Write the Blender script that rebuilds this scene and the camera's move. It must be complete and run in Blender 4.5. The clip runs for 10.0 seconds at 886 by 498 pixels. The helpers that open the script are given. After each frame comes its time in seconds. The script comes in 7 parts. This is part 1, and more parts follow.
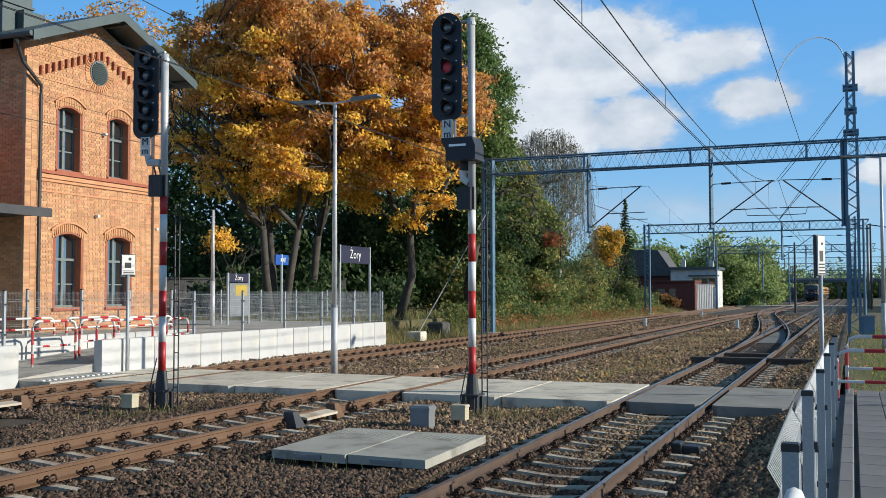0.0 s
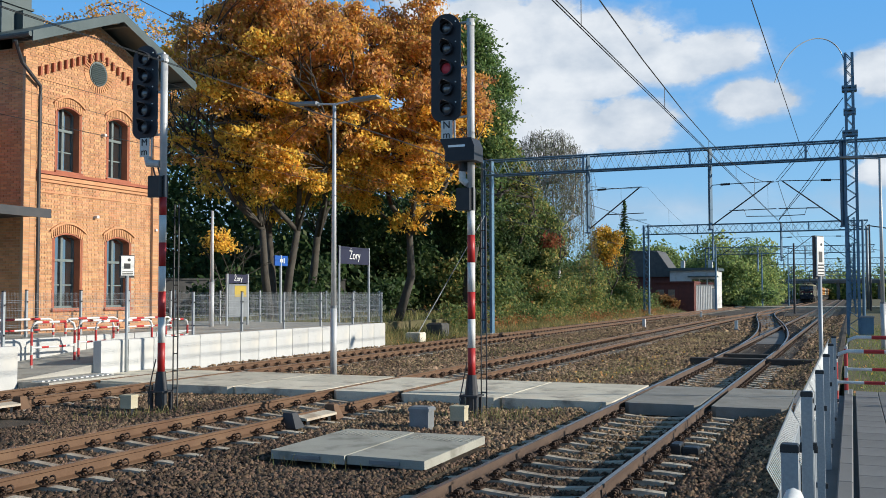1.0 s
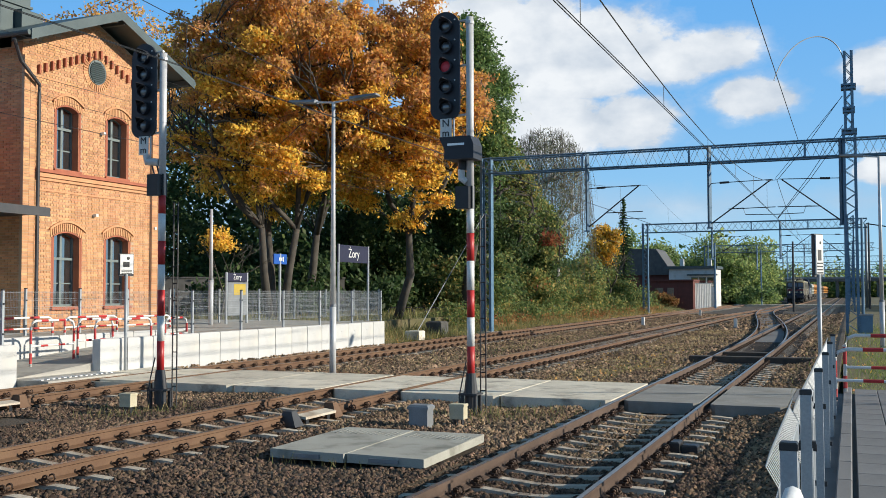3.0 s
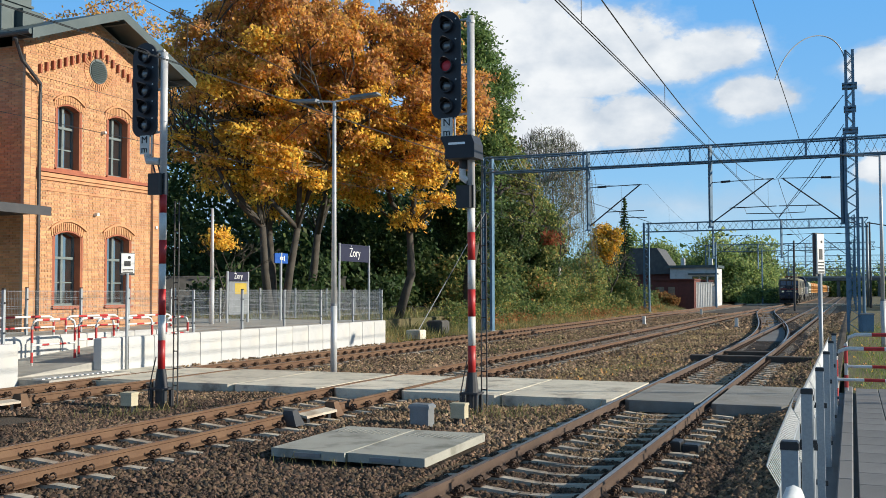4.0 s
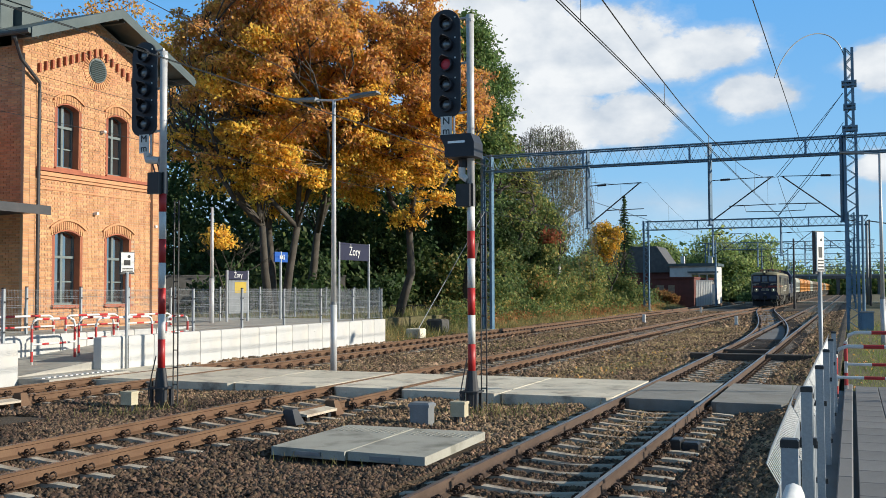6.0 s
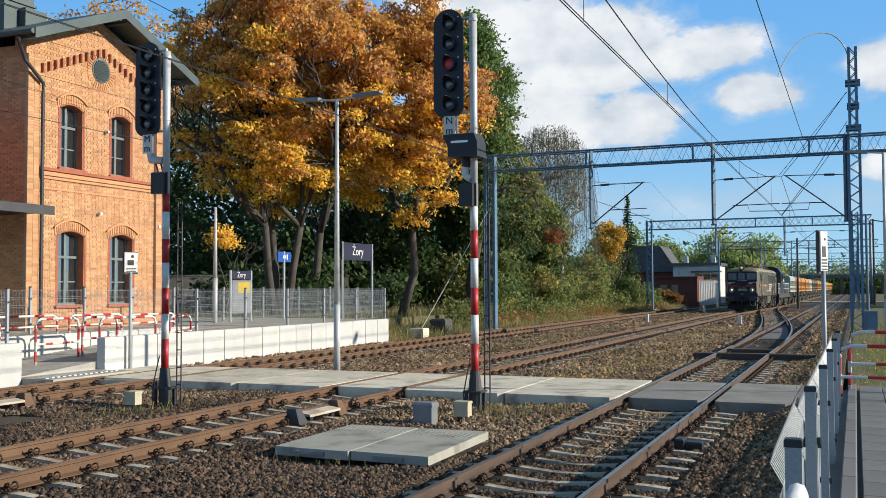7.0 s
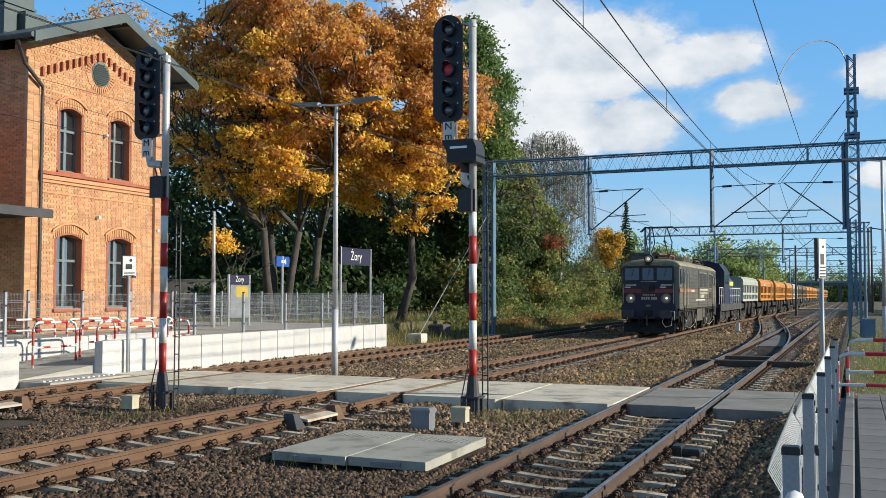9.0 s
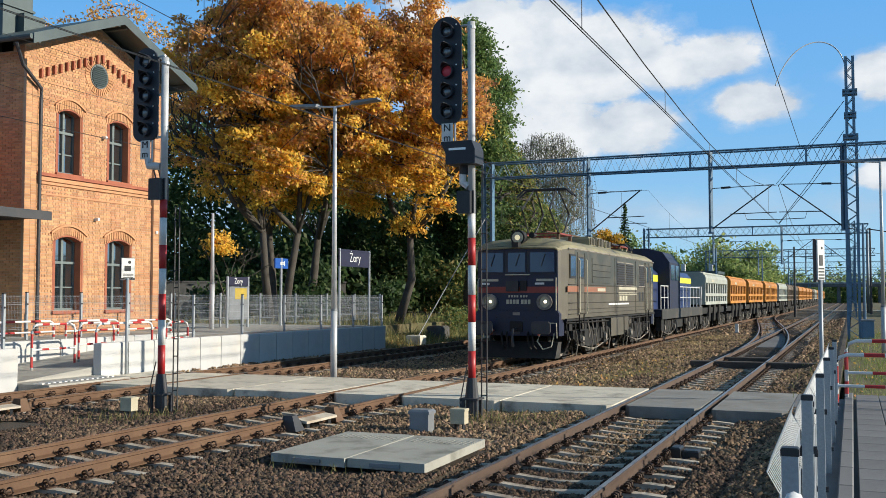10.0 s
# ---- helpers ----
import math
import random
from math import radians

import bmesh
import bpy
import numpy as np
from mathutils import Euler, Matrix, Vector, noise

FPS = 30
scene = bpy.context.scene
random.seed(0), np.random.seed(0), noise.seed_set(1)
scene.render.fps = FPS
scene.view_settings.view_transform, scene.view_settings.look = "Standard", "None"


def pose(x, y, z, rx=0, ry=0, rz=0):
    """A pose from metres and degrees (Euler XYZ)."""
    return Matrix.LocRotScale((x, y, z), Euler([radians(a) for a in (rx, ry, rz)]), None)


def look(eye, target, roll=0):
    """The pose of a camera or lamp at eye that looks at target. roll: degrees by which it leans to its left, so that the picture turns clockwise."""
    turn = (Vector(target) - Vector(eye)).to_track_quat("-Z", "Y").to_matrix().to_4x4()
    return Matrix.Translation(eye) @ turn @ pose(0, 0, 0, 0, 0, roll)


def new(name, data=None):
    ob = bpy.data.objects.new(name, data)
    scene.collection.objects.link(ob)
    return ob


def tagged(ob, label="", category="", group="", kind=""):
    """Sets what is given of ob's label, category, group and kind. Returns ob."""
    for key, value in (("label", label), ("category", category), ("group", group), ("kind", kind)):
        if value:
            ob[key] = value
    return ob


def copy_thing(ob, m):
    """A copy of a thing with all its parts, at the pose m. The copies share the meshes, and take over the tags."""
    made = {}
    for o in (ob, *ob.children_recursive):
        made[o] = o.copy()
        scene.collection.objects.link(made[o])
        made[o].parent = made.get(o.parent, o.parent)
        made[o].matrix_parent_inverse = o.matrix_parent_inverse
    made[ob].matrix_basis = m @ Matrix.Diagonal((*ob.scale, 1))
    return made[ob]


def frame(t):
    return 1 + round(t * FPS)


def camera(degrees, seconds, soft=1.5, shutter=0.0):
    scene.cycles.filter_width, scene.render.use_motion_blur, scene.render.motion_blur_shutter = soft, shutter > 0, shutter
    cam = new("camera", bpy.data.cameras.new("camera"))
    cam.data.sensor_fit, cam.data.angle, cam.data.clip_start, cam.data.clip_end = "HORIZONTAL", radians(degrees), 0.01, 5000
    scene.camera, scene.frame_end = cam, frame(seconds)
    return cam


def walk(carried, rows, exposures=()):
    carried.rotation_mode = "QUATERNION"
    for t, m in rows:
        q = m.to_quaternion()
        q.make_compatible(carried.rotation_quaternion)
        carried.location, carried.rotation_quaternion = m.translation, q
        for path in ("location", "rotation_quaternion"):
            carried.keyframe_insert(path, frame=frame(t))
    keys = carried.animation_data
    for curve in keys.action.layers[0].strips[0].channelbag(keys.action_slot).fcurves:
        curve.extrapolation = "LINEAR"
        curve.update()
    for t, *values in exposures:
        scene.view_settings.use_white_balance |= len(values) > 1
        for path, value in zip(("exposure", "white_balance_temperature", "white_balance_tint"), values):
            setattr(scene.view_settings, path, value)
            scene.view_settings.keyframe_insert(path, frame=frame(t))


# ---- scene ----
# A railway station: three tracks run along +y, rail tops at z = 0, the camera stands on the platform at x = 0.
cam = camera(48.5, 10.0, soft=0.8)
EYE = (0.0, 0.0, 1.95)
PATH = [(0.0, 22.600, 2.550, -0.100), (0.5, 22.602, 2.571, -0.120), (1.0, 22.557, 2.599, -0.100), (1.5, 22.510, 2.600, -0.115), (2.0, 22.506, 2.599, -0.106), (2.5, 22.497, 2.554, -0.120), (4.0, 22.566, 2.451, -0.120), (4.5, 22.559, 2.441, -0.150), (5.0, 22.520, 2.395, -0.165), (5.5, 22.495, 2.380, -0.200), (7.0, 22.735, 2.353, -0.250), (7.5, 22.761, 2.397, -0.260), (8.0, 22.761, 2.482, -0.156), (8.5, 22.705, 2.590, -0.020), (9.0, 22.647, 2.671, 0.050), (9.5, 22.604, 2.664, 0.070), (10.0, 22.581, 2.767, -0.010)]


def aim(yaw, pitch, roll):
    a, b = radians(yaw), radians(pitch)
    target = (EYE[0] - math.sin(a) * math.cos(b), EYE[1] + math.cos(a) * math.cos(b), EYE[2] + math.sin(b))
    return look(EYE, target, roll)


walk(cam, [(t, aim(a, b, c)) for t, a, b, c in PATH], [(0.0, 0.23, 6120, 9), (1.5, 0.29, 6220, 9), (3.0, 0.36, 6340, 9), (4.5, 0.39, 6420, 9), (6.5, 0.37, 6420, 9), (9.5, 0.35, 6400, 9), (10.0, 0.34, 6360, 9)])

# ---- light: autumn sun ahead on the right, blue sky with cumulus ----
SUN_AZ, SUN_EL = radians(75), radians(20)
sun_way = Vector((math.sin(SUN_AZ) * math.cos(SUN_EL), math.cos(SUN_AZ) * math.cos(SUN_EL), math.sin(SUN_EL)))
sun_data = bpy.data.lights.new("sun", "SUN")
sun_data.energy, sun_data.angle, sun_data.color = 5.0, radians(0.55), (1.0, 0.90, 0.74)
sun = new("sun", sun_data)
sun.matrix_world = look(tuple(sun_way * 100), (0, 0, 0))

world = bpy.data.worlds.new("sky")
scene.world = world
world.use_nodes = True


class Nodes:
    """Short hand for building node trees."""

    def __init__(self, tree):
        self.tree = tree

    def add(self, kind, **props):
        n = self.tree.nodes.new(kind)
        for k, v in props.items():
            if k in ("operation", "blend_type", "data_type", "noise_dimensions", "sky_type", "sun_disc", "sun_elevation", "sun_rotation", "clamp",
                     "feature", "distance", "use_clamp", "wave_type", "bands_direction", "air_density", "dust_density", "ozone_density", "altitude"):
                setattr(n, k, v)
        return n

    def put(self, socket, value):
        if isinstance(value, bpy.types.NodeSocket):
            self.tree.links.new(value, socket)
        elif value is not None:
            socket.default_value = value

    def math(self, op, a, b=None, c=None, clamp=False):
        n = self.add("ShaderNodeMath", operation=op, use_clamp=clamp)
        for s, v in zip(n.inputs, (a, b, c)):
            self.put(s, v)
        return n.outputs[0]

    def mix(self, fac, a, b, blend="MIX"):
        n = self.add("ShaderNodeMix", data_type="RGBA", blend_type=blend)
        self.put(n.inputs[0], fac)
        self.put(n.inputs[6], a if not isinstance(a, tuple) else (*a, 1)[:4])
        self.put(n.inputs[7], b if not isinstance(b, tuple) else (*b, 1)[:4])
        return n.outputs[2]

    def noise(self, vec, scale, detail=4.0, rough=0.55):
        n = self.add("ShaderNodeTexNoise")
        self.put(n.inputs["Vector"], vec)
        n.inputs["Scale"].default_value, n.inputs["Detail"].default_value, n.inputs["Roughness"].default_value = scale, detail, rough
        return n.outputs["Fac"]

    def ramp(self, fac, stops):
        n = self.add("ShaderNodeValToRGB")
        self.put(n.inputs[0], fac)
        el = n.color_ramp.elements
        while len(el) < len(stops):
            el.new(0.5)
        for e, (p, c) in zip(el, stops):
            e.position, e.color = p, (*c, 1) if len(c) == 3 else c
        return n.outputs[0]


def make_sky():
    tree = world.node_tree
    tree.nodes.clear()
    g = Nodes(tree)
    out = g.add("ShaderNodeOutputWorld")
    bg = g.add("ShaderNodeBackground")
    sky = g.add("ShaderNodeTexSky", sky_type="NISHITA")
    sky.sky_type = "NISHITA"
    sky.sun_disc, sky.sun_elevation, sky.sun_rotation = False, SUN_EL, SUN_AZ
    sky.air_density, sky.dust_density, sky.ozone_density = 1.0, 0.6, 2.0
    co = g.add("ShaderNodeTexCoord").outputs["Generated"]
    sep = g.add("ShaderNodeSeparateXYZ")
    g.put(sep.inputs[0], co)
    az = g.math("ARCTAN2", sep.outputs[0], sep.outputs[1])
    el = g.math("ARCSINE", sep.outputs[2])
    comb = g.add("ShaderNodeCombineXYZ")
    g.put(comb.inputs[0], az)
    g.put(comb.inputs[1], g.math("MULTIPLY", el, 1.5))
    big = g.noise(comb.outputs[0], 15.0, 10.0, 0.60)
    # cumulus banks: azimuth, elevation, half widths
    banks = ((-0.335, 0.256, 0.105, 0.044), (-0.245, 0.246, 0.090, 0.036), (-0.128, 0.232, 0.058, 0.024), (-0.285, 0.172, 0.085, 0.040), (-0.205, 0.170, 0.055, 0.033),
             (-0.165, 0.226, 0.050, 0.026), (-0.270, 0.211, 0.095, 0.028), (-0.085, 0.190, 0.044, 0.022), (0.028, 0.204, 0.034, 0.026), (0.030, 0.112, 0.030, 0.016), (-0.41, 0.25, 0.06, 0.05))
    total = None
    for a, e, w, h in banks:
        da = g.math("DIVIDE", g.math("SUBTRACT", az, a), w)
        de = g.math("DIVIDE", g.math("SUBTRACT", el, e), h)
        r2 = g.math("ADD", g.math("MULTIPLY", da, da), g.math("MULTIPLY", de, de))
        blob = g.math("POWER", 2.718, g.math("MULTIPLY", r2, -0.8))
        total = blob if total is None else g.math("MAXIMUM", total, blob)
    # beyond the view scattered clouds go on all round
    far = g.math("MULTIPLY", g.math("GREATER_THAN", g.math("ABSOLUTE", g.math("ADD", az, 0.394)), 0.62), g.math("MULTIPLY", g.noise(comb.outputs[0], 2.2, 3.0), 0.75))
    total = g.math("MAXIMUM", total, far)
    dens = g.math("ADD", g.math("MULTIPLY", total, 0.80), g.math("MULTIPLY", big, 0.95))
    cover = g.ramp(dens, [(0.70, (0, 0, 0)), (0.84, (0.22, 0.22, 0.22)), (0.97, (1, 1, 1))])
    # a thin grey-white veil of cloud low over the horizon
    band = g.math("POWER", 2.718, g.math("MULTIPLY", g.math("ABSOLUTE", g.math("SUBTRACT", el, 0.085)), -16.0))
    veil = g.ramp(g.math("MULTIPLY", band, g.noise(comb.outputs[0], 7.0, 6.0, 0.6)), [(0.30, (0, 0, 0)), (0.66, (0.6, 0.6, 0.6))])
    cover = g.mix(1.0, cover, veil, "LIGHTEN")
    under = g.noise(comb.outputs[0], 16.0, 5.0, 0.5)
    lit = g.ramp(g.math("ADD", g.math("MULTIPLY", dens, 0.30), g.math("MULTIPLY", under, 0.75)), [(0.53, (8.4, 9.5, 10.9)), (0.80, (13.7, 14.0, 14.3))])
    deep = g.mix(0.88, sky.outputs[0], (1.35, 6.1, 14.2))
    # a whiter sky towards the horizon
    low = g.math("POWER", 2.718, g.math("MULTIPLY", g.math("ABSOLUTE", el), -6.0))
    base = g.mix(g.math("MULTIPLY", low, 0.97), deep, (7.2, 11.6, 13.6))
    # the sky deepens towards the zenith
    high = g.ramp(g.math("ABSOLUTE", el), [(0.30, (1, 1, 1)), (0.75, (0.42, 0.35, 0.27))])
    g.put(bg.inputs[0], g.mix(1.0, g.mix(cover, base, lit), high, "MULTIPLY"))
    bg.inputs[1].default_value = 0.051
    g.put(out.inputs[0], bg.outputs[0])


make_sky()

# ---- materials ----
MATS = {}


def mat(name, a, b=None, rough=0.7, metal=0.0, scale=6.0, fine=60.0, bump=0.15, spots=None, spot_scale=1.5, island=0.0, per_object=0.0):
    """A surface: two colours mixed by broad noise, fine grain, optional stains, a spread by mesh island or by object."""
    if name in MATS:
        return MATS[name]
    m = bpy.data.materials.new(name)
    m.use_nodes = True
    g = Nodes(m.node_tree)
    bsdf = next(n for n in m.node_tree.nodes if n.type == "BSDF_PRINCIPLED")
    co = g.add("ShaderNodeTexCoord").outputs["Object"]
    b = b or tuple(c * 0.8 for c in a)
    broad = g.noise(co, scale, 5.0)
    grain = g.noise(co, fine, 3.0, 0.6)
    col = g.mix(g.ramp(broad, [(0.35, (0, 0, 0)), (0.65, (1, 1, 1))]), a, b)
    col = g.mix(0.35, col, g.ramp(grain, [(0.3, (0.45, 0.45, 0.45)), (0.7, (1, 1, 1))]), "MULTIPLY")
    if spots:
        stain = g.noise(co, spot_scale, 6.0, 0.65)
        col = g.mix(g.ramp(stain, [(0.52, (0, 0, 0)), (0.70, (1, 1, 1))]), col, spots)
    if island or per_object:
        rnd = g.add("ShaderNodeNewGeometry").outputs["Random Per Island"] if island else g.add("ShaderNodeObjectInfo").outputs["Random"]
        k = island or per_object
        n = g.add("ShaderNodeHueSaturation")
        g.put(n.inputs["Value"], g.math("ADD", g.math("MULTIPLY", rnd, k), 1.0 - k / 2))
        g.put(n.inputs["Hue"], g.math("ADD", g.math("MULTIPLY", g.math("FRACT", g.math("MULTIPLY", rnd, 7.31)), 0.03 * min(k, 1.0)), 0.5 - 0.015 * min(k, 1.0)))
        g.put(n.inputs["Color"], col)
        col = n.outputs[0]
    g.put(bsdf.inputs["Base Color"], col)
    bsdf.inputs["Metallic"].default_value = metal
    g.put(bsdf.inputs["Roughness"], g.math("ADD", g.math("MULTIPLY", grain, 0.2), rough - 0.1, clamp=True))
    if bump:
        bn = g.add("ShaderNodeBump")
        bn.inputs["Strength"].default_value, bn.inputs["Distance"].default_value = bump, 0.02
        g.put(bn.inputs["Height"], g.math("ADD", grain, broad))
        g.put(bsdf.inputs["Normal"], bn.outputs[0])
    MATS[name] = m
    return m


def leaf_mat(name, stops, rough=0.6):
    """Leaves: each leaf takes its own colour from a ramp; light shines through in part."""
    m = bpy.data.materials.new(name)
    m.use_nodes = True
    g = Nodes(m.node_tree)
    bsdf = next(n for n in m.node_tree.nodes if n.type == "BSDF_PRINCIPLED")
    out = next(n for n in m.node_tree.nodes if n.type == "OUTPUT_MATERIAL")
    rnd = g.add("ShaderNodeNewGeometry").outputs["Random Per Island"]
    co = g.add("ShaderNodeTexCoord").outputs["Object"]
    zone = g.noise(co, 0.22, 3.0)
    f = g.math("ADD", g.math("MULTIPLY", rnd, 0.55), g.math("MULTIPLY", g.math("SUBTRACT", zone, 0.28), 1.0))
    tone = g.add("ShaderNodeHueSaturation")
    g.put(tone.inputs["Color"], g.ramp(f, stops))
    g.put(tone.inputs["Value"], g.math("ADD", g.math("MULTIPLY", g.math("FRACT", g.math("MULTIPLY", rnd, 17.3)), 1.15), 0.76))
    tone.inputs["Saturation"].default_value = 1.0
    col = tone.outputs[0]
    g.put(bsdf.inputs["Base Color"], col)
    bsdf.inputs["Roughness"].default_value = rough
    bsdf.inputs["Specular IOR Level"].default_value = 0.3
    tr = g.add("ShaderNodeBsdfTranslucent")
    g.put(tr.inputs[0], col)
    mx = g.add("ShaderNodeMixShader")
    mx.inputs[0].default_value = 0.50
    g.put(mx.inputs[1], bsdf.outputs[0])
    g.put(mx.inputs[2], tr.outputs[0])
    g.put(out.inputs[0], mx.outputs[0])
    return m


def glow(name, colour, strength):
    m = bpy.data.materials.new(name)
    m.use_nodes = True
    b = next(n for n in m.node_tree.nodes if n.type == "BSDF_PRINCIPLED")
    b.inputs["Base Color"].default_value = (*colour, 1)
    b.inputs["Emission Color"].default_value = (*colour, 1)
    b.inputs["Emission Strength"].default_value = strength
    return m


def glass(name, tint=(0.03, 0.04, 0.05), rough=0.05, spec=0.9):
    m = bpy.data.materials.new(name)
    m.use_nodes = True
    b = next(n for n in m.node_tree.nodes if n.type == "BSDF_PRINCIPLED")
    b.inputs["Base Color"].default_value = (*tint, 1)
    b.inputs["Roughness"].default_value = rough
    b.inputs["Specular IOR Level"].default_value = spec
    b.inputs["IOR"].default_value = 1.5 + 1.3 * (name == "window_glass")
    b.inputs["Coat Weight"].default_value = 0.5 * (spec > 0.8)
    return m


STONE = mat("ballast_stone", (0.178, 0.115, 0.068), (0.31, 0.215, 0.132), 0.9, 0, 0.5, 40, 0.2, island=1.5)
STONE_DARK = mat("dark_ballast_stone", (0.092, 0.058, 0.038), (0.185, 0.120, 0.078), 0.9, 0, 0.5, 40, 0.2, island=1.5)
# bed darker than its stones: the shade in the gaps is in its colour
BALLAST = mat("gap_shade_ballast_bed", (0.050, 0.037, 0.026), (0.10, 0.078, 0.056), 0.95, 0, 0.35, 24, 1.0, spots=(0.07, 0.05, 0.035), spot_scale=0.9)
RUST = mat("rusty_rail_steel", (0.122, 0.064, 0.034), (0.170, 0.098, 0.054), 0.75, 0.1, 2.0, 50, 0.12, spots=(0.12, 0.06, 0.035))
RUST_DARK = mat("dark_rail_steel", (0.085, 0.055, 0.040), (0.12, 0.078, 0.055), 0.7, 0.15, 2.0, 50, 0.12, spots=(0.07, 0.045, 0.032))
RAILTOP = mat("worn_rail_head", (0.42, 0.38, 0.34), (0.34, 0.27, 0.22), 0.34, 0.85, 1.2, 90, 0.04)
CLIP = mat("dark_rusty_clip", (0.055, 0.035, 0.026), (0.09, 0.05, 0.03), 0.7, 0.3, 20, 90, 0.1)
SLEEPER = mat("sleeper_concrete", (0.56, 0.50, 0.41), (0.45, 0.385, 0.305), 0.9, 0, 2.5, 70, 0.25, spots=(0.22, 0.15, 0.10), per_object=0.25)
TIMBER = mat("tarred_timber", (0.055, 0.045, 0.038), (0.09, 0.07, 0.055), 0.85, 0, 3, 60, 0.3, per_object=0.3)
SLAB = mat("crossing_concrete", (0.74, 0.685, 0.56), (0.62, 0.57, 0.465), 0.9, 0, 1.4, 80, 0.2, spots=(0.23, 0.205, 0.17), per_object=0.18)
SLAB_GREY = mat("grey_crossing_concrete", (0.31, 0.305, 0.28), (0.245, 0.24, 0.22), 0.9, 0, 1.4, 80, 0.2, spots=(0.19, 0.18, 0.155), per_object=0.18)
PITCONCRETE = mat("weathered_pit_concrete", (0.42, 0.415, 0.365), (0.34, 0.335, 0.295), 0.9, 0, 1.6, 80, 0.2, spots=(0.17, 0.17, 0.14))
STEELGREY = mat("dull_grey_steel", (0.28, 0.30, 0.32), (0.22, 0.235, 0.25), 0.55, 0.4, 3, 60, 0.06)
WHITEWALL = mat("white_concrete", (0.59, 0.595, 0.59), (0.50, 0.505, 0.50), 0.85, 0, 1.2, 60, 0.1, spots=(0.55, 0.53, 0.49), spot_scale=0.9, per_object=0.08)
PAVING = mat("grey_paving", (0.20, 0.20, 0.20), (0.16, 0.16, 0.165), 0.85, 0, 1.0, 90, 0.12, spots=(0.125, 0.125, 0.125), per_object=0.2)
DECK = mat("pale_platform_paving", (0.47, 0.45, 0.40), (0.40, 0.38, 0.34), 0.9, 0, 0.8, 50, 0.15, spots=(0.24, 0.225, 0.20))
GALV = mat("galvanised_steel", (0.58, 0.59, 0.60), (0.50, 0.51, 0.52), 0.45, 0.15, 5, 70, 0.04)
FENCEGREY = mat("pale_grey_coating", (0.38, 0.415, 0.44), (0.33, 0.36, 0.385), 0.45, 0.1, 2, 60, 0.03)
BLACK = mat("black_plastic", (0.018, 0.019, 0.022), (0.026, 0.027, 0.03), 0.5, 0, 5, 80, 0.05)
NAVYBLACK = mat("signal_black", (0.014, 0.017, 0.026), (0.02, 0.024, 0.034), 0.55, 0, 3, 80, 0.05)
RED = mat("signal_red_paint", (0.52, 0.035, 0.035), (0.42, 0.03, 0.03), 0.45, 0, 4, 60, 0.04)
WHITE = mat("white_paint", (0.80, 0.80, 0.78), (0.70, 0.70, 0.68), 0.45, 0, 4, 60, 0.04)
GANTRY = mat("blue_grey_paint", (0.120, 0.225, 0.335), (0.098, 0.185, 0.28), 0.5, 0.1, 3, 50, 0.04)
DARKSTEEL = mat("dark_steel", (0.045, 0.05, 0.058), (0.065, 0.065, 0.07), 0.6, 0.3, 3, 50, 0.05)
WIRE = mat("copper_wire", (0.05, 0.055, 0.06), (0.07, 0.07, 0.07), 0.5, 0.5, 3, 50, 0)
BRICK = mat("orange_brick", (0.60, 0.325, 0.165), (0.52, 0.262, 0.122), 0.85, 0, 1.5, 60, 0.15, spots=(0.51, 0.232, 0.118), spot_scale=0.7, island=0.42)
BRICKPART = mat("orange_brick_single", (0.60, 0.325, 0.165), (0.52, 0.262, 0.122), 0.85, 0, 1.5, 60, 0.15, spots=(0.51, 0.232, 0.118), spot_scale=0.7, per_object=0.42)
MORTAR = mat("brick_mortar", (0.52, 0.39, 0.27), (0.44, 0.32, 0.22), 0.95, 0, 4, 90, 0.2)
DARKBRICK = mat("red_brown_brick", (0.40, 0.135, 0.07), (0.32, 0.105, 0.06), 0.85, 0, 3, 60, 0.15, island=0.4)
ROOFGREY = mat("grey_sheet_roof", (0.062, 0.088, 0.092), (0.082, 0.110, 0.114), 0.5, 0.2, 1.5, 40, 0.06)
FRAMEGREY = mat("window_frame_grey", (0.17, 0.21, 0.21), (0.14, 0.17, 0.17), 0.5, 0, 4, 60, 0.03)
GLASS = glass("window_glass", (0.02, 0.03, 0.035))
GRASS = leaf_mat("dry_grass", [(0.15, (0.085, 0.110, 0.040)), (0.45, (0.170, 0.175, 0.068)), (0.75, (0.30, 0.235, 0.115))], 0.8)
EARTH = mat("grassy_earth", (0.085, 0.085, 0.035), (0.15, 0.125, 0.06), 0.95, 0, 0.25, 12, 0.8, spots=(0.17, 0.12, 0.06), spot_scale=0.5)
WEED = leaf_mat("green_weeds", [(0.15, (0.07, 0.12, 0.03)), (0.5, (0.15, 0.20, 0.05)), (0.85, (0.30, 0.28, 0.10))], 0.8)
BARK = mat("bark", (0.050, 0.044, 0.036), (0.085, 0.075, 0.062), 0.9, 0, 3, 25, 0.6)
BIRCHBARK = mat("pale_birch_bark", (0.52, 0.50, 0.46), (0.34, 0.32, 0.29), 0.85, 0, 4, 20, 0.3, spots=(0.06, 0.05, 0.045), spot_scale=2.0)
MAPLE = leaf_mat("maple_leaves", [(0.05, (0.21, 0.21, 0.06)), (0.18, (0.55, 0.385, 0.085)), (0.38, (0.58, 0.33, 0.080)), (0.60, (0.49, 0.255, 0.090)), (0.90, (0.34, 0.18, 0.105))])
MAPLE_YELLOW = leaf_mat("yellow_maple_leaves", [(0.05, (0.20, 0.24, 0.05)), (0.25, (0.66, 0.48, 0.08)), (0.6, (0.66, 0.40, 0.065)), (0.95, (0.46, 0.25, 0.07))])
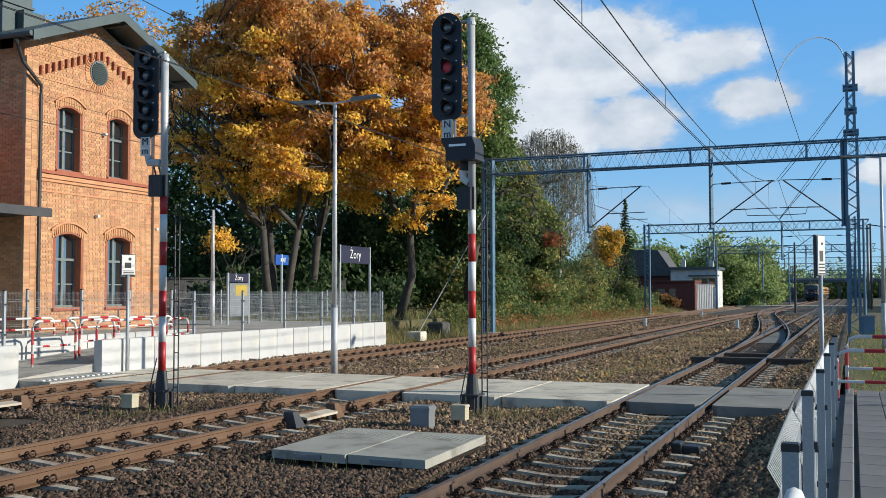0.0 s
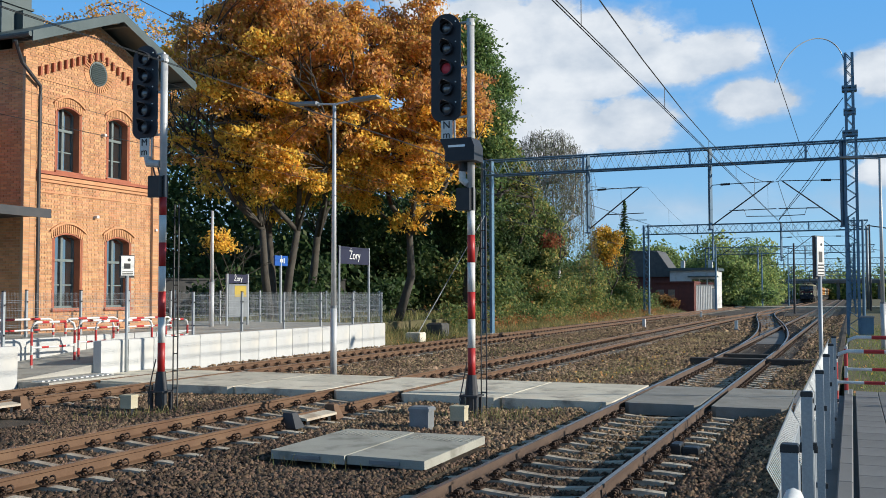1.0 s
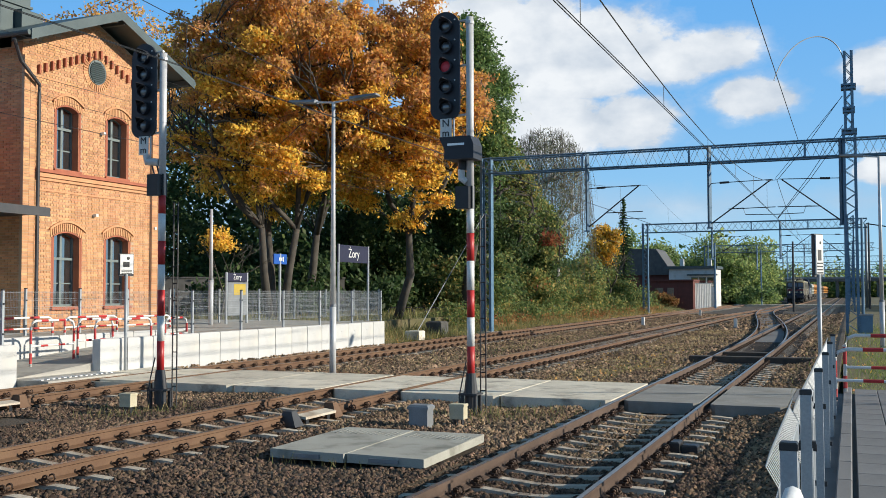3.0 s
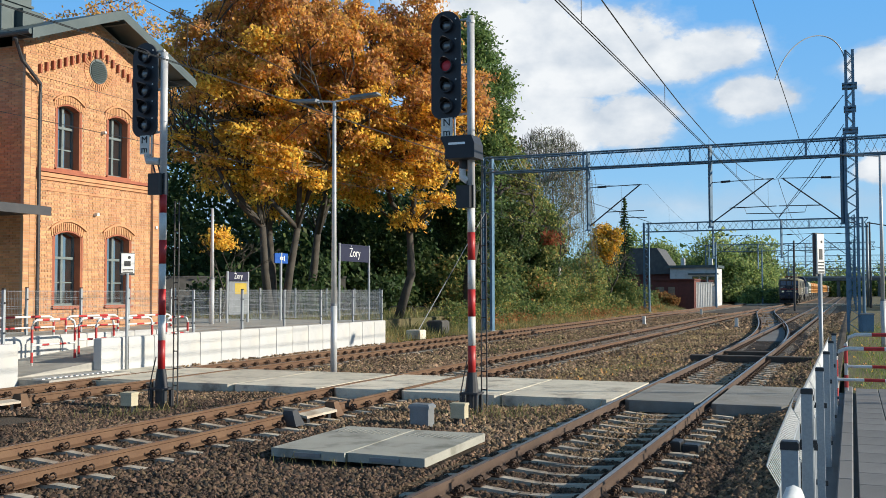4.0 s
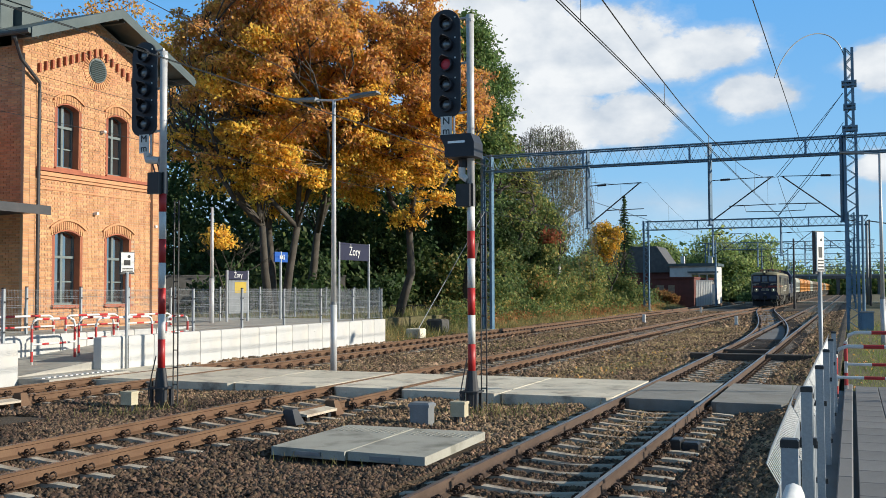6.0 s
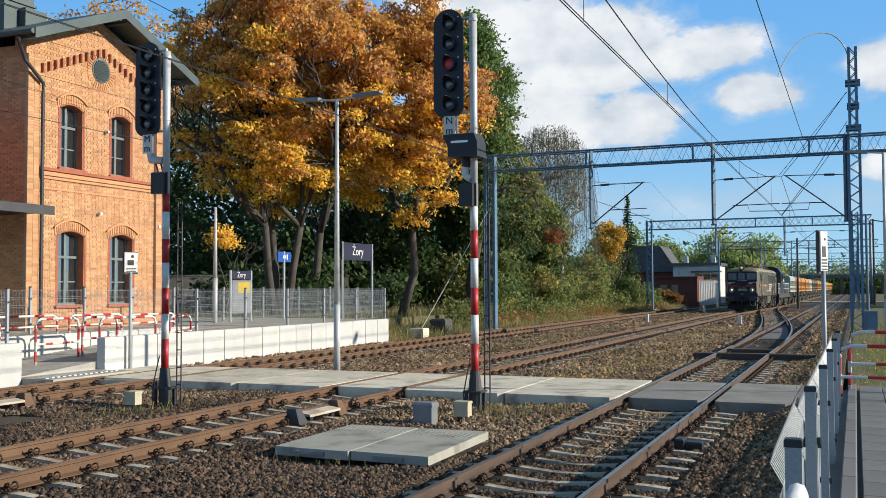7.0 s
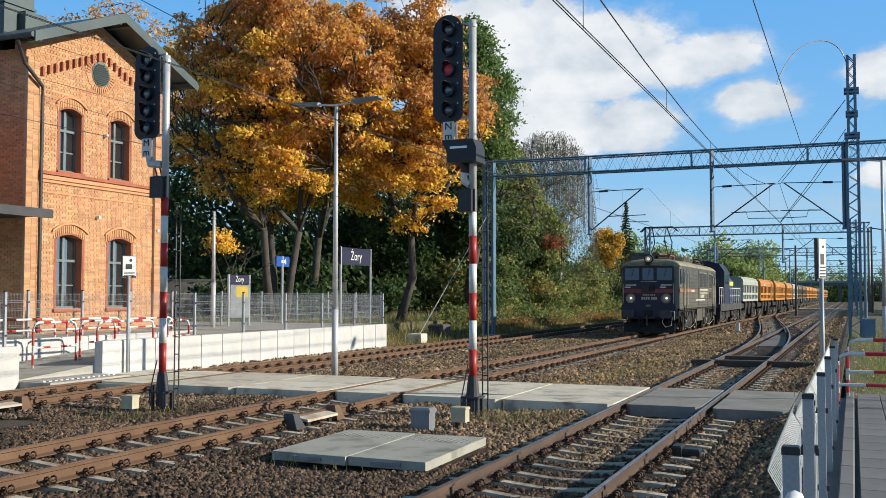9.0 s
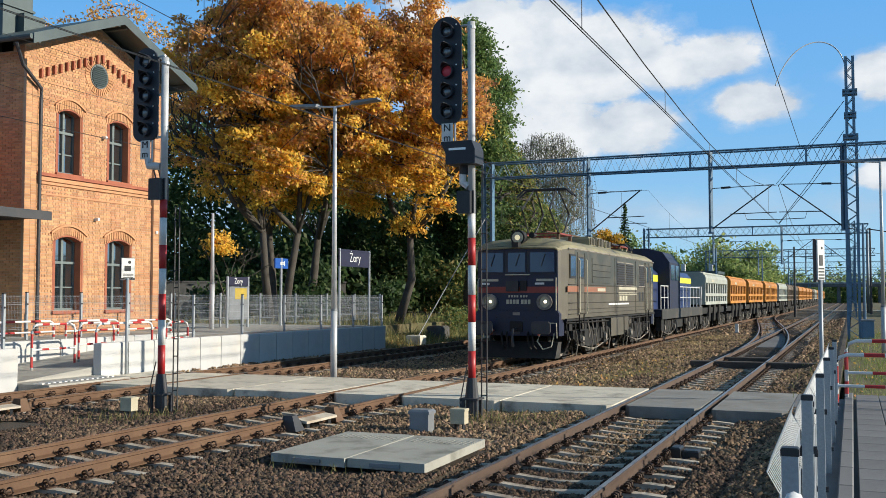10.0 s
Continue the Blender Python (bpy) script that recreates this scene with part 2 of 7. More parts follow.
GREENLEAF = leaf_mat("green_leaves", [(0.1, (0.05, 0.095, 0.036)), (0.45, (0.10, 0.165, 0.055)), (0.75, (0.18, 0.235, 0.075)), (0.95, (0.36, 0.31, 0.09))])
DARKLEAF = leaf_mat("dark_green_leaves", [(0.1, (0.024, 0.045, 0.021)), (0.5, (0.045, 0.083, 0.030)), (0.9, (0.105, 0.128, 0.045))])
MIXEDLEAF = leaf_mat("mixed_hedge_leaves", [(0.1, (0.052, 0.090, 0.036)), (0.4, (0.112, 0.165, 0.056)), (0.62, (0.20, 0.215, 0.070)), (0.8, (0.360, 0.270, 0.090)), (0.97, (0.360, 0.108, 0.063))])
FARLEAF = leaf_mat("distant_leaves", [(0.1, (0.085, 0.135, 0.060)), (0.5, (0.175, 0.24, 0.080)), (0.9, (0.34, 0.34, 0.12))])
BIRCHLEAF = leaf_mat("birch_leaves", [(0.1, (0.085, 0.115, 0.06)), (0.5, (0.15, 0.175, 0.095)), (0.9, (0.26, 0.25, 0.155))])
BIRCHTWIG = mat("dark_birch_twig", (0.11, 0.10, 0.09), (0.07, 0.062, 0.055), 0.9)
BROWNLEAF = leaf_mat("brown_creeper_leaves", [(0.1, (0.12, 0.11, 0.045)), (0.5, (0.27, 0.145, 0.055)), (0.9, (0.32, 0.12, 0.055))])
YELLOWLEAF = leaf_mat("golden_leaves", [(0.1, (0.130, 0.143, 0.039)), (0.4, (0.442, 0.286, 0.039)), (0.8, (0.585, 0.299, 0.039))])
LITTER = leaf_mat("pale_dry_litter", [(0.1, (0.17, 0.125, 0.07)), (0.5, (0.28, 0.21, 0.115)), (0.9, (0.38, 0.31, 0.18))], 0.8)
REDLEAF = leaf_mat("crimson_leaves", [(0.1, (0.18, 0.045, 0.03)), (0.6, (0.22, 0.06, 0.035)), (0.95, (0.24, 0.12, 0.05))])
NAVY = mat("navy_sign_paint", (0.011, 0.011, 0.036), (0.014, 0.014, 0.045), 0.5, 0, 3, 60, 0.02)
BLUE = mat("blue_sign_paint", (0.015, 0.09, 0.38), (0.02, 0.10, 0.42), 0.4, 0, 3, 60, 0.02)
YELLOW = mat("yellow_poster", (0.50, 0.36, 0.04), (0.42, 0.30, 0.05), 0.7, 0, 3, 60, 0.02)


# ---- building blocks ----
class Geo:
    """Collects boxes, tubes and prisms into one mesh."""

    def __init__(self):
        self.v, self.f, self.mi = [], [], []

    def face(self, pts, k=0):
        n = len(self.v)
        self.v += [tuple(p) for p in pts]
        self.f.append(tuple(range(n, n + len(pts))))
        self.mi.append(k)
        return self

    def hull(self, lower, upper, k=0):
        """A solid between two rings of equal length, counter-clockwise seen from the upper side."""
        n, c = len(self.v), len(lower)
        self.v += [tuple(p) for p in lower] + [tuple(p) for p in upper]
        self.f.append(tuple(range(n + c - 1, n - 1, -1)))
        self.f.append(tuple(range(n + c, n + 2 * c)))
        self.mi += [k, k]
        for i in range(c):
            j = (i + 1) % c
            self.f.append((n + i, n + j, n + c + j, n + c + i))
            self.mi.append(k)
        return self

    def box(self, x0, x1, y0, y1, z0, z1, k=0, b=0.0):
        """A box, with its upper edges chamfered by b."""
        lo = [(x0, y0, z0), (x1, y0, z0), (x1, y1, z0), (x0, y1, z0)]
        hi = [(x0, y0, z1 - b), (x1, y0, z1 - b), (x1, y1, z1 - b), (x0, y1, z1 - b)]
        if not b:
            return self.hull(lo, hi, k)
        n = len(self.v)
        top = [(x0 + b, y0 + b, z1), (x1 - b, y0 + b, z1), (x1 - b, y1 - b, z1), (x0 + b, y1 - b, z1)]
        self.v += lo + hi + top
        self.f.append((n + 3, n + 2, n + 1, n))
        for r in (0, 4):
            for i in range(4):
                j = (i + 1) % 4
                self.f.append((n + r + i, n + r + j, n + r + 4 + j, n + r + 4 + i))
        self.f.append((n + 8, n + 9, n + 10, n + 11))
        self.mi += [k] * 10
        return self

    def cube(self, c, s, k=0, b=0.0):
        return self.box(c[0] - s[0] / 2, c[0] + s[0] / 2, c[1] - s[1] / 2, c[1] + s[1] / 2, c[2] - s[2] / 2, c[2] + s[2] / 2, k, b)

    def tube(self, pts, r, seg=8, k=0, r2=None):
        """A round bar along a line of points, closed at both ends."""
        pts = [Vector(p) for p in pts]
        rings = []
        for i, p in enumerate(pts):
            d = (pts[min(i + 1, len(pts) - 1)] - pts[max(i - 1, 0)]).normalized()
            a = d.cross(Vector((0, 0, 1)) if abs(d.z) < 0.9 else Vector((1, 0, 0))).normalized()
            b = d.cross(a)
            q = r if r2 is None else r + (r2 - r) * i / max(1, len(pts) - 1)
            n = len(self.v)
            self.v += [tuple(p + (a * math.cos(t * 2 * math.pi / seg) + b * math.sin(t * 2 * math.pi / seg)) * q) for t in range(seg)]
            rings.append(n)
        for n, m in zip(rings, rings[1:]):
            for t in range(seg):
                u = (t + 1) % seg
                self.f.append((n + t, n + u, m + u, m + t))
                self.mi.append(k)
        self.f.append(tuple(rings[0] + t for t in range(seg - 1, -1, -1)))
        self.f.append(tuple(rings[-1] + t for t in range(seg)))
        self.mi += [k, k]
        return self

    def bar(self, p, q, w, k=0):
        """A square bar from p to q."""
        return self.tube([p, q], w * 0.7071, 4, k)

    def prism(self, poly, axis, a, b, k=0):
        """A polygon given in two axes, pushed along the third from a to b."""
        def at(p, s):
            return {"x": (s, p[0], p[1]), "y": (p[0], s, p[1]), "z": (p[0], p[1], s)}[axis]
        return self.hull([at(p, a) for p in poly], [at(p, b) for p in poly], k)

    def mesh(self, name, *mats, smooth=False):
        me = bpy.data.meshes.new(name)
        me.from_pydata(self.v, [], self.f)
        for m in mats:
            me.materials.append(m)
        me.polygons.foreach_set("material_index", self.mi)
        if smooth:
            me.polygons.foreach_set("use_smooth", [True] * len(self.f))
        bm = bmesh.new()
        bm.from_mesh(me)
        if len(bm.faces) < 60000:
            bmesh.ops.recalc_face_normals(bm, faces=bm.faces)
        bm.to_mesh(me)
        bm.free()
        me.update()
        return me


def thing(name, at, label, category, group="", turn=0.0, kind=""):
    ob = new(name)
    ob.empty_display_size = 0.2
    ob.matrix_basis = pose(*at, 0, 0, turn)
    return tagged(ob, label, category, group, kind)


def part(name, g, material, parent, label="", at=(0, 0, 0), smooth=False):
    """Links a Geo (or a ready mesh) as one mesh object under a thing or part."""
    mats = material if isinstance(material, (tuple, list)) else (material,)
    me = g.mesh(name, *mats, smooth=smooth) if isinstance(g, Geo) else g
    ob = new(name, me)
    ob.parent = parent
    ob.location = at
    if label:
        ob["label"] = label
    return ob


def solid(name, g, material, label, category="", kind="structure", group=""):
    mats = material if isinstance(material, (tuple, list)) else (material,)
    return tagged(new(name, g.mesh(name, *mats)), label, category, group, kind)


def lettering(name, text, size, depth, material, parent, m):
    """Raised letters in the built-in font; m places them on the parent."""
    cu = bpy.data.curves.new(name, "FONT")
    cu.body, cu.size, cu.extrude, cu.align_x, cu.align_y = text, size, depth, "CENTER", "CENTER"
    tmp = new("lettering_curve", cu)
    bpy.context.view_layer.update()
    me = bpy.data.meshes.new_from_object(tmp)
    bpy.data.objects.remove(tmp)
    me.materials.clear()
    me.materials.append(material)
    ob = new(name, me)
    ob.parent = parent
    ob.matrix_basis = m
    return ob


def scatter(name, centres, sizes, seeds, material, label, category, parent=None, kind="stuff", flat=False, stretch=1.0):
    """Many small four-sided leaves as one mesh: centres (n,3), sizes (n,)."""
    rng = np.random.default_rng(seeds)
    n = len(centres)
    # leaves turn their faces more or less towards the light
    face = rng.normal(size=(n, 3)) + 0.75 * (np.array(sun_way) + np.array((0.0, 0.0, 0.5)))
    face /= np.linalg.norm(face, axis=1)[:, None]
    a = np.cross(face, rng.normal(size=(n, 3)))
    a /= np.linalg.norm(a, axis=1)[:, None]
    b = np.cross(face, a)
    if flat:
        a = np.stack([rng.normal(0, 0.38, n), rng.normal(0, 0.38, n), np.ones(n)], 1)
    s = sizes[:, None]
    pts = np.empty((n, 4, 3))
    pts[:, 0] = centres - a * s * stretch
    pts[:, 1] = centres + b * s * 0.55
    pts[:, 2] = centres + a * s * stretch
    pts[:, 3] = centres - b * s * 0.55
    if flat:
        pts[:, 0] = centres - b * s * 0.05
        pts[:, 1] = centres + b * s * 0.05
        pts[:, 2] = centres + a * s + b * s * 0.02
        pts[:, 3] = centres + a * s - b * s * 0.02
    return raw(name, pts.reshape(-1, 3), np.arange(4 * n).reshape(-1, 4), material, label, category, parent, kind)


def raw(name, verts, faces, material, label="", category="", parent=None, kind="stuff"):
    """A mesh straight from arrays; all faces have the same number of corners."""
    me = bpy.data.meshes.new(name)
    k = faces.shape[1]
    me.vertices.add(len(verts))
    me.vertices.foreach_set("co", np.ascontiguousarray(verts, dtype=np.float32).ravel())
    me.loops.add(faces.size)
    me.loops.foreach_set("vertex_index", np.ascontiguousarray(faces, dtype=np.int32).ravel())
    me.polygons.add(len(faces))
    me.polygons.foreach_set("loop_start", np.arange(0, faces.size, k, dtype=np.int32))
    me.materials.append(material)
    me.update(calc_edges=True)
    ob = new(name, me)
    ob.parent = parent
    return tagged(ob, label, category, "", kind)


# ---- ground, ballast and tracks ----
TRACKS = {"near": -3.17, "middle": -9.15, "far": -15.2}


def ground():
    solid("ground", Geo().box(-1500, 1500, -300, 3000, -1.4, -0.55), EARTH, "grassy earth reaching the horizon", "ground")
    g = Geo()
    prof = [(-17.6, -0.54), (-17.3, -0.22)]
    for x in sorted(TRACKS.values()):
        prof += [(x - 1.42, -0.215), (x - 1.30, -0.245), (x + 1.30, -0.245), (x + 1.42, -0.215)]
    prof += [(-1.35, -0.22), (-0.42, 0.10), (-0.28, 0.10)]
    # strips, so that every piece stays flat
    for (a, za), (b, zb) in zip(prof, prof[1:]):
        g.hull([(a, -8, -0.56), (b, -8, -0.56), (b, 420, -0.56), (a, 420, -0.56)], [(a, -8, za), (b, -8, zb), (b, 420, zb), (a, 420, za)])
    solid("track_bed", g, BALLAST, "brown crushed-stone ballast under three tracks", "ballast")
    # the grassy bank beyond the far track
    bank = Geo().prism([(-17.4, -0.5), (-19.5, -0.12), (-24, 0.15), (-34, 0.5), (-70, 0.6), (-70, -0.54)], "y", 35.2, 420)
    solid("bank", bank, EARTH, "grassy bank beside the far track", "ground")
    # a gravel yard past the platform on the right
    yard = Geo().box(-0.15, 60, 18.25, 420, -0.54, -0.02)
    solid("yard", yard, EARTH, "weedy ground beyond the platform end", "ground")


ground()


def stones():
    """Loose ballast stones, smaller and denser where the camera stands close."""
    rng = np.random.default_rng(4)
    base = np.array([(1, 0, -0.35), (0, 1, -0.35), (-1, 0, -0.35), (0, -1, -0.35), (0.3, 0.2, 0.9), (-0.3, -0.2, 0.7)], float)
    # a ridge-topped shard, its underside sunk in the bed
    tri = np.array([(0, 1, 4), (1, 2, 4), (2, 5, 4), (2, 3, 5), (3, 0, 5), (0, 4, 5)])
    beds = {"ballast_stones": [[], [], 0], "dark_ballast_stones": [[], [], 0]}
    for x0, x1, y0, y1, per, size in ((-6.5, -0.35, 6.5, 13, 980, 0.0245), (-12.5, -6.5, 6.5, 13, 760, 0.026), (-13.5, -0.4, 13, 19, 500, 0.030), (-17.0, -13.5, 11, 19, 400, 0.033),
                                      (-17.0, -0.5, 19, 30, 240, 0.040), (-17.2, -0.6, 30, 55, 90, 0.05), (-17.3, -0.6, 55, 95, 24, 0.072)):
        n = int((x1 - x0) * (y1 - y0) * per)
        c = np.stack([rng.uniform(x0, x1, n), rng.uniform(y0, y1, n), np.zeros(n)], 1)
        keep = ~((c[:, 1] > 17.6) & (c[:, 1] < 21.25) & (c[:, 0] > -17) & (c[:, 0] < -1.1))
        keep &= ~((c[:, 0] > -7.0) & (c[:, 0] < -4.65) & (c[:, 1] > 10.75) & (c[:, 1] < 13.1))
        c = c[keep]
        n = len(c)
        c[:, 2] = -0.205 + 0.03 * np.sin(c[:, 0] * 1.7 + 0.6 * np.sin(c[:, 1])) * np.cos(c[:, 1] * 0.9) + rng.uniform(-0.01, 0.03, n)
        for tx in TRACKS.values():
            d = np.abs(c[:, 0] - tx)
            c[:, 2] = np.where(d < 1.36, -0.222 - 0.012 * (d < 0.5) + 0.3 * (c[:, 2] + 0.205), c[:, 2])
            c[:, 2] += np.where((d > 1.36) & (d < 2.2), 0.02, 0)
        c[:, 2] += np.interp(c[:, 0], [-1.35, -0.42], [0.0, 0.31])
        s = size * rng.lognormal(0, 0.28, n)
        v = base[None] * np.array((1.3, 0.8, 1.0)) * rng.uniform(0.6, 1.35, (n, 6, 3)) + rng.normal(0, 0.22, (n, 6, 3))
        th = rng.uniform(0, 6.28, n)
        ct, st = np.cos(th)[:, None], np.sin(th)[:, None]
        v = np.stack([v[..., 0] * ct - v[..., 1] * st, v[..., 0] * st + v[..., 1] * ct, v[..., 2] * 0.75], -1)
        v = v * s[:, None, None] + c[:, None]
        # darker stones lie round the near tracks, with a ragged border to the paler ones
        edge = c[:, 1] + 0.45 * (c[:, 0] + 6.0) * (c[:, 0] < -6.0) + 0.8 * np.sin(c[:, 0] * 1.3) + rng.normal(0, 0.35, n)
        dark = (edge < 13.2) & (c[:, 0] < -1.3)
        for name, pick in (("ballast_stones", ~dark), ("dark_ballast_stones", dark)):
            bed, k = beds[name], int(pick.sum())
            bed[0].append(v[pick].reshape(-1, 3))
            bed[1].append((tri[None] + 6 * np.arange(k)[:, None, None]).reshape(-1, 3) + bed[2])
            bed[2] += 6 * k
    for name, m, label in (("ballast_stones", STONE, "loose angular brown and grey ballast stones"), ("dark_ballast_stones", STONE_DARK, "loose dark brown ballast stones near the platform")):
        raw(name, np.concatenate(beds[name][0]), np.concatenate(beds[name][1]), m, label, "ballast")


stones()

RAIL = [(-0.075, -0.172), (0.075, -0.172), (0.075, -0.160), (0.014, -0.135), (0.010, -0.048), (0.036, -0.036), (0.036, -0.006), (0.026, 0.0), (-0.026, 0.0), (-0.036, -0.006), (-0.036, -0.036), (-0.010, -0.048), (-0.014, -0.135), (-0.075, -0.160)]


def bend(y):
    """How far the middle track swings towards the others further out."""
    s = min(1.0, max(0.0, (y - 75) / 45))
    return 0.9 * s * s * (3 - 2 * s)


def rail_geo(line):
    """A rail of true section along a line of (x, y)."""
    g = Geo()
    c = len(RAIL)
    for i, (x, y) in enumerate(line):
        g.v += [(x + p, y, z) for p, z in RAIL]
        if i:
            n = (i - 1) * c
            for a in range(c):
                b = (a + 1) % c
                g.f.append((n + a, n + b, n + c + b, n + c + a))
                g.mi.append(1 if a == 7 else 0)
    g.f += [tuple(range(c)), tuple(range(len(g.v) - 1, len(g.v) - c - 1, -1))]
    g.mi += [0, 0]
    return g


def sleeper_mesh():
    """Prestressed sleeper: high rail seats, a lower waist, tapered sides."""
    g = Geo()
    prof = [(-1.28, -0.192), (-1.02, -0.173), (-0.56, -0.173), (-0.38, -0.190), (-0.18, -0.207), (0.0, -0.212), (0.18, -0.207), (0.38, -0.190), (0.56, -0.173), (1.02, -0.173), (1.28, -0.192)]
    n = 0
    for x, z in prof:
        g.v += [(x, -0.13, -0.36), (x, -0.064, z), (x, 0.064, z), (x, 0.13, -0.36)]
    for i in range(len(prof) - 1):
        a, b = 4 * i, 4 * i + 4
        for j in range(3):
            g.f.append((a + j, b + j, b + j + 1, a + j + 1))
            g.mi.append(0)
    g.f += [(0, 1, 2, 3), tuple(len(g.v) - 4 + j for j in (3, 2, 1, 0))]
    g.mi += [0, 0]
    return g.mesh("sleeper", SLEEPER)


def clip_mesh():
    """A spring clip: a coiled bar over the rail foot on a ribbed plate."""
    g = Geo().box(-0.03, 0.12, -0.085, 0.085, -0.172, -0.158)
    g.tube([(0.07, -0.06, -0.135), (0.0, -0.055, -0.125), (-0.005, -0.01, -0.118), (0.07, -0.015, -0.105), (0.085, 0.035, -0.112), (0.01, 0.055, -0.12)], 0.014, 5)
    for y in (-0.05, 0.05):
        g.tube([(0.07 + 0.042 * math.cos(a * math.pi / 4), y + 0.012 * math.sin(a), -0.112 + 0.042 * math.sin(a * math.pi / 4)) for a in range(9)], 0.012, 5)
    return g.mesh("rail_clip", CLIP)


def tracks():
    me, clip = sleeper_mesh(), clip_mesh()
    rng = random.Random(3)
    labels = {"near": "railway track with bright worn rail heads beside the platform", "middle": "rusty railway track on concrete sleepers carrying the freight train", "far": "rusty railway track along the white platform wall"}
    for key, x in TRACKS.items():
        t = thing("railway_track", (x, 0, 0), labels[key], "track", "parallel tracks", kind="")
        for s in (-1, 1):
            line = [(s * 0.7525, -6), (s * 0.7525, 420)]
            if key == "middle":
                line = [(s * 0.7525 + bend(q), q) for q in [-6, 70] + list(range(75, 125, 5)) + [420]]
            part("rail", rail_geo(line), (RUST_DARK if key == "near" else RUST, RAILTOP), t)
        y, k, clips = (4.15 if key == "near" else 6.1), 0, 0
        rest, rest_clips = Geo(), Geo()
        while y < 140:
            if 17.6 < y < 21.2:
                y += 0.6
                continue
            if k < 190:
                ob = part("sleeper", me, SLEEPER, t, at=(rng.uniform(-0.015, 0.015) + (bend(y) if key == "middle" else 0), y + rng.uniform(-0.012, 0.012), 0))
                k += 1
            else:
                rest.box(-1.28, 1.28, y - 0.1, y + 0.1, -0.3, -0.175)
            if y < 46 and clips < 290:
                for s in (-1, 1):
                    for inner in (-1, 1):
                        c = part("rail_clip", clip, CLIP, t, at=(s * 0.7525 + inner * 0.055, y, 0))
                        if inner < 0:
                            c.rotation_euler.z = math.pi
                        clips += 1
            elif y < 90:
                for s in (-1, 1):
                    for inner in (-1, 1):
                        rest_clips.cube((s * 0.7525 + inner * 0.1, y, -0.13), (0.07, 0.12, 0.07))
            y += 0.6
        if rest.v:
            tagged(part("far_sleeper", rest, SLEEPER, t), kind="stuff")
        tagged(part("far_fastening", rest_clips, CLIP, t), kind="stuff")


tracks()


def crossover():
    """A pair of curved rails from the near to the middle track, with timbers, check rails and a crossing nose."""
    t = thing("track_crossover", (0, 0, 0), "curved turnout rails on dark timbers linking two tracks", "track")

    def mid(y):
        s = min(1, max(0, (y - 35) / 82))
        return -3.17 - 5.08 * s * s * (3 - 2 * s)
    ys = [35 + i * 2 for i in range(42)]
    for s in (-1, 1):
        part("curved_rail", rail_geo([(mid(y) + s * 0.7525, y) for y in ys]), (RUST, RAILTOP), t)
        part("check_rail", rail_geo([(mid(y) + s * 0.60, y) for y in ys[10:20]]), (RUST, RUST), t)
    timber = Geo().box(-1.4, 1.4, -0.13, 0.13, -0.36, -0.168).mesh("timber", TIMBER)
    y = 33.0
    while y < 118:
        o = part("timber", timber, TIMBER, t, at=(mid(y), y, 0.002))
        o.scale.x = 1.15
        y += 0.62
    # dark filled bed between the curved rails
    g = Geo()
    for a, b in zip(ys[4:-1], ys[5:]):
        g.hull([(mid(a) - 0.6, a, -0.2), (mid(a) + 0.6, a, -0.2), (mid(b) + 0.6, b, -0.2), (mid(b) - 0.6, b, -0.2)],
               [(mid(a) - 0.6, a, -0.155), (mid(a) + 0.6, a, -0.155), (mid(b) + 0.6, b, -0.155), (mid(b) - 0.6, b, -0.155)])
    tagged(part("infill", g, PAVING, t), kind="stuff")
    # point rodding covers across the near track
    part("rod_cover", Geo().box(-4.6, -0.9, 30.6, 30.95, -0.2, 0.0, b=0.02), TIMBER, t, "dark timber cover of the point rods")
    part("rod_cover", Geo().box(-3.9, -2.4, 33.2, 33.5, -0.18, -0.02, b=0.02), TIMBER, t, "dark timber cover of the point rods")


crossover()


def crossing():
    """Foot crossing of concrete panels between and beside the rails."""
    t = thing("foot_crossing", (0, 0, 0), "pale concrete panel foot crossing over three tracks", "crossing")
    spans = []
    for a, b in ((-2.3, -1.05), (-8.25, -6.2), (-6.16, -4.05), (-14.3, -12.2), (-12.16, -10.05), (-17.05, -16.1)):
        spans.append((a, b))
    for x in TRACKS.values():
        spans.append((x - 0.66, x + 0.66))
    for a, b in spans:
        if b - a < 1.4 and any(abs((a + b) / 2 - x) < 0.05 for x in TRACKS.values()):
            rows = ((17.72, 19.43), (19.45, 21.15))
        else:
            rows = ((17.62, 19.43), (19.45, 21.2))
        for y0, y1 in rows:
            g = Geo()
            c = 0.09 if y0 < 18 else 0.02
            lo = [(a, y0 + c, -0.22), (a + c, y0, -0.22), (b - c, y0, -0.22), (b, y0 + c, -0.22), (b, y1, -0.22), (a, y1, -0.22)]
            hi = [(p, q, -0.012) for p, q, _ in lo]
            g.hull(lo, hi)
            part("panel", g, SLAB_GREY if a > -5.0 else SLAB, t, "" if a < -5.0 else "greyer panel")
    # small edge slabs beside the near track
    for i in range(2):
        for j in range(2):
            part("panel", Geo().box(-1.04 + j * 0.36, -0.70 + j * 0.36, 17.64 + i * 1.8, 19.42 + i * 1.78, -0.2, -0.014, b=0.008), PAVING, t)
    part("ramp_plate", Geo().hull([(-16.2, 17.62, -0.2), (-14.3, 17.62, -0.2), (-14.3, 17.66, -0.2), (-16.2, 17.66, -0.2)], [(-16.2, 17.62, -0.05), (-14.3, 17.62, -0.05), (-14.3, 17.66, -0.05), (-16.2, 17.66, -0.05)]), SLAB, t)


crossing()


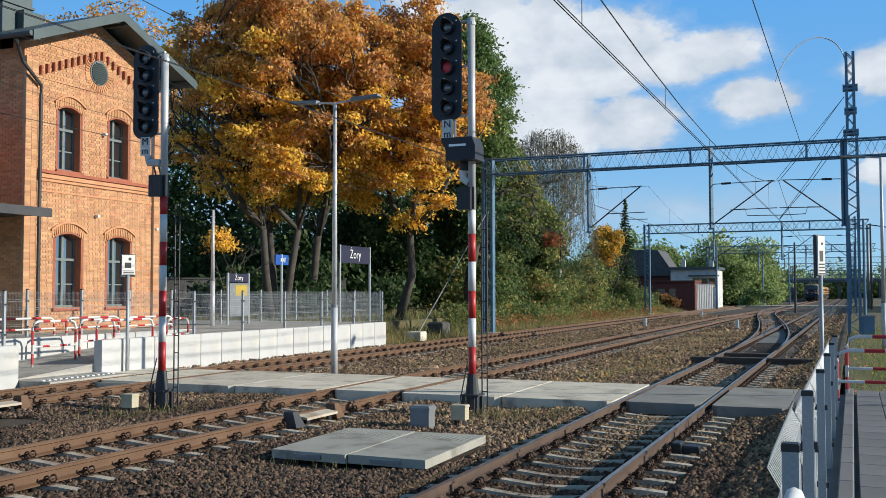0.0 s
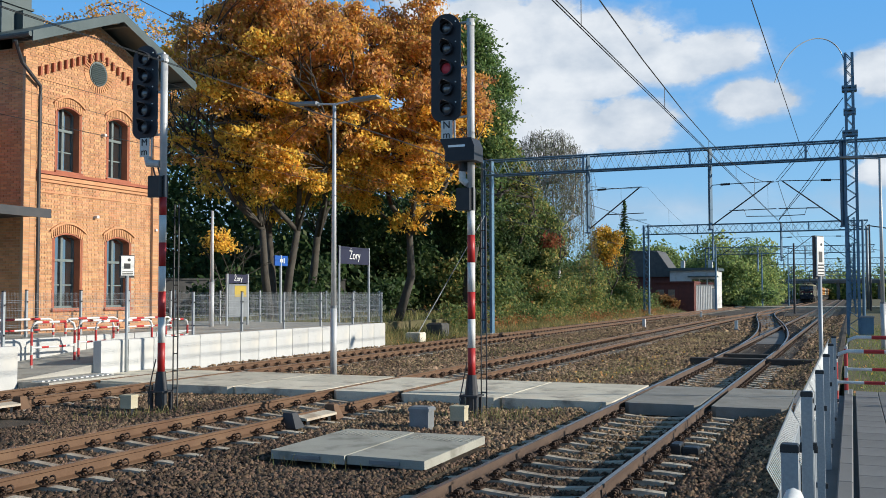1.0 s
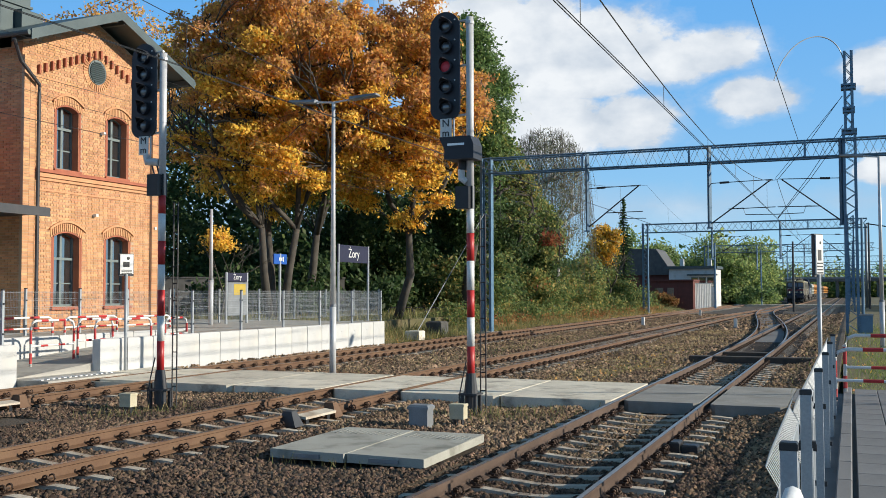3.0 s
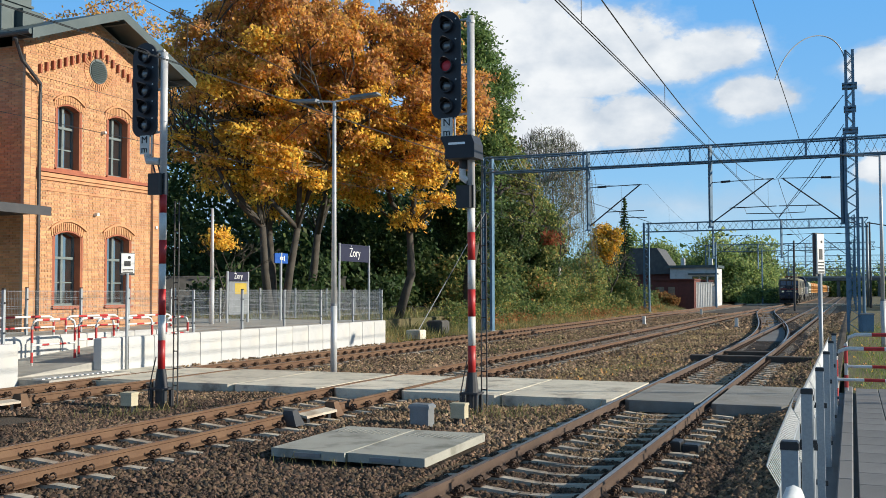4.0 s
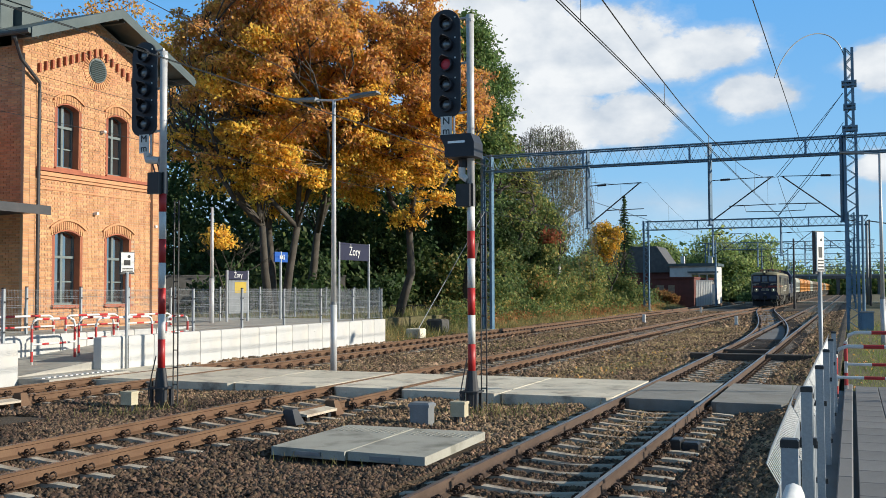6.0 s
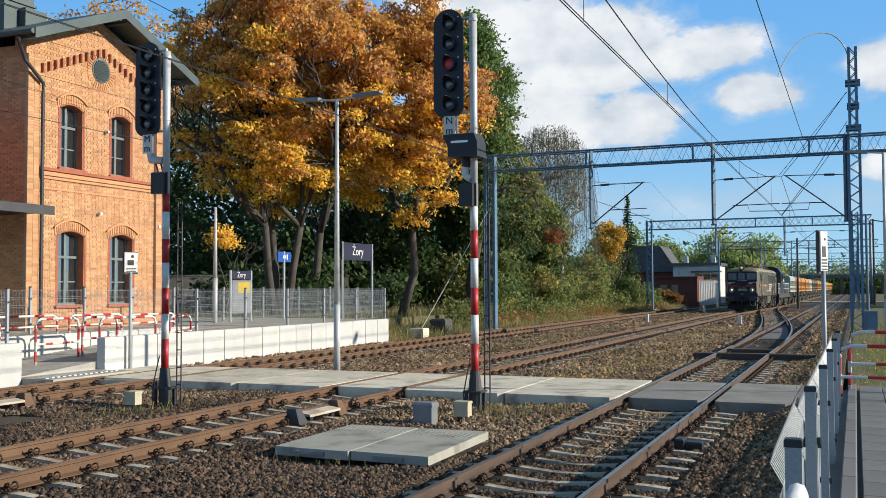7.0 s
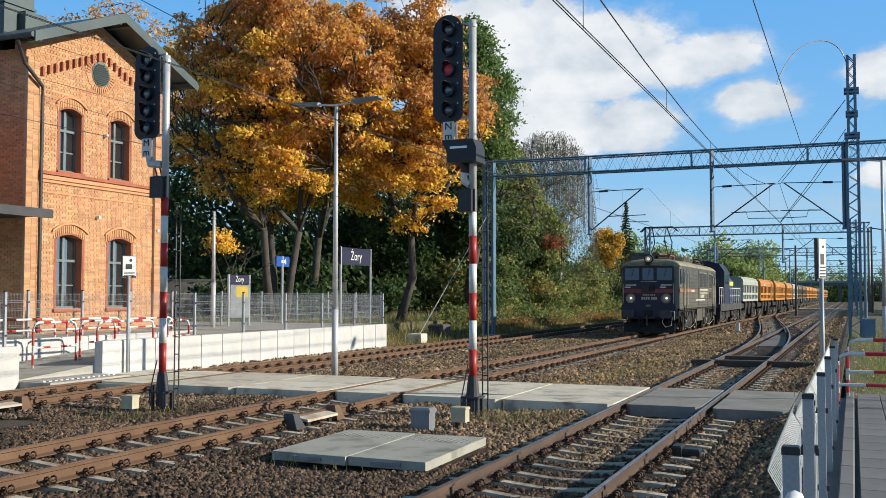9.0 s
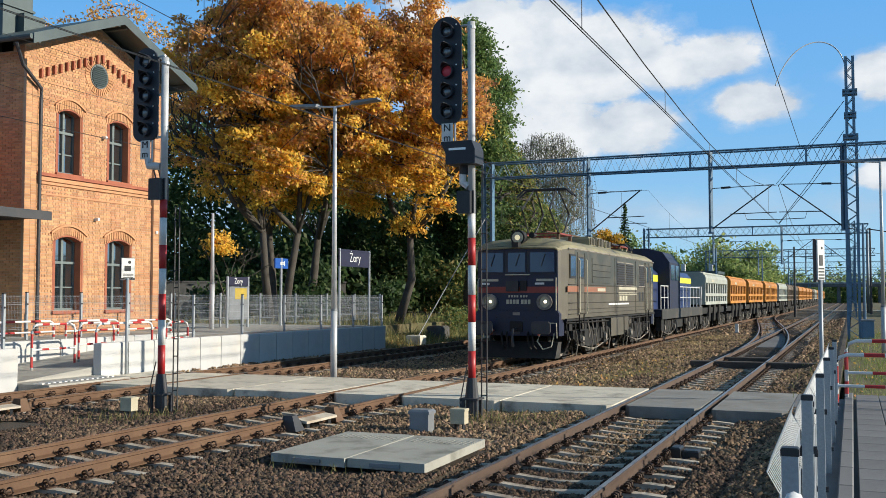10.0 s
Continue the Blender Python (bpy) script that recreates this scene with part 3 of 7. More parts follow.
# ---- the far platform with its white retaining wall ----
def far_platform():
    g = Geo()
    g.box(-70, -17.35, 27.0, 35.0, -0.54, 0.80)
    g.box(-70, -20.2, 16.6, 27.0, -0.54, 0.78)
    # the ramp behind the white wall
    g.hull([(-20.2, 16.6, -0.54), (-17.34, 16.6, -0.54), (-17.34, 27.0, -0.54), (-20.2, 27.0, -0.54)], [(-20.2, 16.6, 0.02), (-17.34, 16.6, 0.02), (-17.34, 27.0, 0.79), (-20.2, 27.0, 0.79)])
    g.box(-70, -17.35, -10, 16.6, -0.54, 0.78)
    g.box(-17.34, -16.2, 16.6, 19.2, -0.54, 0.015)
    solid("lawn", Geo().box(-70, -21.0, 35.01, 60, -0.54, 0.55), EARTH, "shaded lawn past the end of the platform", "ground")
    solid("platform", g, DECK, "grey paved far platform", "platform")
    wall = thing("platform_wall", (-17.1, 0, 0), "white concrete panel retaining wall of the platform", "wall", kind="structure")
    panel = Geo().box(-0.245, 0.0, 0.013, 0.987, -0.4, 0.80, b=0.025)
    panel.box(0.0, 0.006, 0.42, 0.60, 0.52, 0.535)
    me = panel.mesh("wall_panel", WHITEWALL)
    for y in [19.2 + i for i in range(16)] + [16.6 - 1 - i for i in range(12)]:
        part("wall_panel", me, WHITEWALL, wall, at=(0, y, 0))
    side = Geo().box(-3.2, -0.26, -0.12, 0.0, -0.4, 0.78, b=0.02).mesh("side_wall", WHITEWALL)
    part("side_wall", side, WHITEWALL, wall, at=(0, 16.62, 0))
    for k in range(10):
        part("back_wall_panel", me, WHITEWALL, wall, at=(-2.82, 16.8 + k, -0.01))
    for k in range(14):
        part("tactile_stud", Geo().box(-0.14, 0.14, -0.04, 0.04, 0, 0.02), WHITE, wall, at=(0.45, 16.75 + k * 0.17, 0.016))
    # rubble along the wall foot
    rng = random.Random(8)
    g = Geo()
    for i in range(260):
        y, s = rng.uniform(19.3, 35), rng.uniform(0.03, 0.08)
        x = -17.07 + rng.uniform(0, 0.25)
        g.hull([(x - s, y - s, -0.2), (x + s, y - s * 0.7, -0.2), (x + s * 0.8, y + s, -0.2), (x - s, y + s * 0.6, -0.2)],
               [(x - s * 0.6, y - s * 0.6, rng.uniform(-0.12, -0.02)), (x + s * 0.5, y - s * 0.5, -0.1), (x + s * 0.5, y + s * 0.5, -0.06), (x - s * 0.5, y + s * 0.3, -0.09)])
    solid("wall_rubble", g, STONE, "pale rubble along the wall foot", "rubble", "stuff")


far_platform()


def mesh_fence(name, a, b, z0, z1, posts, label, kind_group="", flare=0.0):
    """Welded wire fence between two points: posts with caps, wires, folded stiffening rows."""
    a, b = Vector((*a, 0)), Vector((*b, 0))
    d = (b - a)
    length = d.length
    t = thing(name, (a.x, a.y, z0), label, "fence", kind_group, turn=math.degrees(math.atan2(d.y, d.x)))
    h = z1 - z0
    post = Geo().box(-0.03, 0.03, -0.03, 0.03, 0, h + 0.03).mesh("post", FENCEGREY)
    clip = Geo().box(-0.02, 0.02, -0.05, 0.055, -0.02, 0.02).mesh("wire_clip", BLACK)
    cap = Geo().box(-0.033, 0.033, -0.033, 0.033, 0, 0.03, b=0.006).mesh("post_cap", BLACK)
    for i in range(posts + 1):
        p = part("post", post, FENCEGREY, t, at=(length * i / posts, 0, 0))
        part("post_cap", cap, BLACK, p, at=(0, 0, h + 0.031))
        for q in (0.22, 0.78):
            part("wire_clip", clip, BLACK, p, at=(0, 0, h * q))
    for i in range(posts):
        x0, x1 = length * i / posts + 0.03, length * (i + 1) / posts - 0.03
        g = Geo()
        n = int((x1 - x0) / 0.05)
        off = 0.04
        for k in range(n + 1):
            x = x0 + (x1 - x0) * k / n
            pts = [(x, off, 0.03), (x, off, h - 0.02)]
            if flare:
                pts = [(x, off, 0.03), (x, off, h - 0.34), (x, off + flare, h - 0.28), (x, off, h - 0.22), (x, off, h - 0.12), (x, off + flare, h - 0.04), (x, off + flare * 0.6, h + 0.02)]
            g.tube(pts, 0.0026, 4)
        for z in [0.06 + j * (h - 0.12) / 5 for j in range(6)]:
            if flare:
                break
            q = off
            g.tube([(x0, q, z), (x1, q, z)], 0.0034, 4)
            if j_fold(z, h):
                g.tube([(x0, q + 0.03, z + 0.05), (x1, q + 0.03, z + 0.05)], 0.0034, 4)
        for z, q in ((0.08, 0), (0.3, 0), (0.55, 0), (h - 0.34, 0), (h - 0.28, flare), (h - 0.22, 0), (h - 0.12, 0), (h - 0.04, flare)) if flare else ():
            g.tube([(x0, off + q, z), (x1, off + q, z)], 0.0036, 4)
        tagged(part("wire_panel", g, FENCEGREY, t), kind="stuff")
    return t


def j_fold(z, h):
    return 0.1 * h < z < 0.9 * h


mesh_fence("wire_fence", (-17.35, 23.2), (-17.35, 35.35), 0.8, 1.97, 5, "grey welded wire fence on the far platform edge", "platform fences")
mesh_fence("wire_fence", (-17.35, 4.0), (-17.35, 16.4), 0.78, 1.97, 5, "grey welded wire fence on the far platform edge", "platform fences")
mesh_fence("wire_fence", (-20.8, 18.4), (-20.8, 26.6), 0.78, 2.02, 4, "grey welded wire fence before the brick building", "platform fences")
mesh_fence("wire_fence", (-22.2, 28.6), (-22.2, 45.0), 0.80, 2.05, 6, "grey welded wire fence behind the platform", "platform fences")


# ---- the platform on which the camera stands ----
def near_platform():
    fl = solid("near_platform", Geo().box(-0.3, 6, -6, 18.2, -0.54, 0.20), PAVING, "grey paved platform beside the near track", "platform")
    kerb = Geo().box(-0.065, 0.065, 0.004, 0.996, 0.0, 0.10, b=0.012).mesh("kerb_stone", PAVING)
    for i in range(20):
        part("kerb_stone", kerb, PAVING, fl, at=(-0.085, -1.6 + i, 0.198))
    slab = Geo().box(0.004, 0.346, 0.004, 0.596, 0.0, 0.075, b=0.006).mesh("paving_slab", PAVING)
    for i in range(4):
        for j in range(33):
            part("paving_slab", slab, PAVING, fl, at=(0.02 + i * 0.35, -1.5 + j * 0.6, 0.20))
    mesh_fence("wire_fence", (-0.225, 3.9), (-0.25, 6.0), 0.20, 1.33, 1, "pale grey welded wire fence along the platform edge", "platform fences", flare=0.045)
    mesh_fence("wire_fence", (-0.25, 6.15), (-0.25, 15.0), 0.20, 1.28, 4, "pale grey welded wire fence along the platform edge", "platform fences", flare=0.04)


near_platform()


# ---- the brick station building ----
def arch_window(y, z0, z1, half, parent, rise=0.16):
    """A segment-headed window: reveal, frame, mullion, transom, panes, sill."""
    w = part("window", Geo().box(-0.02, 0.0, -half, half, 0, 0.01), FRAMEGREY, parent, at=(-0.32, y, z0))
    h = z1 - z0

    def top(q):
        return h - rise * (q / half) ** 2
    fr = Geo()
    t = 0.07
    qs = [-half + 2 * half * i / 10 for i in range(11)]
    for a, b in zip(qs, qs[1:]):
        fr.hull([(0, a, top(a) - t), (0.08, a, top(a) - t), (0.08, b, top(b) - t), (0, b, top(b) - t)], [(0, a, top(a)), (0.08, a, top(a)), (0.08, b, top(b)), (0, b, top(b))])
    fr.box(0, 0.08, -half, -half + t, 0, h - rise)
    fr.box(0, 0.08, half - t, half, 0, h - rise)
    fr.box(0, 0.08, -half, half, 0, t)
    part("window_frame", fr, FRAMEGREY, w)
    # red-brown moulded reveal
    rv = Geo()
    rv.box(0.085, 0.335, -half + 0.002, -half + 0.045, 0.02, h - rise)
    rv.box(0.085, 0.335, half - 0.045, half - 0.002, 0.02, h - rise)
    for a, b in zip(qs, qs[1:]):
        rv.hull([(0.085, a, top(a) - 0.045), (0.335, a, top(a) - 0.045), (0.335, b, top(b) - 0.045), (0.085, b, top(b) - 0.045)], [(0.085, a, top(a) - 0.002), (0.335, a, top(a) - 0.002), (0.335, b, top(b) - 0.002), (0.085, b, top(b) - 0.002)])
    part("reveal", rv, DARKBRICK, w, "red-brown brick reveal")
    part("mullion", Geo().box(0.01, 0.09, -0.045, 0.045, 0.07, h - 0.07), FRAMEGREY, w)
    part("transom", Geo().box(0.012, 0.10, -half + 0.05, half - 0.05, h * 0.62, h * 0.62 + 0.08), FRAMEGREY, w)
    part("glazing_bar", Geo().box(0.012, 0.06, -half + 0.05, half - 0.05, h * 0.3, h * 0.3 + 0.04), FRAMEGREY, w)
    for s in (-1, 1):
        for a, b in ((0.07, h * 0.3), (h * 0.3 + 0.04, h * 0.62), (h * 0.62 + 0.08, None)):
            q0, q1 = (0.045, half - t) if s > 0 else (-half + t, -0.045)
            g = Geo()
            if b is None:
                g.hull([(0.02, q0, a), (0.03, q0, a), (0.03, q1, a), (0.02, q1, a)], [(0.02, q0, top(q0) - t), (0.03, q0, top(q0) - t), (0.03, q1, top(q1) - t), (0.02, q1, top(q1) - t)])
            else:
                g.box(0.02, 0.03, q0, q1, a, b)
            part("pane", g, GLASS, w)
    return w


WINDOWS = ((23.83, 1.52, 3.86, 0.58), (26.12, 1.52, 3.86, 0.58), (23.80, 5.78, 7.82, 0.50), (26.05, 5.78, 7.82, 0.50))


def in_window(y, z, m=0.0):
    for wy, z0, z1, half in WINDOWS:
        if abs(y - wy) < half + m and z0 - m < z < z1 + m - 0.16 * ((y - wy) / half) ** 2:
            return True
    return False


def gable(y):
    """Height of the gable wall under its roof."""
    return 10.72 - abs(y - 25.12) * 0.40


def station_building():
    house = thing("station_building", (-22.6, 0, 0), "orange brick station building with arched windows and a grey roof", "building")
    y0, y1 = 21.95, 28.3
    # wall body as vertical strips leaving the window openings free
    g = Geo()
    cuts = sorted({y0, y1, 25.12} | {wy + s * h for wy, _, _, h in WINDOWS for s in (-1, 1)} | {wy + f * h for wy, _, _, h in WINDOWS for f in (-0.5, 0, 0.5)})
    for a, b in zip(cuts, cuts[1:]):
        if b - a < 1e-4:
            continue
        m = (a + b) / 2
        holes = sorted((z0, z1 - 0.16 * ((a - wy) / h) ** 2, z1 - 0.16 * ((b - wy) / h) ** 2) for wy, z0, z1, h in WINDOWS if abs(m - wy) < h)
        za = zb = 0.5
        for z0, ta, tb in holes:
            g.hull([(-0.45, a, za), (0, a, za), (0, b, zb), (-0.45, b, zb)], [(-0.45, a, z0), (0, a, z0), (0, b, z0), (-0.45, b, z0)])
            za, zb = ta, tb
        g.hull([(-0.45, a, za), (0, a, za), (0, b, zb), (-0.45, b, zb)], [(-0.45, a, gable(a)), (0, a, gable(a)), (0, b, gable(b)), (-0.45, b, gable(b))])
    wall = part("wall", g, MORTAR, house, "pale brown mortar joints")
    part("side_wall", Geo().box(-9, -0.46, y0, y0 + 0.4, 0.5, 9.3), MORTAR, house)
    part("side_wall", Geo().box(-9, -0.46, y1 - 0.4, y1, 0.5, 9.3), MORTAR, house)
    part("back_wall", Geo().box(-9.4, -9, y0, y1, 0.5, 9.3), MORTAR, house)
    part("floor_slab", Geo().box(-9, -0.46, y0 + 0.42, y1 - 0.42, 4.6, 4.8), DARKSTEEL, house)
    # bricks: courses of stretchers and headers, on the gable front and on the side
    rng = random.Random(5)
    L, Hh, J = 0.25, 0.065, 0.014
    singles, rest, side = [], Geo(), Geo()
    z, row = 0.5, 0
    while z < 10.7:
        step = L if row % 2 else L / 2
        y = y0 - (0.0 if row % 2 else 0.0625)
        i = 0
        while y < y1:
            a, b = max(y, y0), min(y + step - J, y1)
            if b - a > 0.04 and z + Hh < min(gable(a), gable(b)) - 0.01:
                c = (a + b) / 2
                if not (in_window(a, z + 0.03, 0.0) or in_window(b, z + 0.03, 0.0) or in_window(c, z + 0.03, 0.0)):
                    p = 0.010 + rng.uniform(0, 0.006)
                    if 1.0 < z < 2.1 and abs(b - a - (L - J)) < 1e-6 and len(singles) < 290:
                        singles.append((c, z, p))
                    else:
                        rest.box(0.0, p, a, b, z, z + Hh)
            y += step
            i += 1
        x = -8.8 + (0.13 if row % 2 else 0)
        while x < -0.02:
            if z < 9.2:
                side.box(x, min(x + L - J, 0.0), y0 - 0.010 - rng.uniform(0, 0.006), y0, z, z + Hh)
            x += L
        z += Hh + J
        row += 1
    tagged(part("brick_facing", rest, BRICK, house), kind="stuff")
    tagged(part("brick_facing_side", side, BRICK, house), kind="stuff")
    for wy, z0, z1, half in WINDOWS:
        arch_window(wy, z0, z1, half, house)
        # segment arch of standing bricks, hood mould and sill
        n = 17
        for i in range(n):
            q = -half * 1.12 + 2.24 * half * i / (n - 1)
            zt = z1 - 0.16 * (q / half) ** 2
            arch = Geo().hull([(-0.1, q - 0.027, zt + 0.005), (0.03, q - 0.027, zt + 0.005), (0.03, q + 0.027, zt + 0.005), (-0.1, q + 0.027, zt + 0.005)],
                      [(-0.1, q * 1.06 - 0.029, zt + 0.25), (0.03, q * 1.06 - 0.029, zt + 0.25), (0.03, q * 1.06 + 0.029, zt + 0.25), (-0.1, q * 1.06 + 0.029, zt + 0.25)])
            part("arch_brick", arch, BRICKPART, house, at=(0, wy, 0))
        hood = Geo()
        for i in range(13):
            q = -half * 1.3 + 2.6 * half * i / 12
            za = z1 + 0.27 - 0.16 * (q / half) ** 2
            hood.v += [(-0.05, q, za), (0.08, q, za), (0.08, q, za + 0.07), (-0.05, q, za + 0.07)]
            if i:
                k = 4 * i
                for a, b in ((0, 1), (1, 2), (2, 3), (3, 0)):
                    hood.f.append((k - 4 + a, k - 4 + b, k + b, k + a))
        hood.f += [(3, 2, 1, 0), (48, 49, 50, 51)]
        hood.mi += [0] * len(hood.f)
        part("hood_mould", hood, BRICK, house, at=(0, wy, 0))
        part("window_sill", Geo().box(-0.3, 0.09, wy - half - 0.08, wy + half + 0.08, z0 - 0.10, z0 - 0.005, b=0.01), DARKBRICK, house)
        # brick reveals with a darker rim
        for s in (-1, 1):
            rim = Geo().box(-0.3, 0.018, wy + s * (half + 0.035) - 0.03, wy + s * (half + 0.035) + 0.03, z0, z1 - 0.17)
            part("window_reveal", rim, DARKBRICK, house)
    # corner pilasters, cornices, dentils
    for a, b in ((y0 - 0.02, y0 + 0.45), (y1 - 0.55, y1 + 0.02)):
        g = Geo()
        zz, r = 0.5, 0
        while zz < 9.0:
            k = (b - a) / 2
            for j in range(2):
                g.box(0.0, 0.11, a + j * k + 0.006, a + (j + 1) * k - 0.006, zz, zz + Hh)
            zz += Hh + J
        g.box(0.0, 0.098, a + 0.004, b - 0.004, 0.5, 9.0, k=1)
        part("pilaster", g, (BRICK, MORTAR), house)
    for za, zb, d in ((5.36, 5.44, 0.07), (5.46, 5.58, 0.10), (5.60, 5.70, 0.15), (5.04, 5.10, 0.04), (0.86, 0.98, 0.08)):
        part("cornice", Geo().box(0.0, d, y0 + 0.44, y1 - 0.54, za, zb, b=0.01), DARKBRICK if d > 0.12 else BRICK, house)
    for i in range(24):
        y = y0 + 0.60 + i * 0.262
        if y < y1 - 0.5:
            zt = gable(y) - 0.85
            part("dentil", Geo().box(0.0, 0.11, -0.034, 0.034, -0.27, 0.0), DARKBRICK, house, at=(0, y, zt))
    # round louvred window
    oc = part("round_window", Geo().tube([(0.0, 25.05, 9.12), (0.05, 25.05, 9.12)], 0.40, 24), FRAMEGREY, house)
    ring = Geo()
    for i in range(36):
        t = i * 2 * math.pi / 36
        u, v = math.cos(t), math.sin(t)
        w = 0.028
        ring.hull([(0.0, 25.05 + u * 0.42 - v * w, 9.12 + v * 0.42 + u * w), (0.0, 25.05 + u * 0.42 + v * w, 9.12 + v * 0.42 - u * w), (0.0, 25.05 + u * 0.62 + v * w, 9.12 + v * 0.62 - u * w), (0.0, 25.05 + u * 0.62 - v * w, 9.12 + v * 0.62 + u * w)],
                  [(0.04, 25.05 + u * 0.42 - v * w, 9.12 + v * 0.42 + u * w), (0.04, 25.05 + u * 0.42 + v * w, 9.12 + v * 0.42 - u * w), (0.04, 25.05 + u * 0.62 + v * w, 9.12 + v * 0.62 - u * w), (0.04, 25.05 + u * 0.62 - v * w, 9.12 + v * 0.62 + u * w)])
    part("brick_ring", ring, BRICK, oc)
    for i in range(11):
        zz = 8.80 + i * 0.064
        r = math.sqrt(max(0.01, 0.36 ** 2 - (zz - 9.12) ** 2))
        part("louvre", Geo().hull([(0.05, 25.05 - r, zz), (0.09, 25.05 - r, zz - 0.03), (0.09, 25.05 + r, zz - 0.03), (0.05, 25.05 + r, zz)], [(0.05, 25.05 - r, zz + 0.02), (0.09, 25.05 - r, zz - 0.01), (0.09, 25.05 + r, zz - 0.01), (0.05, 25.05 + r, zz + 0.02)]), ROOFGREY, oc)
    # roof: two sheet-metal slopes with wide eaves, verge boards, purlin ends, chimney
    roof = part("roof", Geo(), ROOFGREY, house)
    for s in (-1, 1):
        ya, yb = 25.12, 25.12 + s * 3.8
        za, zb = 10.98, 10.98 - 3.8 * 0.40
        part("roof_slope", Geo().hull([(-9.6, ya, za - 0.05), (0.95, ya, za - 0.05), (0.95, yb, zb - 0.05), (-9.6, yb, zb - 0.05)], [(-9.6, ya, za + 0.07), (0.95, ya, za + 0.07), (0.95, yb, zb + 0.07), (-9.6, yb, zb + 0.07)]), ROOFGREY, roof)
        part("verge_board", Geo().hull([(0.95, ya, za - 0.22), (0.99, ya, za - 0.22), (0.99, yb, zb - 0.22), (0.95, yb, zb - 0.22)], [(0.95, ya, za + 0.09), (0.99, ya, za + 0.09), (0.99, yb, zb + 0.09), (0.95, yb, zb + 0.09)]), ROOFGREY, roof)
        part("gutter", Geo().tube([(-9.6, yb + s * 0.05, zb - 0.02), (0.95, yb + s * 0.05, zb - 0.02)], 0.08, 8), ROOFGREY, roof)
        for q in (0.2, 2.0, 3.55):
            part("purlin_end", Geo().box(0.0, 0.92, -0.07, 0.07, -0.24, -0.06), ROOFGREY, roof, at=(0, 25.12 + s * q, 10.98 - q * 0.40))
    part("chimney", Geo().box(-3.6, -2.4, 23.34, 24.58, 8.6, 12.29, b=0.02).box(-3.66, -2.34, 23.29, 24.64, 11.34, 11.42), ROOFGREY, roof)
    part("roof_hatch", Geo().box(-2.4, -2.1, 23.93, 24.83, 8.6, 11.19, b=0.02), ROOFGREY, roof)
    # downpipe on the corner
    part("downpipe", Geo().tube([(0.55, y0 - 0.85, 9.25), (0.3, y0 - 0.35, 8.75), (0.2, y0 + 0.47, 8.2), (0.17, y0 + 0.5, 7.9), (0.17, y0 + 0.5, 0.8)], 0.055, 8), DARKSTEEL, house)
    # the lower wing with its entrance under a canopy
    part("wing_wall", Geo().box(-9, -1.6, 8, y0 - 0.03, 0.5, 7.5), DARKBRICK, house)
    can = part("canopy", Geo().box(-1.58, 1.1, 9, y0 - 0.05, 4.22, 4.36), DARKSTEEL, house, "dark flat entrance canopy")
    part("canopy_edge", Geo().box(1.1, 1.16, 9, y0, 4.16, 4.42), DARKSTEEL, can)
    part("entrance_glazing", Geo().box(-1.58, -1.5, 14, y0 - 0.1, 0.8, 4.2), GLASS, house)
    for y in (16.0, 18.0, 20.0):
        part("canopy_post", Geo().box(-1.48, -1.4, y - 0.05, y + 0.05, 0.8, 4.2), DARKSTEEL, house)
    # wall lamps
    for y, zz in ((25.0, 4.4), (27.9, 4.15), (25.3, 7.1)):
        part("wall_lamp", Geo().box(0.0, 0.16, y - 0.05, y + 0.05, zz, zz + 0.09, b=0.01), WHITE, house)
    return house, singles


HOUSE, SINGLE_BRICKS = station_building()


# ---- signals ----
LENS = glass("dark_signal_lens", (0.085, 0.085, 0.09), 0.12, 0.9)
LENSRED = glow("lit_red_lens", (0.32, 0.035, 0.055), 0.10)


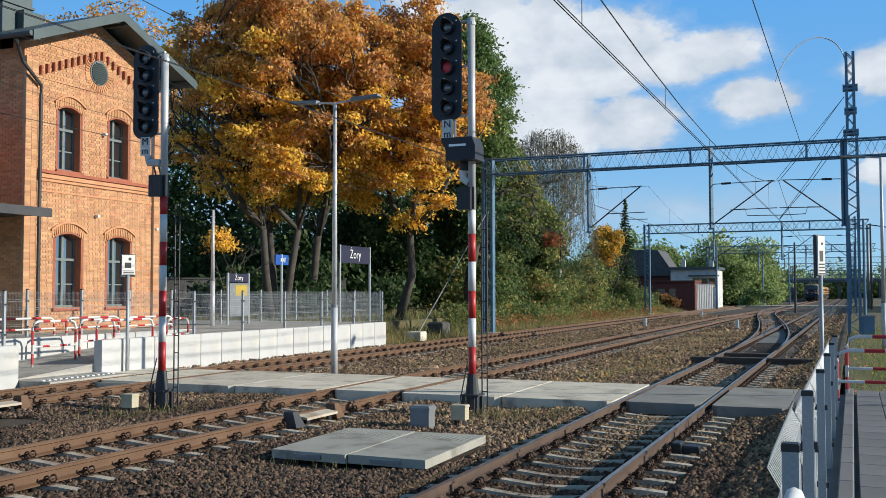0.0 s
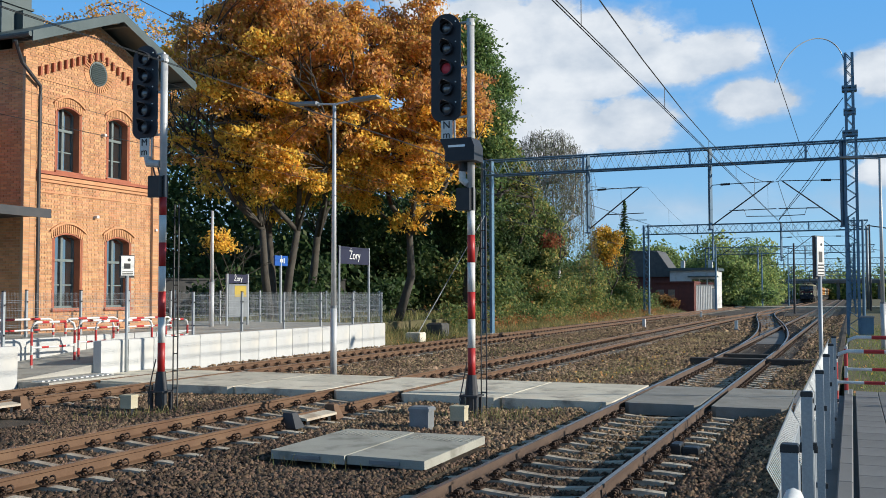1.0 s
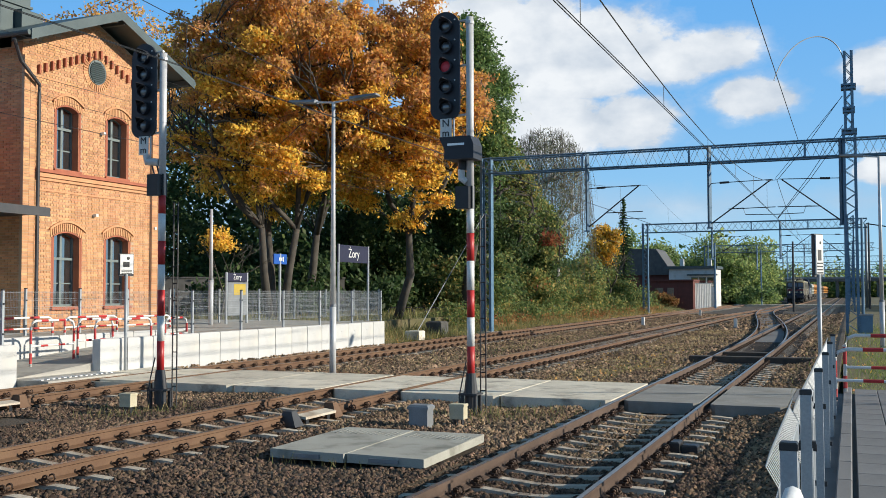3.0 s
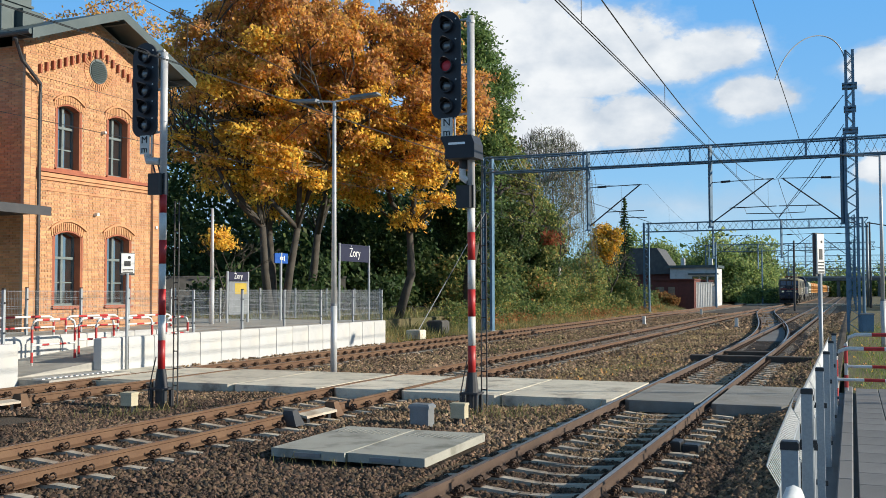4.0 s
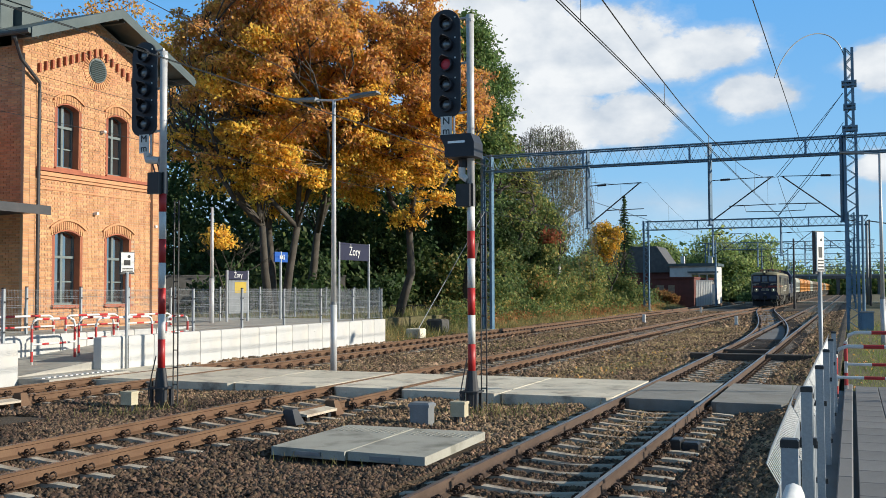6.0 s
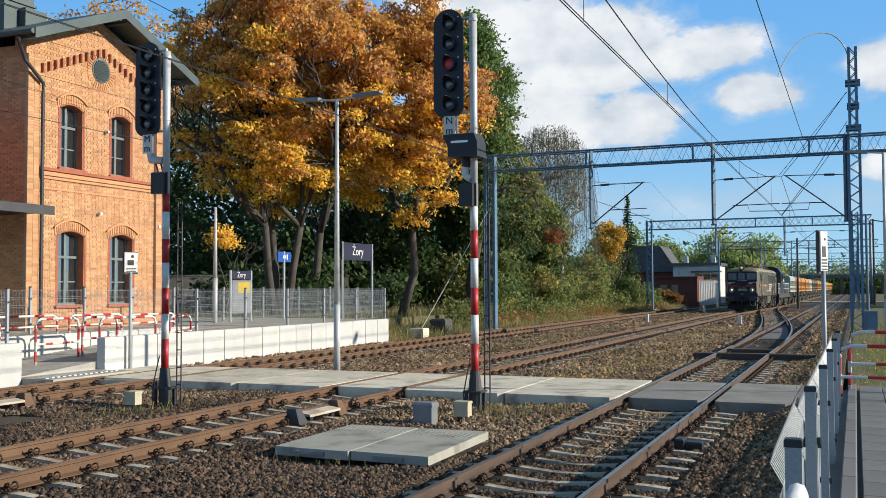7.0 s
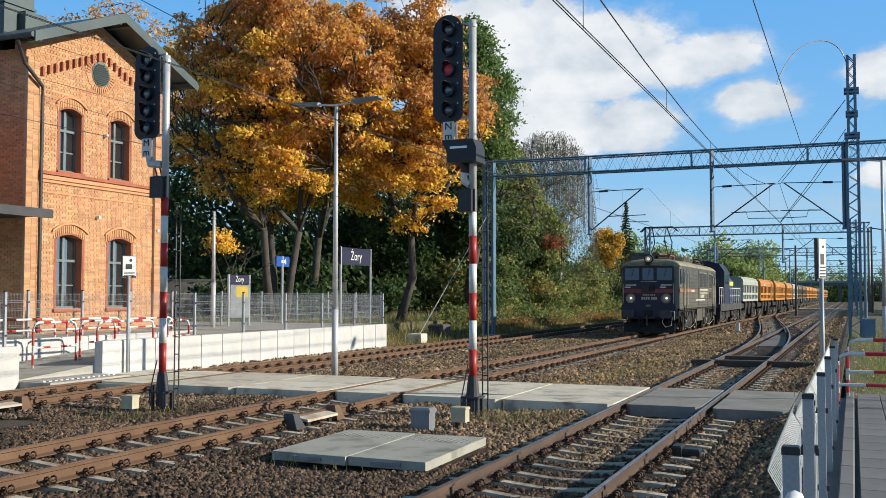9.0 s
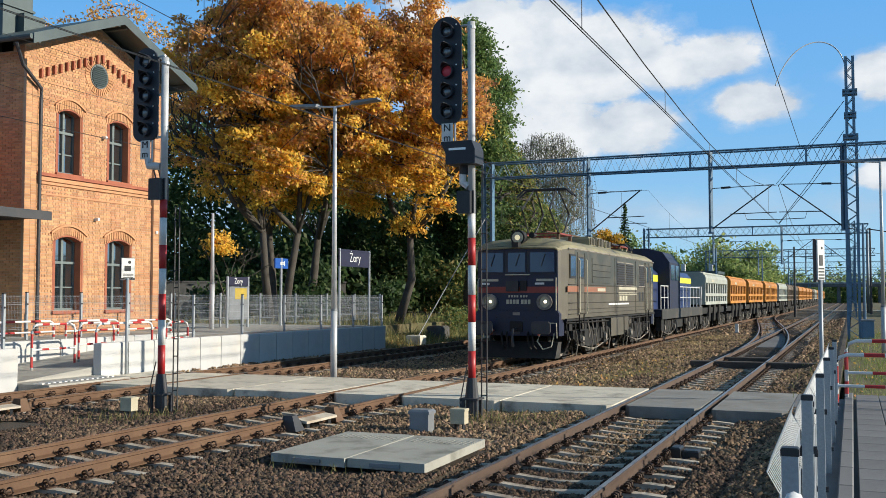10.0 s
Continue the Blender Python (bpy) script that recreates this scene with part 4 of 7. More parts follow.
def signal(at, letter, head, poles, bands, lit, label, hood):
    """A colour-light signal: striped pole on a footing, five-lamp head, plates, boxes, ladder."""
    t = thing("railway_signal", at, label, "signal", "five-lamp signals")
    top = poles[1]
    part("footing", Geo().tube([(0, 0, -0.1), (0, 0, 0.16)], 0.11, 10).tube([(0, 0, 0.16), (0, 0, 0.52)], 0.125, 12, r2=0.085).box(-0.17, 0.17, -0.17, 0.17, 0.14, 0.17), DARKSTEEL, t, "dark steel footing", smooth=False)
    for i in range(4):
        a, b = (-1, 1)[i % 2], (-1, 1)[i // 2]
        part("foot_bar", Geo().box(a * 0.12 - 0.025, a * 0.12 + 0.025, b * 0.12 - 0.025, b * 0.12 + 0.025, -0.3, 0.14), DARKSTEEL, t)
    part("pole", Geo().tube([(0, 0, bands[-1]), (0, 0, top)], 0.068, 16), GALV, t, smooth=True)
    for i, (a, b) in enumerate(zip(bands, bands[1:])):
        part("pole_band", Geo().tube([(0, 0, a + 0.001), (0, 0, b - 0.001)], 0.0685, 16), RED if i % 2 == 0 else WHITE, t, "red band" if i % 2 == 0 else "white band", smooth=True)
    hx, hz0, hz1, hw = head
    g = Geo()
    ring = []
    r = hw * 0.5
    for i in range(13):
        a = math.pi * i / 12
        ring.append((hx + r * math.cos(a), hz1 - r + r * math.sin(a)))
    for i in range(13):
        a = math.pi + math.pi * i / 12
        ring.append((hx + r * math.cos(a), hz0 + r * 0.75 + r * 0.75 * math.sin(a)))
    g.prism(ring, "y", -0.02, 0.02)
    hd = part("signal_head", g, NAVYBLACK, t)
    step = (hz1 - hz0 - 2 * r * 0.92) / 4
    for i in range(5):
        z = hz1 - r * 0.98 - i * step * 1.0
        part("lens", dome(hx + 0.03, z, 0.106, -0.03, 0.055), LENSRED if i == lit else LENS, hd, "red lens" if i == lit else "", smooth=True)
        part("lens_ring", ring_geo(hx + 0.03, z, 0.105, 0.125, -0.12, -0.02), NAVYBLACK, hd)
        vis = Geo()
        for k in range(14):
            a0 = math.radians(k * 13.846)
            q0 = 0.30 - 0.20 * abs(math.cos(a0))
            P = lambda a, rr, y: (hx + 0.03 + rr * math.cos(a), y, z + rr * math.sin(a))
            vis.v += [P(a0, 0.125, -0.02), P(a0, 0.133, -0.02), P(a0, 0.133, -q0), P(a0, 0.125, -q0)]
            if k:
                b0 = len(vis.v) - 8
                for c0, c1 in ((0, 1), (1, 2), (2, 3), (3, 0)):
                    vis.f.append((b0 + c0, b0 + c1, b0 + 4 + c1, b0 + 4 + c0))
                    vis.mi.append(0)
        part("visor", vis, NAVYBLACK, hd)
        part("case", Geo().cube((hx + 0.03, 0.10, z), (0.26, 0.16, 0.28)), NAVYBLACK, hd)
        part("bolt", Geo().tube([(hx + hw * 0.34, -0.035, z + 0.12), (hx + hw * 0.34, -0.02, z + 0.12)], 0.014, 6), WHITE, hd)
    # brackets to the pole
    for z in (hz1 - 0.18, (hz0 + hz1) / 2, hz0 + 0.1):
        part("bracket", Geo().tube([(hx, 0.12, z), (0.0, 0.0, z)], 0.022, 6), GALV, t)
    part("clamp", Geo().tube([(0, 0, top - 0.13), (0, 0, top - 0.08)], 0.08, 12), GALV, t)
    for k, ch in enumerate((letter, "m")):
        zc = hz0 - 0.045 - k * 0.178
        pl = part("letter_plate", Geo().box(hx + 0.02 - 0.11, hx + 0.02 + 0.11, -0.03, -0.015, zc - 0.088, zc + 0.088), WHITE, t)
        lettering("letter", ch, 0.19, 0.004, BLACK, pl, Matrix.Translation((hx + 0.02, -0.036, zc)) @ pose(0, 0, 0, 90))
    part("plate_holder", Geo().tube([(hx + 0.16, 0.0, hz0 + 0.05), (hx + 0.16, 0.0, hz0 - 0.35)], 0.018, 6), GALV, t)
    if hood:
        z = hood
        g = Geo().prism([(-0.46, z + 0.40), (0.13, z + 0.40), (0.19, z + 0.25), (0.19, z - 0.0), (-0.36, z), (-0.36, z + 0.18)], "y", -0.34, 0.1)
        part("speed_indicator", g, NAVYBLACK, t, "black speed indicator box")
        part("indicator_neck", Geo().tube([(-0.14, 0, z), (-0.14, 0, z - 0.16)], 0.09, 10), BLACK, t)
        part("lamp_window", Geo().box(-0.30, 0.02, -0.345, -0.338, z + 0.24, z + 0.28), GLASS, t)
        part("cable_elbow", Geo().tube([(-0.16, -0.02, z - 0.15), (-0.16, -0.02, z - 0.30), (-0.05, -0.02, z - 0.38)], 0.065, 10), WHITE, t)
        bz = z - 0.86
    else:
        part("cable_elbow", Geo().tube([(-0.35, -0.02, hz0 - 0.32), (-0.33, -0.02, hz0 - 0.44), (-0.05, -0.02, hz0 - 0.47)], 0.075, 10), GALV, t)
        for q in (-0.24, -0.13):
            part("cable", Geo().tube([(q, -0.02, hz0 - 0.46), (q + 0.1, -0.02, hz0 - 0.78)], 0.016, 5), BLACK, t)
        bz = hz0 - 1.10
    part("junction_box", Geo().box(-0.22, 0.03, -0.17, -0.06, bz, bz + 0.40, b=0.01).box(-0.20, 0.06, -0.06, 0.07, bz + 0.01, bz + 0.41), BLACK, t)
    # ladder behind the pole
    for s in (0.10, 0.20):
        part("ladder_rail", Geo().tube([(s, 0.22, -0.2), (s, 0.22, bz - 0.1)], 0.014, 5), BLACK, t)
    n = int((bz + 0.0) / 0.32)
    for i in range(n):
        part("ladder_rung", Geo().tube([(0.10, 0.22, 0.2 + i * 0.32), (0.20, 0.22, 0.2 + i * 0.32)], 0.010, 5), BLACK, t)
    part("loose_cable", Geo().tube([(-0.05, -0.09, 0.75), (-0.10, -0.13, 0.45), (-0.16, -0.16, 0.1), (-0.1, -0.2, -0.15)], 0.012, 5), BLACK, t)
    return t


def dome(x, z, r, y, depth, n=20, rows=5):
    """A bulging round lens towards -y."""
    g = Geo()
    for k in range(rows):
        a = math.pi / 2 * k / rows
        for i in range(n):
            b = 2 * math.pi * i / n
            g.v.append((x + r * math.cos(a) * math.cos(b), y - depth * math.sin(a), z + r * math.cos(a) * math.sin(b)))
    g.v.append((x, y - depth, z))
    for k in range(rows - 1):
        for i in range(n):
            j = (i + 1) % n
            g.f.append((k * n + i, k * n + j, (k + 1) * n + j, (k + 1) * n + i))
    for i in range(n):
        g.f.append(((rows - 1) * n + i, (rows - 1) * n + (i + 1) % n, rows * n))
    g.mi += [0] * len(g.f)
    return g


def ring_geo(x, z, r0, r1, y0, y1, n=18):
    """A flat ring with thickness, one closed surface."""
    g = Geo()
    for k in range(n):
        a = 2 * math.pi * k / n
        for r, y in ((r0, y0), (r1, y0), (r1, y1), (r0, y1)):
            g.v.append((x + r * math.cos(a), y, z + r * math.sin(a)))
    for k in range(n):
        b, c = 4 * k, 4 * ((k + 1) % n)
        for e in range(4):
            f = (e + 1) % 4
            g.f.append((b + e, b + f, c + f, c + e))
            g.mi.append(0)
    return g


signal((-6.22, 16.28, 0), "N", (-0.475, 5.02, 7.01, 0.57), (0.14, 6.87), (0.45, 0.99, 1.5, 1.98, 2.5, 2.99, 3.42), 2, "five-lamp signal on a red and white banded pole, red lamp lit", 4.28)
signal((-11.85, 14.9, 0), "M", (-0.44, 4.85, 6.66, 0.56), (0.14, 6.44), (0.52, 1.05, 1.52, 2.0, 2.47, 2.91, 3.42, 3.76), -1, "unlit five-lamp signal on a red and white banded pole", 0)


# ---- small trackside things ----
def trackside():
    # a concrete cover of two slabs over a cable pit
    t = thing("pit_cover", (-5.83, 11.9, 0), "pale concrete slab cover on two halves over a cable pit", "cover", turn=0)
    for a, b in ((-1.06, 0.02), (0.04, 1.10)):
        p = part("slab", Geo().hull([(a, -1.05, -0.15), (b, -1.10, -0.15), (b - 0.05, 1.12, -0.15), (a - 0.03, 1.08, -0.15)], [(a, -1.05, -0.04), (b, -1.10, -0.04), (b - 0.05, 1.12, -0.04), (a - 0.03, 1.08, -0.04)]), PITCONCRETE, t)
        g = Geo()
        for i in range(5):
            for j in range(12):
                g.tube([(a + 0.10 + j * 0.08, 0.52 + i * 0.07, -0.04), (a + 0.10 + j * 0.08, 0.52 + i * 0.07, -0.033)], 0.022, 6)
        tagged(part("studs", g, PITCONCRETE, p), kind="stuff")
        part("maker_plate", Geo().box((a + b) / 2 - 0.2, (a + b) / 2 + 0.2, -1.115, -1.07, -0.12, -0.07), STEELGREY, p)
    part("pit_frame", Geo().box(-0.85, 0.85, -0.75, 0.9, -0.4, -0.15), DARKSTEEL, t)
    # metal cabinet and track circuit boxes
    c = thing("cable_cabinet", (-6.33, 14.35, -0.3), "small grey metal cable cabinet with a lid on the ballast", "cabinet")
    part("body", Geo().box(-0.16, 0.16, -0.12, 0.12, 0.0, 0.40), STEELGREY, c)
    part("lid", Geo().box(-0.18, 0.18, -0.14, 0.14, 0.40, 0.47, b=0.03), STEELGREY, c)
    part("base_plate", Geo().box(-0.19, 0.19, -0.15, 0.15, -0.02, 0.03), STEELGREY, c)
    for k, (x, y) in enumerate(((-5.85, 14.75), (-11.95, 14.15))):
        b = thing("connection_box", (x, y, -0.3), "small cream connection box on steel legs beside the signal", "box", "connection boxes")
        part("box", Geo().box(-0.12, 0.12, -0.09, 0.09, 0.22, 0.42).box(-0.13, 0.13, -0.10, 0.10, 0.42, 0.46, b=0.01), mat("cream_paint", (0.55, 0.50, 0.36), (0.48, 0.43, 0.30), 0.6), b)
        for s in (-0.07, 0.07):
            part("leg", Geo().bar((s, 0, -0.1), (s, 0, 0.22), 0.04), DARKSTEEL, b)
        part("cable", Geo().tube([(0.0, -0.06, 0.22), (0.03, -0.12, 0.05), (0.12, -0.16, 0.0), (0.16, -0.1, 0.12), (0.2, 0.0, 0.05)], 0.014, 5), BLACK, b)
    # signal-wire guards over the rails
    for x, y in ((-8.22, 14.3), (-14.25, 13.3)):
        w = thing("rail_guard", (x, y, 0), "pale wooden guard plate on steel legs beside a rail", "guard", "rail guards")
        part("plate", Geo().hull([(-0.1, -0.5, -0.06), (0.12, -0.5, -0.09), (0.12, 0.5, -0.09), (-0.1, 0.5, -0.06)], [(-0.1, -0.5, -0.02), (0.12, -0.5, -0.05), (0.12, 0.5, -0.05), (-0.1, 0.5, -0.02)]), SLEEPER, w)
        part("end_shield", Geo().hull([(-0.22, 0.52, -0.18), (0.1, 0.52, -0.18), (0.1, 0.80, -0.18), (-0.22, 0.80, -0.18)], [(-0.16, 0.60, 0.06), (0.0, 0.60, 0.06), (0.0, 0.75, 0.06), (-0.16, 0.75, 0.06)]), RUST, w)
        part("end_shield", Geo().hull([(-0.22, -0.80, -0.18), (0.1, -0.80, -0.18), (0.1, -0.52, -0.18), (-0.22, -0.52, -0.18)], [(-0.16, -0.75, 0.06), (0.0, -0.75, 0.06), (0.0, -0.60, 0.06), (-0.16, -0.60, 0.06)]), DARKSTEEL, w)
        for q in (-0.35, 0.35):
            part("leg", Geo().bar((0.05, q, -0.3), (0.05, q, -0.08), 0.05), DARKSTEEL, w)
    # white marker posts and a point lever on the ballast further on
    for x, y in ((-12.1, 62.0), (-6.3, 60.0), (-12.2, 88.0)):
        m = thing("marker_post", (x, y, -0.2), "short white painted marker post in the ballast", "post", "marker posts")
        part("post", Geo().box(-0.09, 0.09, -0.09, 0.09, -0.1, 0.55, b=0.02), WHITE, m)
        part("foot", Geo().box(-0.13, 0.13, -0.13, 0.13, -0.1, 0.05), STEELGREY, m)
    # rail joint machine on the near track
    j = thing("rail_contact", (-2.25, 13.6, -0.17), "black rail contact device clamped to the rail", "device")
    part("body", Geo().box(-0.05, 0.09, -0.16, 0.16, -0.04, 0.10, b=0.02), BLACK, j)
    part("cover", Geo().box(0.10, 0.32, -0.1, 0.12, -0.05, 0.06, b=0.02), BLACK, j)


trackside()


# ---- lamp posts, station signs, barriers ----
def lamp_post(at, h, arms, label):
    t = thing("street_lamp", at, label, "lamp post", "lamp posts")
    part("pole", Geo().tube([(0, 0, -0.3), (0, 0, 1.6)], 0.085, 14).tube([(0, 0, 1.6), (0, 0, h)], 0.07, 14, r2=0.045), GALV, t, smooth=True)
    part("collar", Geo().tube([(0, 0, 1.58), (0, 0, 1.64)], 0.088, 14), STEELGREY, t)
    for s in arms:
        part("arm", Geo().tube([(0, 0, h - 0.02), (s * 0.55, 0, h + 0.03)], 0.025, 8), GALV, t)
        part("lantern", Geo().hull([(s * 0.5, -0.14, h), (s * 1.28, -0.15, h + 0.06), (s * 1.28, 0.15, h + 0.06), (s * 0.5, 0.14, h)], [(s * 0.5, -0.08, h + 0.09), (s * 1.25, -0.1, h + 0.12), (s * 1.25, 0.1, h + 0.12), (s * 0.5, 0.08, h + 0.09)]), STEELGREY, t)
    return t


lamp_post((-12.18, 22.07, 0), 6.83, (-1, 1), "tall pale grey twin-arm lamp post by the crossing")
lamp_post((-20.9, 29.0, 0.8), 4.1, (), "plain grey metal post on the platform")
lamp_post((0.97, 37.0, 0), 6.6, (-1,), "slim grey single-arm lamp post beyond the platform")


def sign_board(at, w, h, z, text, size, label, posts=(0.5,), material=None, turn=90):
    """A board on posts, lettered; its face looks along local -y."""
    t = thing("station_sign", at, label, "sign", "station signs", turn=turn)
    b = part("board", Geo().box(-w / 2, w / 2, -0.03, 0.03, z, z + h), material or NAVY, t)
    if text:
        lettering("lettering", text, size, 0.003, WHITE, b, Matrix.Translation((0, -0.034, z + h / 2)) @ pose(0, 0, 0, 90))
    for p in posts:
        part("post", Geo().tube([(p, 0.0, 0), (p, 0.0, z + h + 0.02)], 0.05, 10), FENCEGREY, t)
    return t


s = sign_board((-19.5, 37.1, 0.7), 2.75, 0.72, 2.5, "Żory", 0.50, "navy blue station name sign on two grey posts", (-1.32, 1.38))
s = sign_board((-21.0, 30.72, 0.8), 1.35, 0.32, 1.55, "Żory", 0.27, "small navy station sign above a timetable case", (-0.66, 0.66))
part("case", Geo().box(-0.6, 0.6, -0.05, 0.05, 0.3, 1.52), STEELGREY, s, "grey timetable case")
part("poster", Geo().box(-0.25, 0.5, -0.056, -0.05, 1.05, 1.46), YELLOW, s, "yellow timetable poster")
s = sign_board((-21.0, 33.7, 0.75), 0.95, 0.40, 2.32, "", 0.2, "blue pictogram sign on a thin post", (0.0,), BLUE)
part("pictogram", Geo().box(-0.12, 0.12, -0.04, -0.031, 2.46, 2.58).box(0.16, 0.22, -0.04, -0.031, 2.42, 2.62), WHITE, s)


def warning_post(at, z, w, h, label, slats, turn=0):
    """A pole with a white board and striped plate, its back grey."""
    t = thing("trackside_sign", at, label, "sign", "trackside signs", turn=turn)
    part("pole", Geo().tube([(0, 0, -0.4), (0, 0, z)], 0.04, 10), FENCEGREY, t, smooth=True)
    b = part("board", Geo().box(-w / 2, w / 2, -0.03, 0.0, z, z + h), WHITE, t)
    part("picture", Geo().box(-w * 0.28, w * 0.2, -0.036, -0.03, z + h * 0.35, z + h * 0.62).tube([(w * 0.1, -0.036, z + h * 0.8), (w * 0.1, -0.03, z + h * 0.8)], w * 0.12, 10), BLACK, b)
    for i in range(slats):
        part("stripe", Geo().box(-w * 0.4, w * 0.4, -0.036, -0.03, z + h * 0.02 + i * h * 0.08, z + h * 0.055 + i * h * 0.08), BLACK, b)
    part("backing", Geo().box(-w / 2 - 0.02, w / 2 + 0.02, 0.002, 0.06, z - 0.05, z + h + 0.02), DARKSTEEL, t)
    return t


warning_post((-16.98, 19.98, 0.0), 2.42, 0.34, 0.50, "white warning sign on a slim grey pole by the ramp", 3, 62)
w = warning_post((-0.56, 20.0, 0.0), 2.27, 0.22, 0.75, "narrow black and white sign on a pale trackside pole", 4, 58)


def barrier(at, length, turn, h=1.05, label="white and red tubular pedestrian barrier"):
    """A bent tube hoop with a mid rail, banded red on white."""
    t = thing("pedestrian_barrier", at, label, "barrier", "pedestrian barriers", turn=turn)
    r, c = 0.03, 0.16
    hoop = [(0, 0, 0), (0, 0, h - c), (0.05, 0, h - 0.045), (c, 0, h), (length - c, 0, h), (length - 0.05, 0, h - 0.045), (length, 0, h - c), (length, 0, 0)]
    part("hoop", Geo().tube(hoop, r, 8), WHITE, t, smooth=True)
    part("mid_rail", Geo().tube([(0, 0, h * 0.45), (length, 0, h * 0.45)], r * 0.8, 8), WHITE, t)
    for a, b in ((0.22, 0.38), (0.62, 0.78)):
        part("red_band", Geo().tube([(length * a, 0, h), (length * b, 0, h)], r * 1.04, 8), RED, t, "red band")
        part("red_band", Geo().tube([(length * a, 0, h * 0.45), (length * b, 0, h * 0.45)], r * 0.86, 8), RED, t, "red band")
    for x in (0, length):
        part("red_band", Geo().tube([(x, 0, h * 0.5), (x, 0, h * 0.8)], r * 1.04, 8), RED, t, "red band")
        part("red_band", Geo().tube([(x, 0, 0.08), (x, 0, h * 0.3)], r * 1.04, 8), RED, t, "red band")
    return t


for at, length, turn, h in (((-18.5, 18.37, 0.14), 1.44, 90, 1.12), ((-18.5, 19.95, 0.26), 1.3, 90, 1.0), ((-20.08, 18.5, 0.77), 2.2, 90, 0.52), ((-20.08, 21.15, 0.77), 2.1, 90, 0.50), ((-20.08, 23.6, 0.77), 2.1, 90, 0.46),
                            ((-17.62, 19.6, 0.22), 2.15, 90, 1.04), ((-17.62, 22.35, 0.42), 0.95, 90, 0.82), ((-17.62, 14.6, 0.78), 1.85, 90, 0.55), ((-18.9, 14.9, 0.78), 1.6, 90, 0.6)):
    barrier(at, length, turn, h)
barrier((-0.115, 17.6, 0.27), 1.8, 0, 0.95)
barrier((-0.25, 16.3, 0.20), 1.8, 0, 0.86)
barrier((-0.175, 1.3, 0.27), 2.05, 90, 1.06)


def bike_rack():
    t = thing("bike_rack", (-24.81, 51.56, 0.20), "dark steel hoop bicycle rack on the grass", "bike rack", turn=22)
    for i in range(5):
        part("hoop", Geo().tube([(i * 0.75, 0, -0.35), (i * 0.75, 0, 0.75), (i * 0.75 + 0.1, 0, 0.85), (i * 0.75 + 0.55, 0, 0.85), (i * 0.75 + 0.65, 0, 0.75), (i * 0.75 + 0.65, 0, 0)], 0.03, 6), DARKSTEEL, t)


bike_rack()


def stone_blocks():
    t = thing("concrete_block", (-18.6, 41.5, -0.25), "pale concrete anchor block beside the track", "block", "concrete blocks")
    part("block", Geo().box(-0.35, 0.35, -0.35, 0.35, 0, 0.42, b=0.04), SLAB, t)
    t = thing("concrete_block", (-19.4, 46.0, -0.25), "dark weathered concrete block on the bank", "block", "concrete blocks")
    part("block", Geo().box(-0.42, 0.42, -0.5, 0.5, 0, 0.72, b=0.08), mat("dark_block_concrete", (0.105, 0.10, 0.092), (0.07, 0.068, 0.062), 0.9, 0, 3, 40, 0.3), t)


stone_blocks()


# ---- catenary gantries and wires ----
def lattice(g, p, q, w, h, step, bar, axis):
    """Zigzag lacing on the two broad faces between chords from p to q; axis names the direction of width w."""
    p, q = Vector(p), Vector(q)
    n = max(2, int((q - p).length / step))
    for s in (-1, 1):
        pts = []
        for i in range(n + 1):
            c = p + (q - p) * i / n
            side = Vector((0, s * w / 2, 0))
            up = Vector((0, 0, (h / 2) * (1 if i % 2 else -1))) if axis == "beam" else Vector(((h / 2) * (1 if i % 2 else -1), 0, 0))
            pts.append(c + side + up)
        g.tube(pts, bar, 4)


def lattice_mast(parent, x, y, z0, z1, w, material, name="mast"):
    """Two channel sections joined by zigzag lacing, on a concrete footing."""
    if name == "mast":
        m = part(name, Geo().box(x - w * 0.8, x + w * 0.8, y - w * 0.8, y + w * 0.8, z0 - 0.4, z0 + 0.12), SLAB, parent, "concrete mast footing")
    else:
        m = part(name, Geo().box(x - w / 2, x + w / 2, y - 0.2, y + 0.2, z0 - 0.02, z0 + 0.02), material, parent)
    for a in (-1, 1):
        g = Geo()
        xo, xi = a * w / 2, a * (w / 2 - 0.13)
        g.box(x + min(xo, xo - a * 0.03), x + max(xo, xo - a * 0.03), y - 0.2, y + 0.2, z0, z1)
        for b in (-1, 1):
            g.box(x + min(xo, xi), x + max(xo, xi), y + b * 0.2 - 0.015, y + b * 0.2 + 0.015, z0, z1)
        part("mast_channel", g, material, m)
    n = int((z1 - z0) / 0.36)
    for b in (-1, 1):
        pts = [(x + (w / 2 - 0.06) * (1 if i % 2 else -1), y + b * 0.215, z0 + (z1 - z0) * i / n) for i in range(n + 1)]
        part("mast_lacing", Geo().tube(pts, 0.026, 4), material, m)
    return m


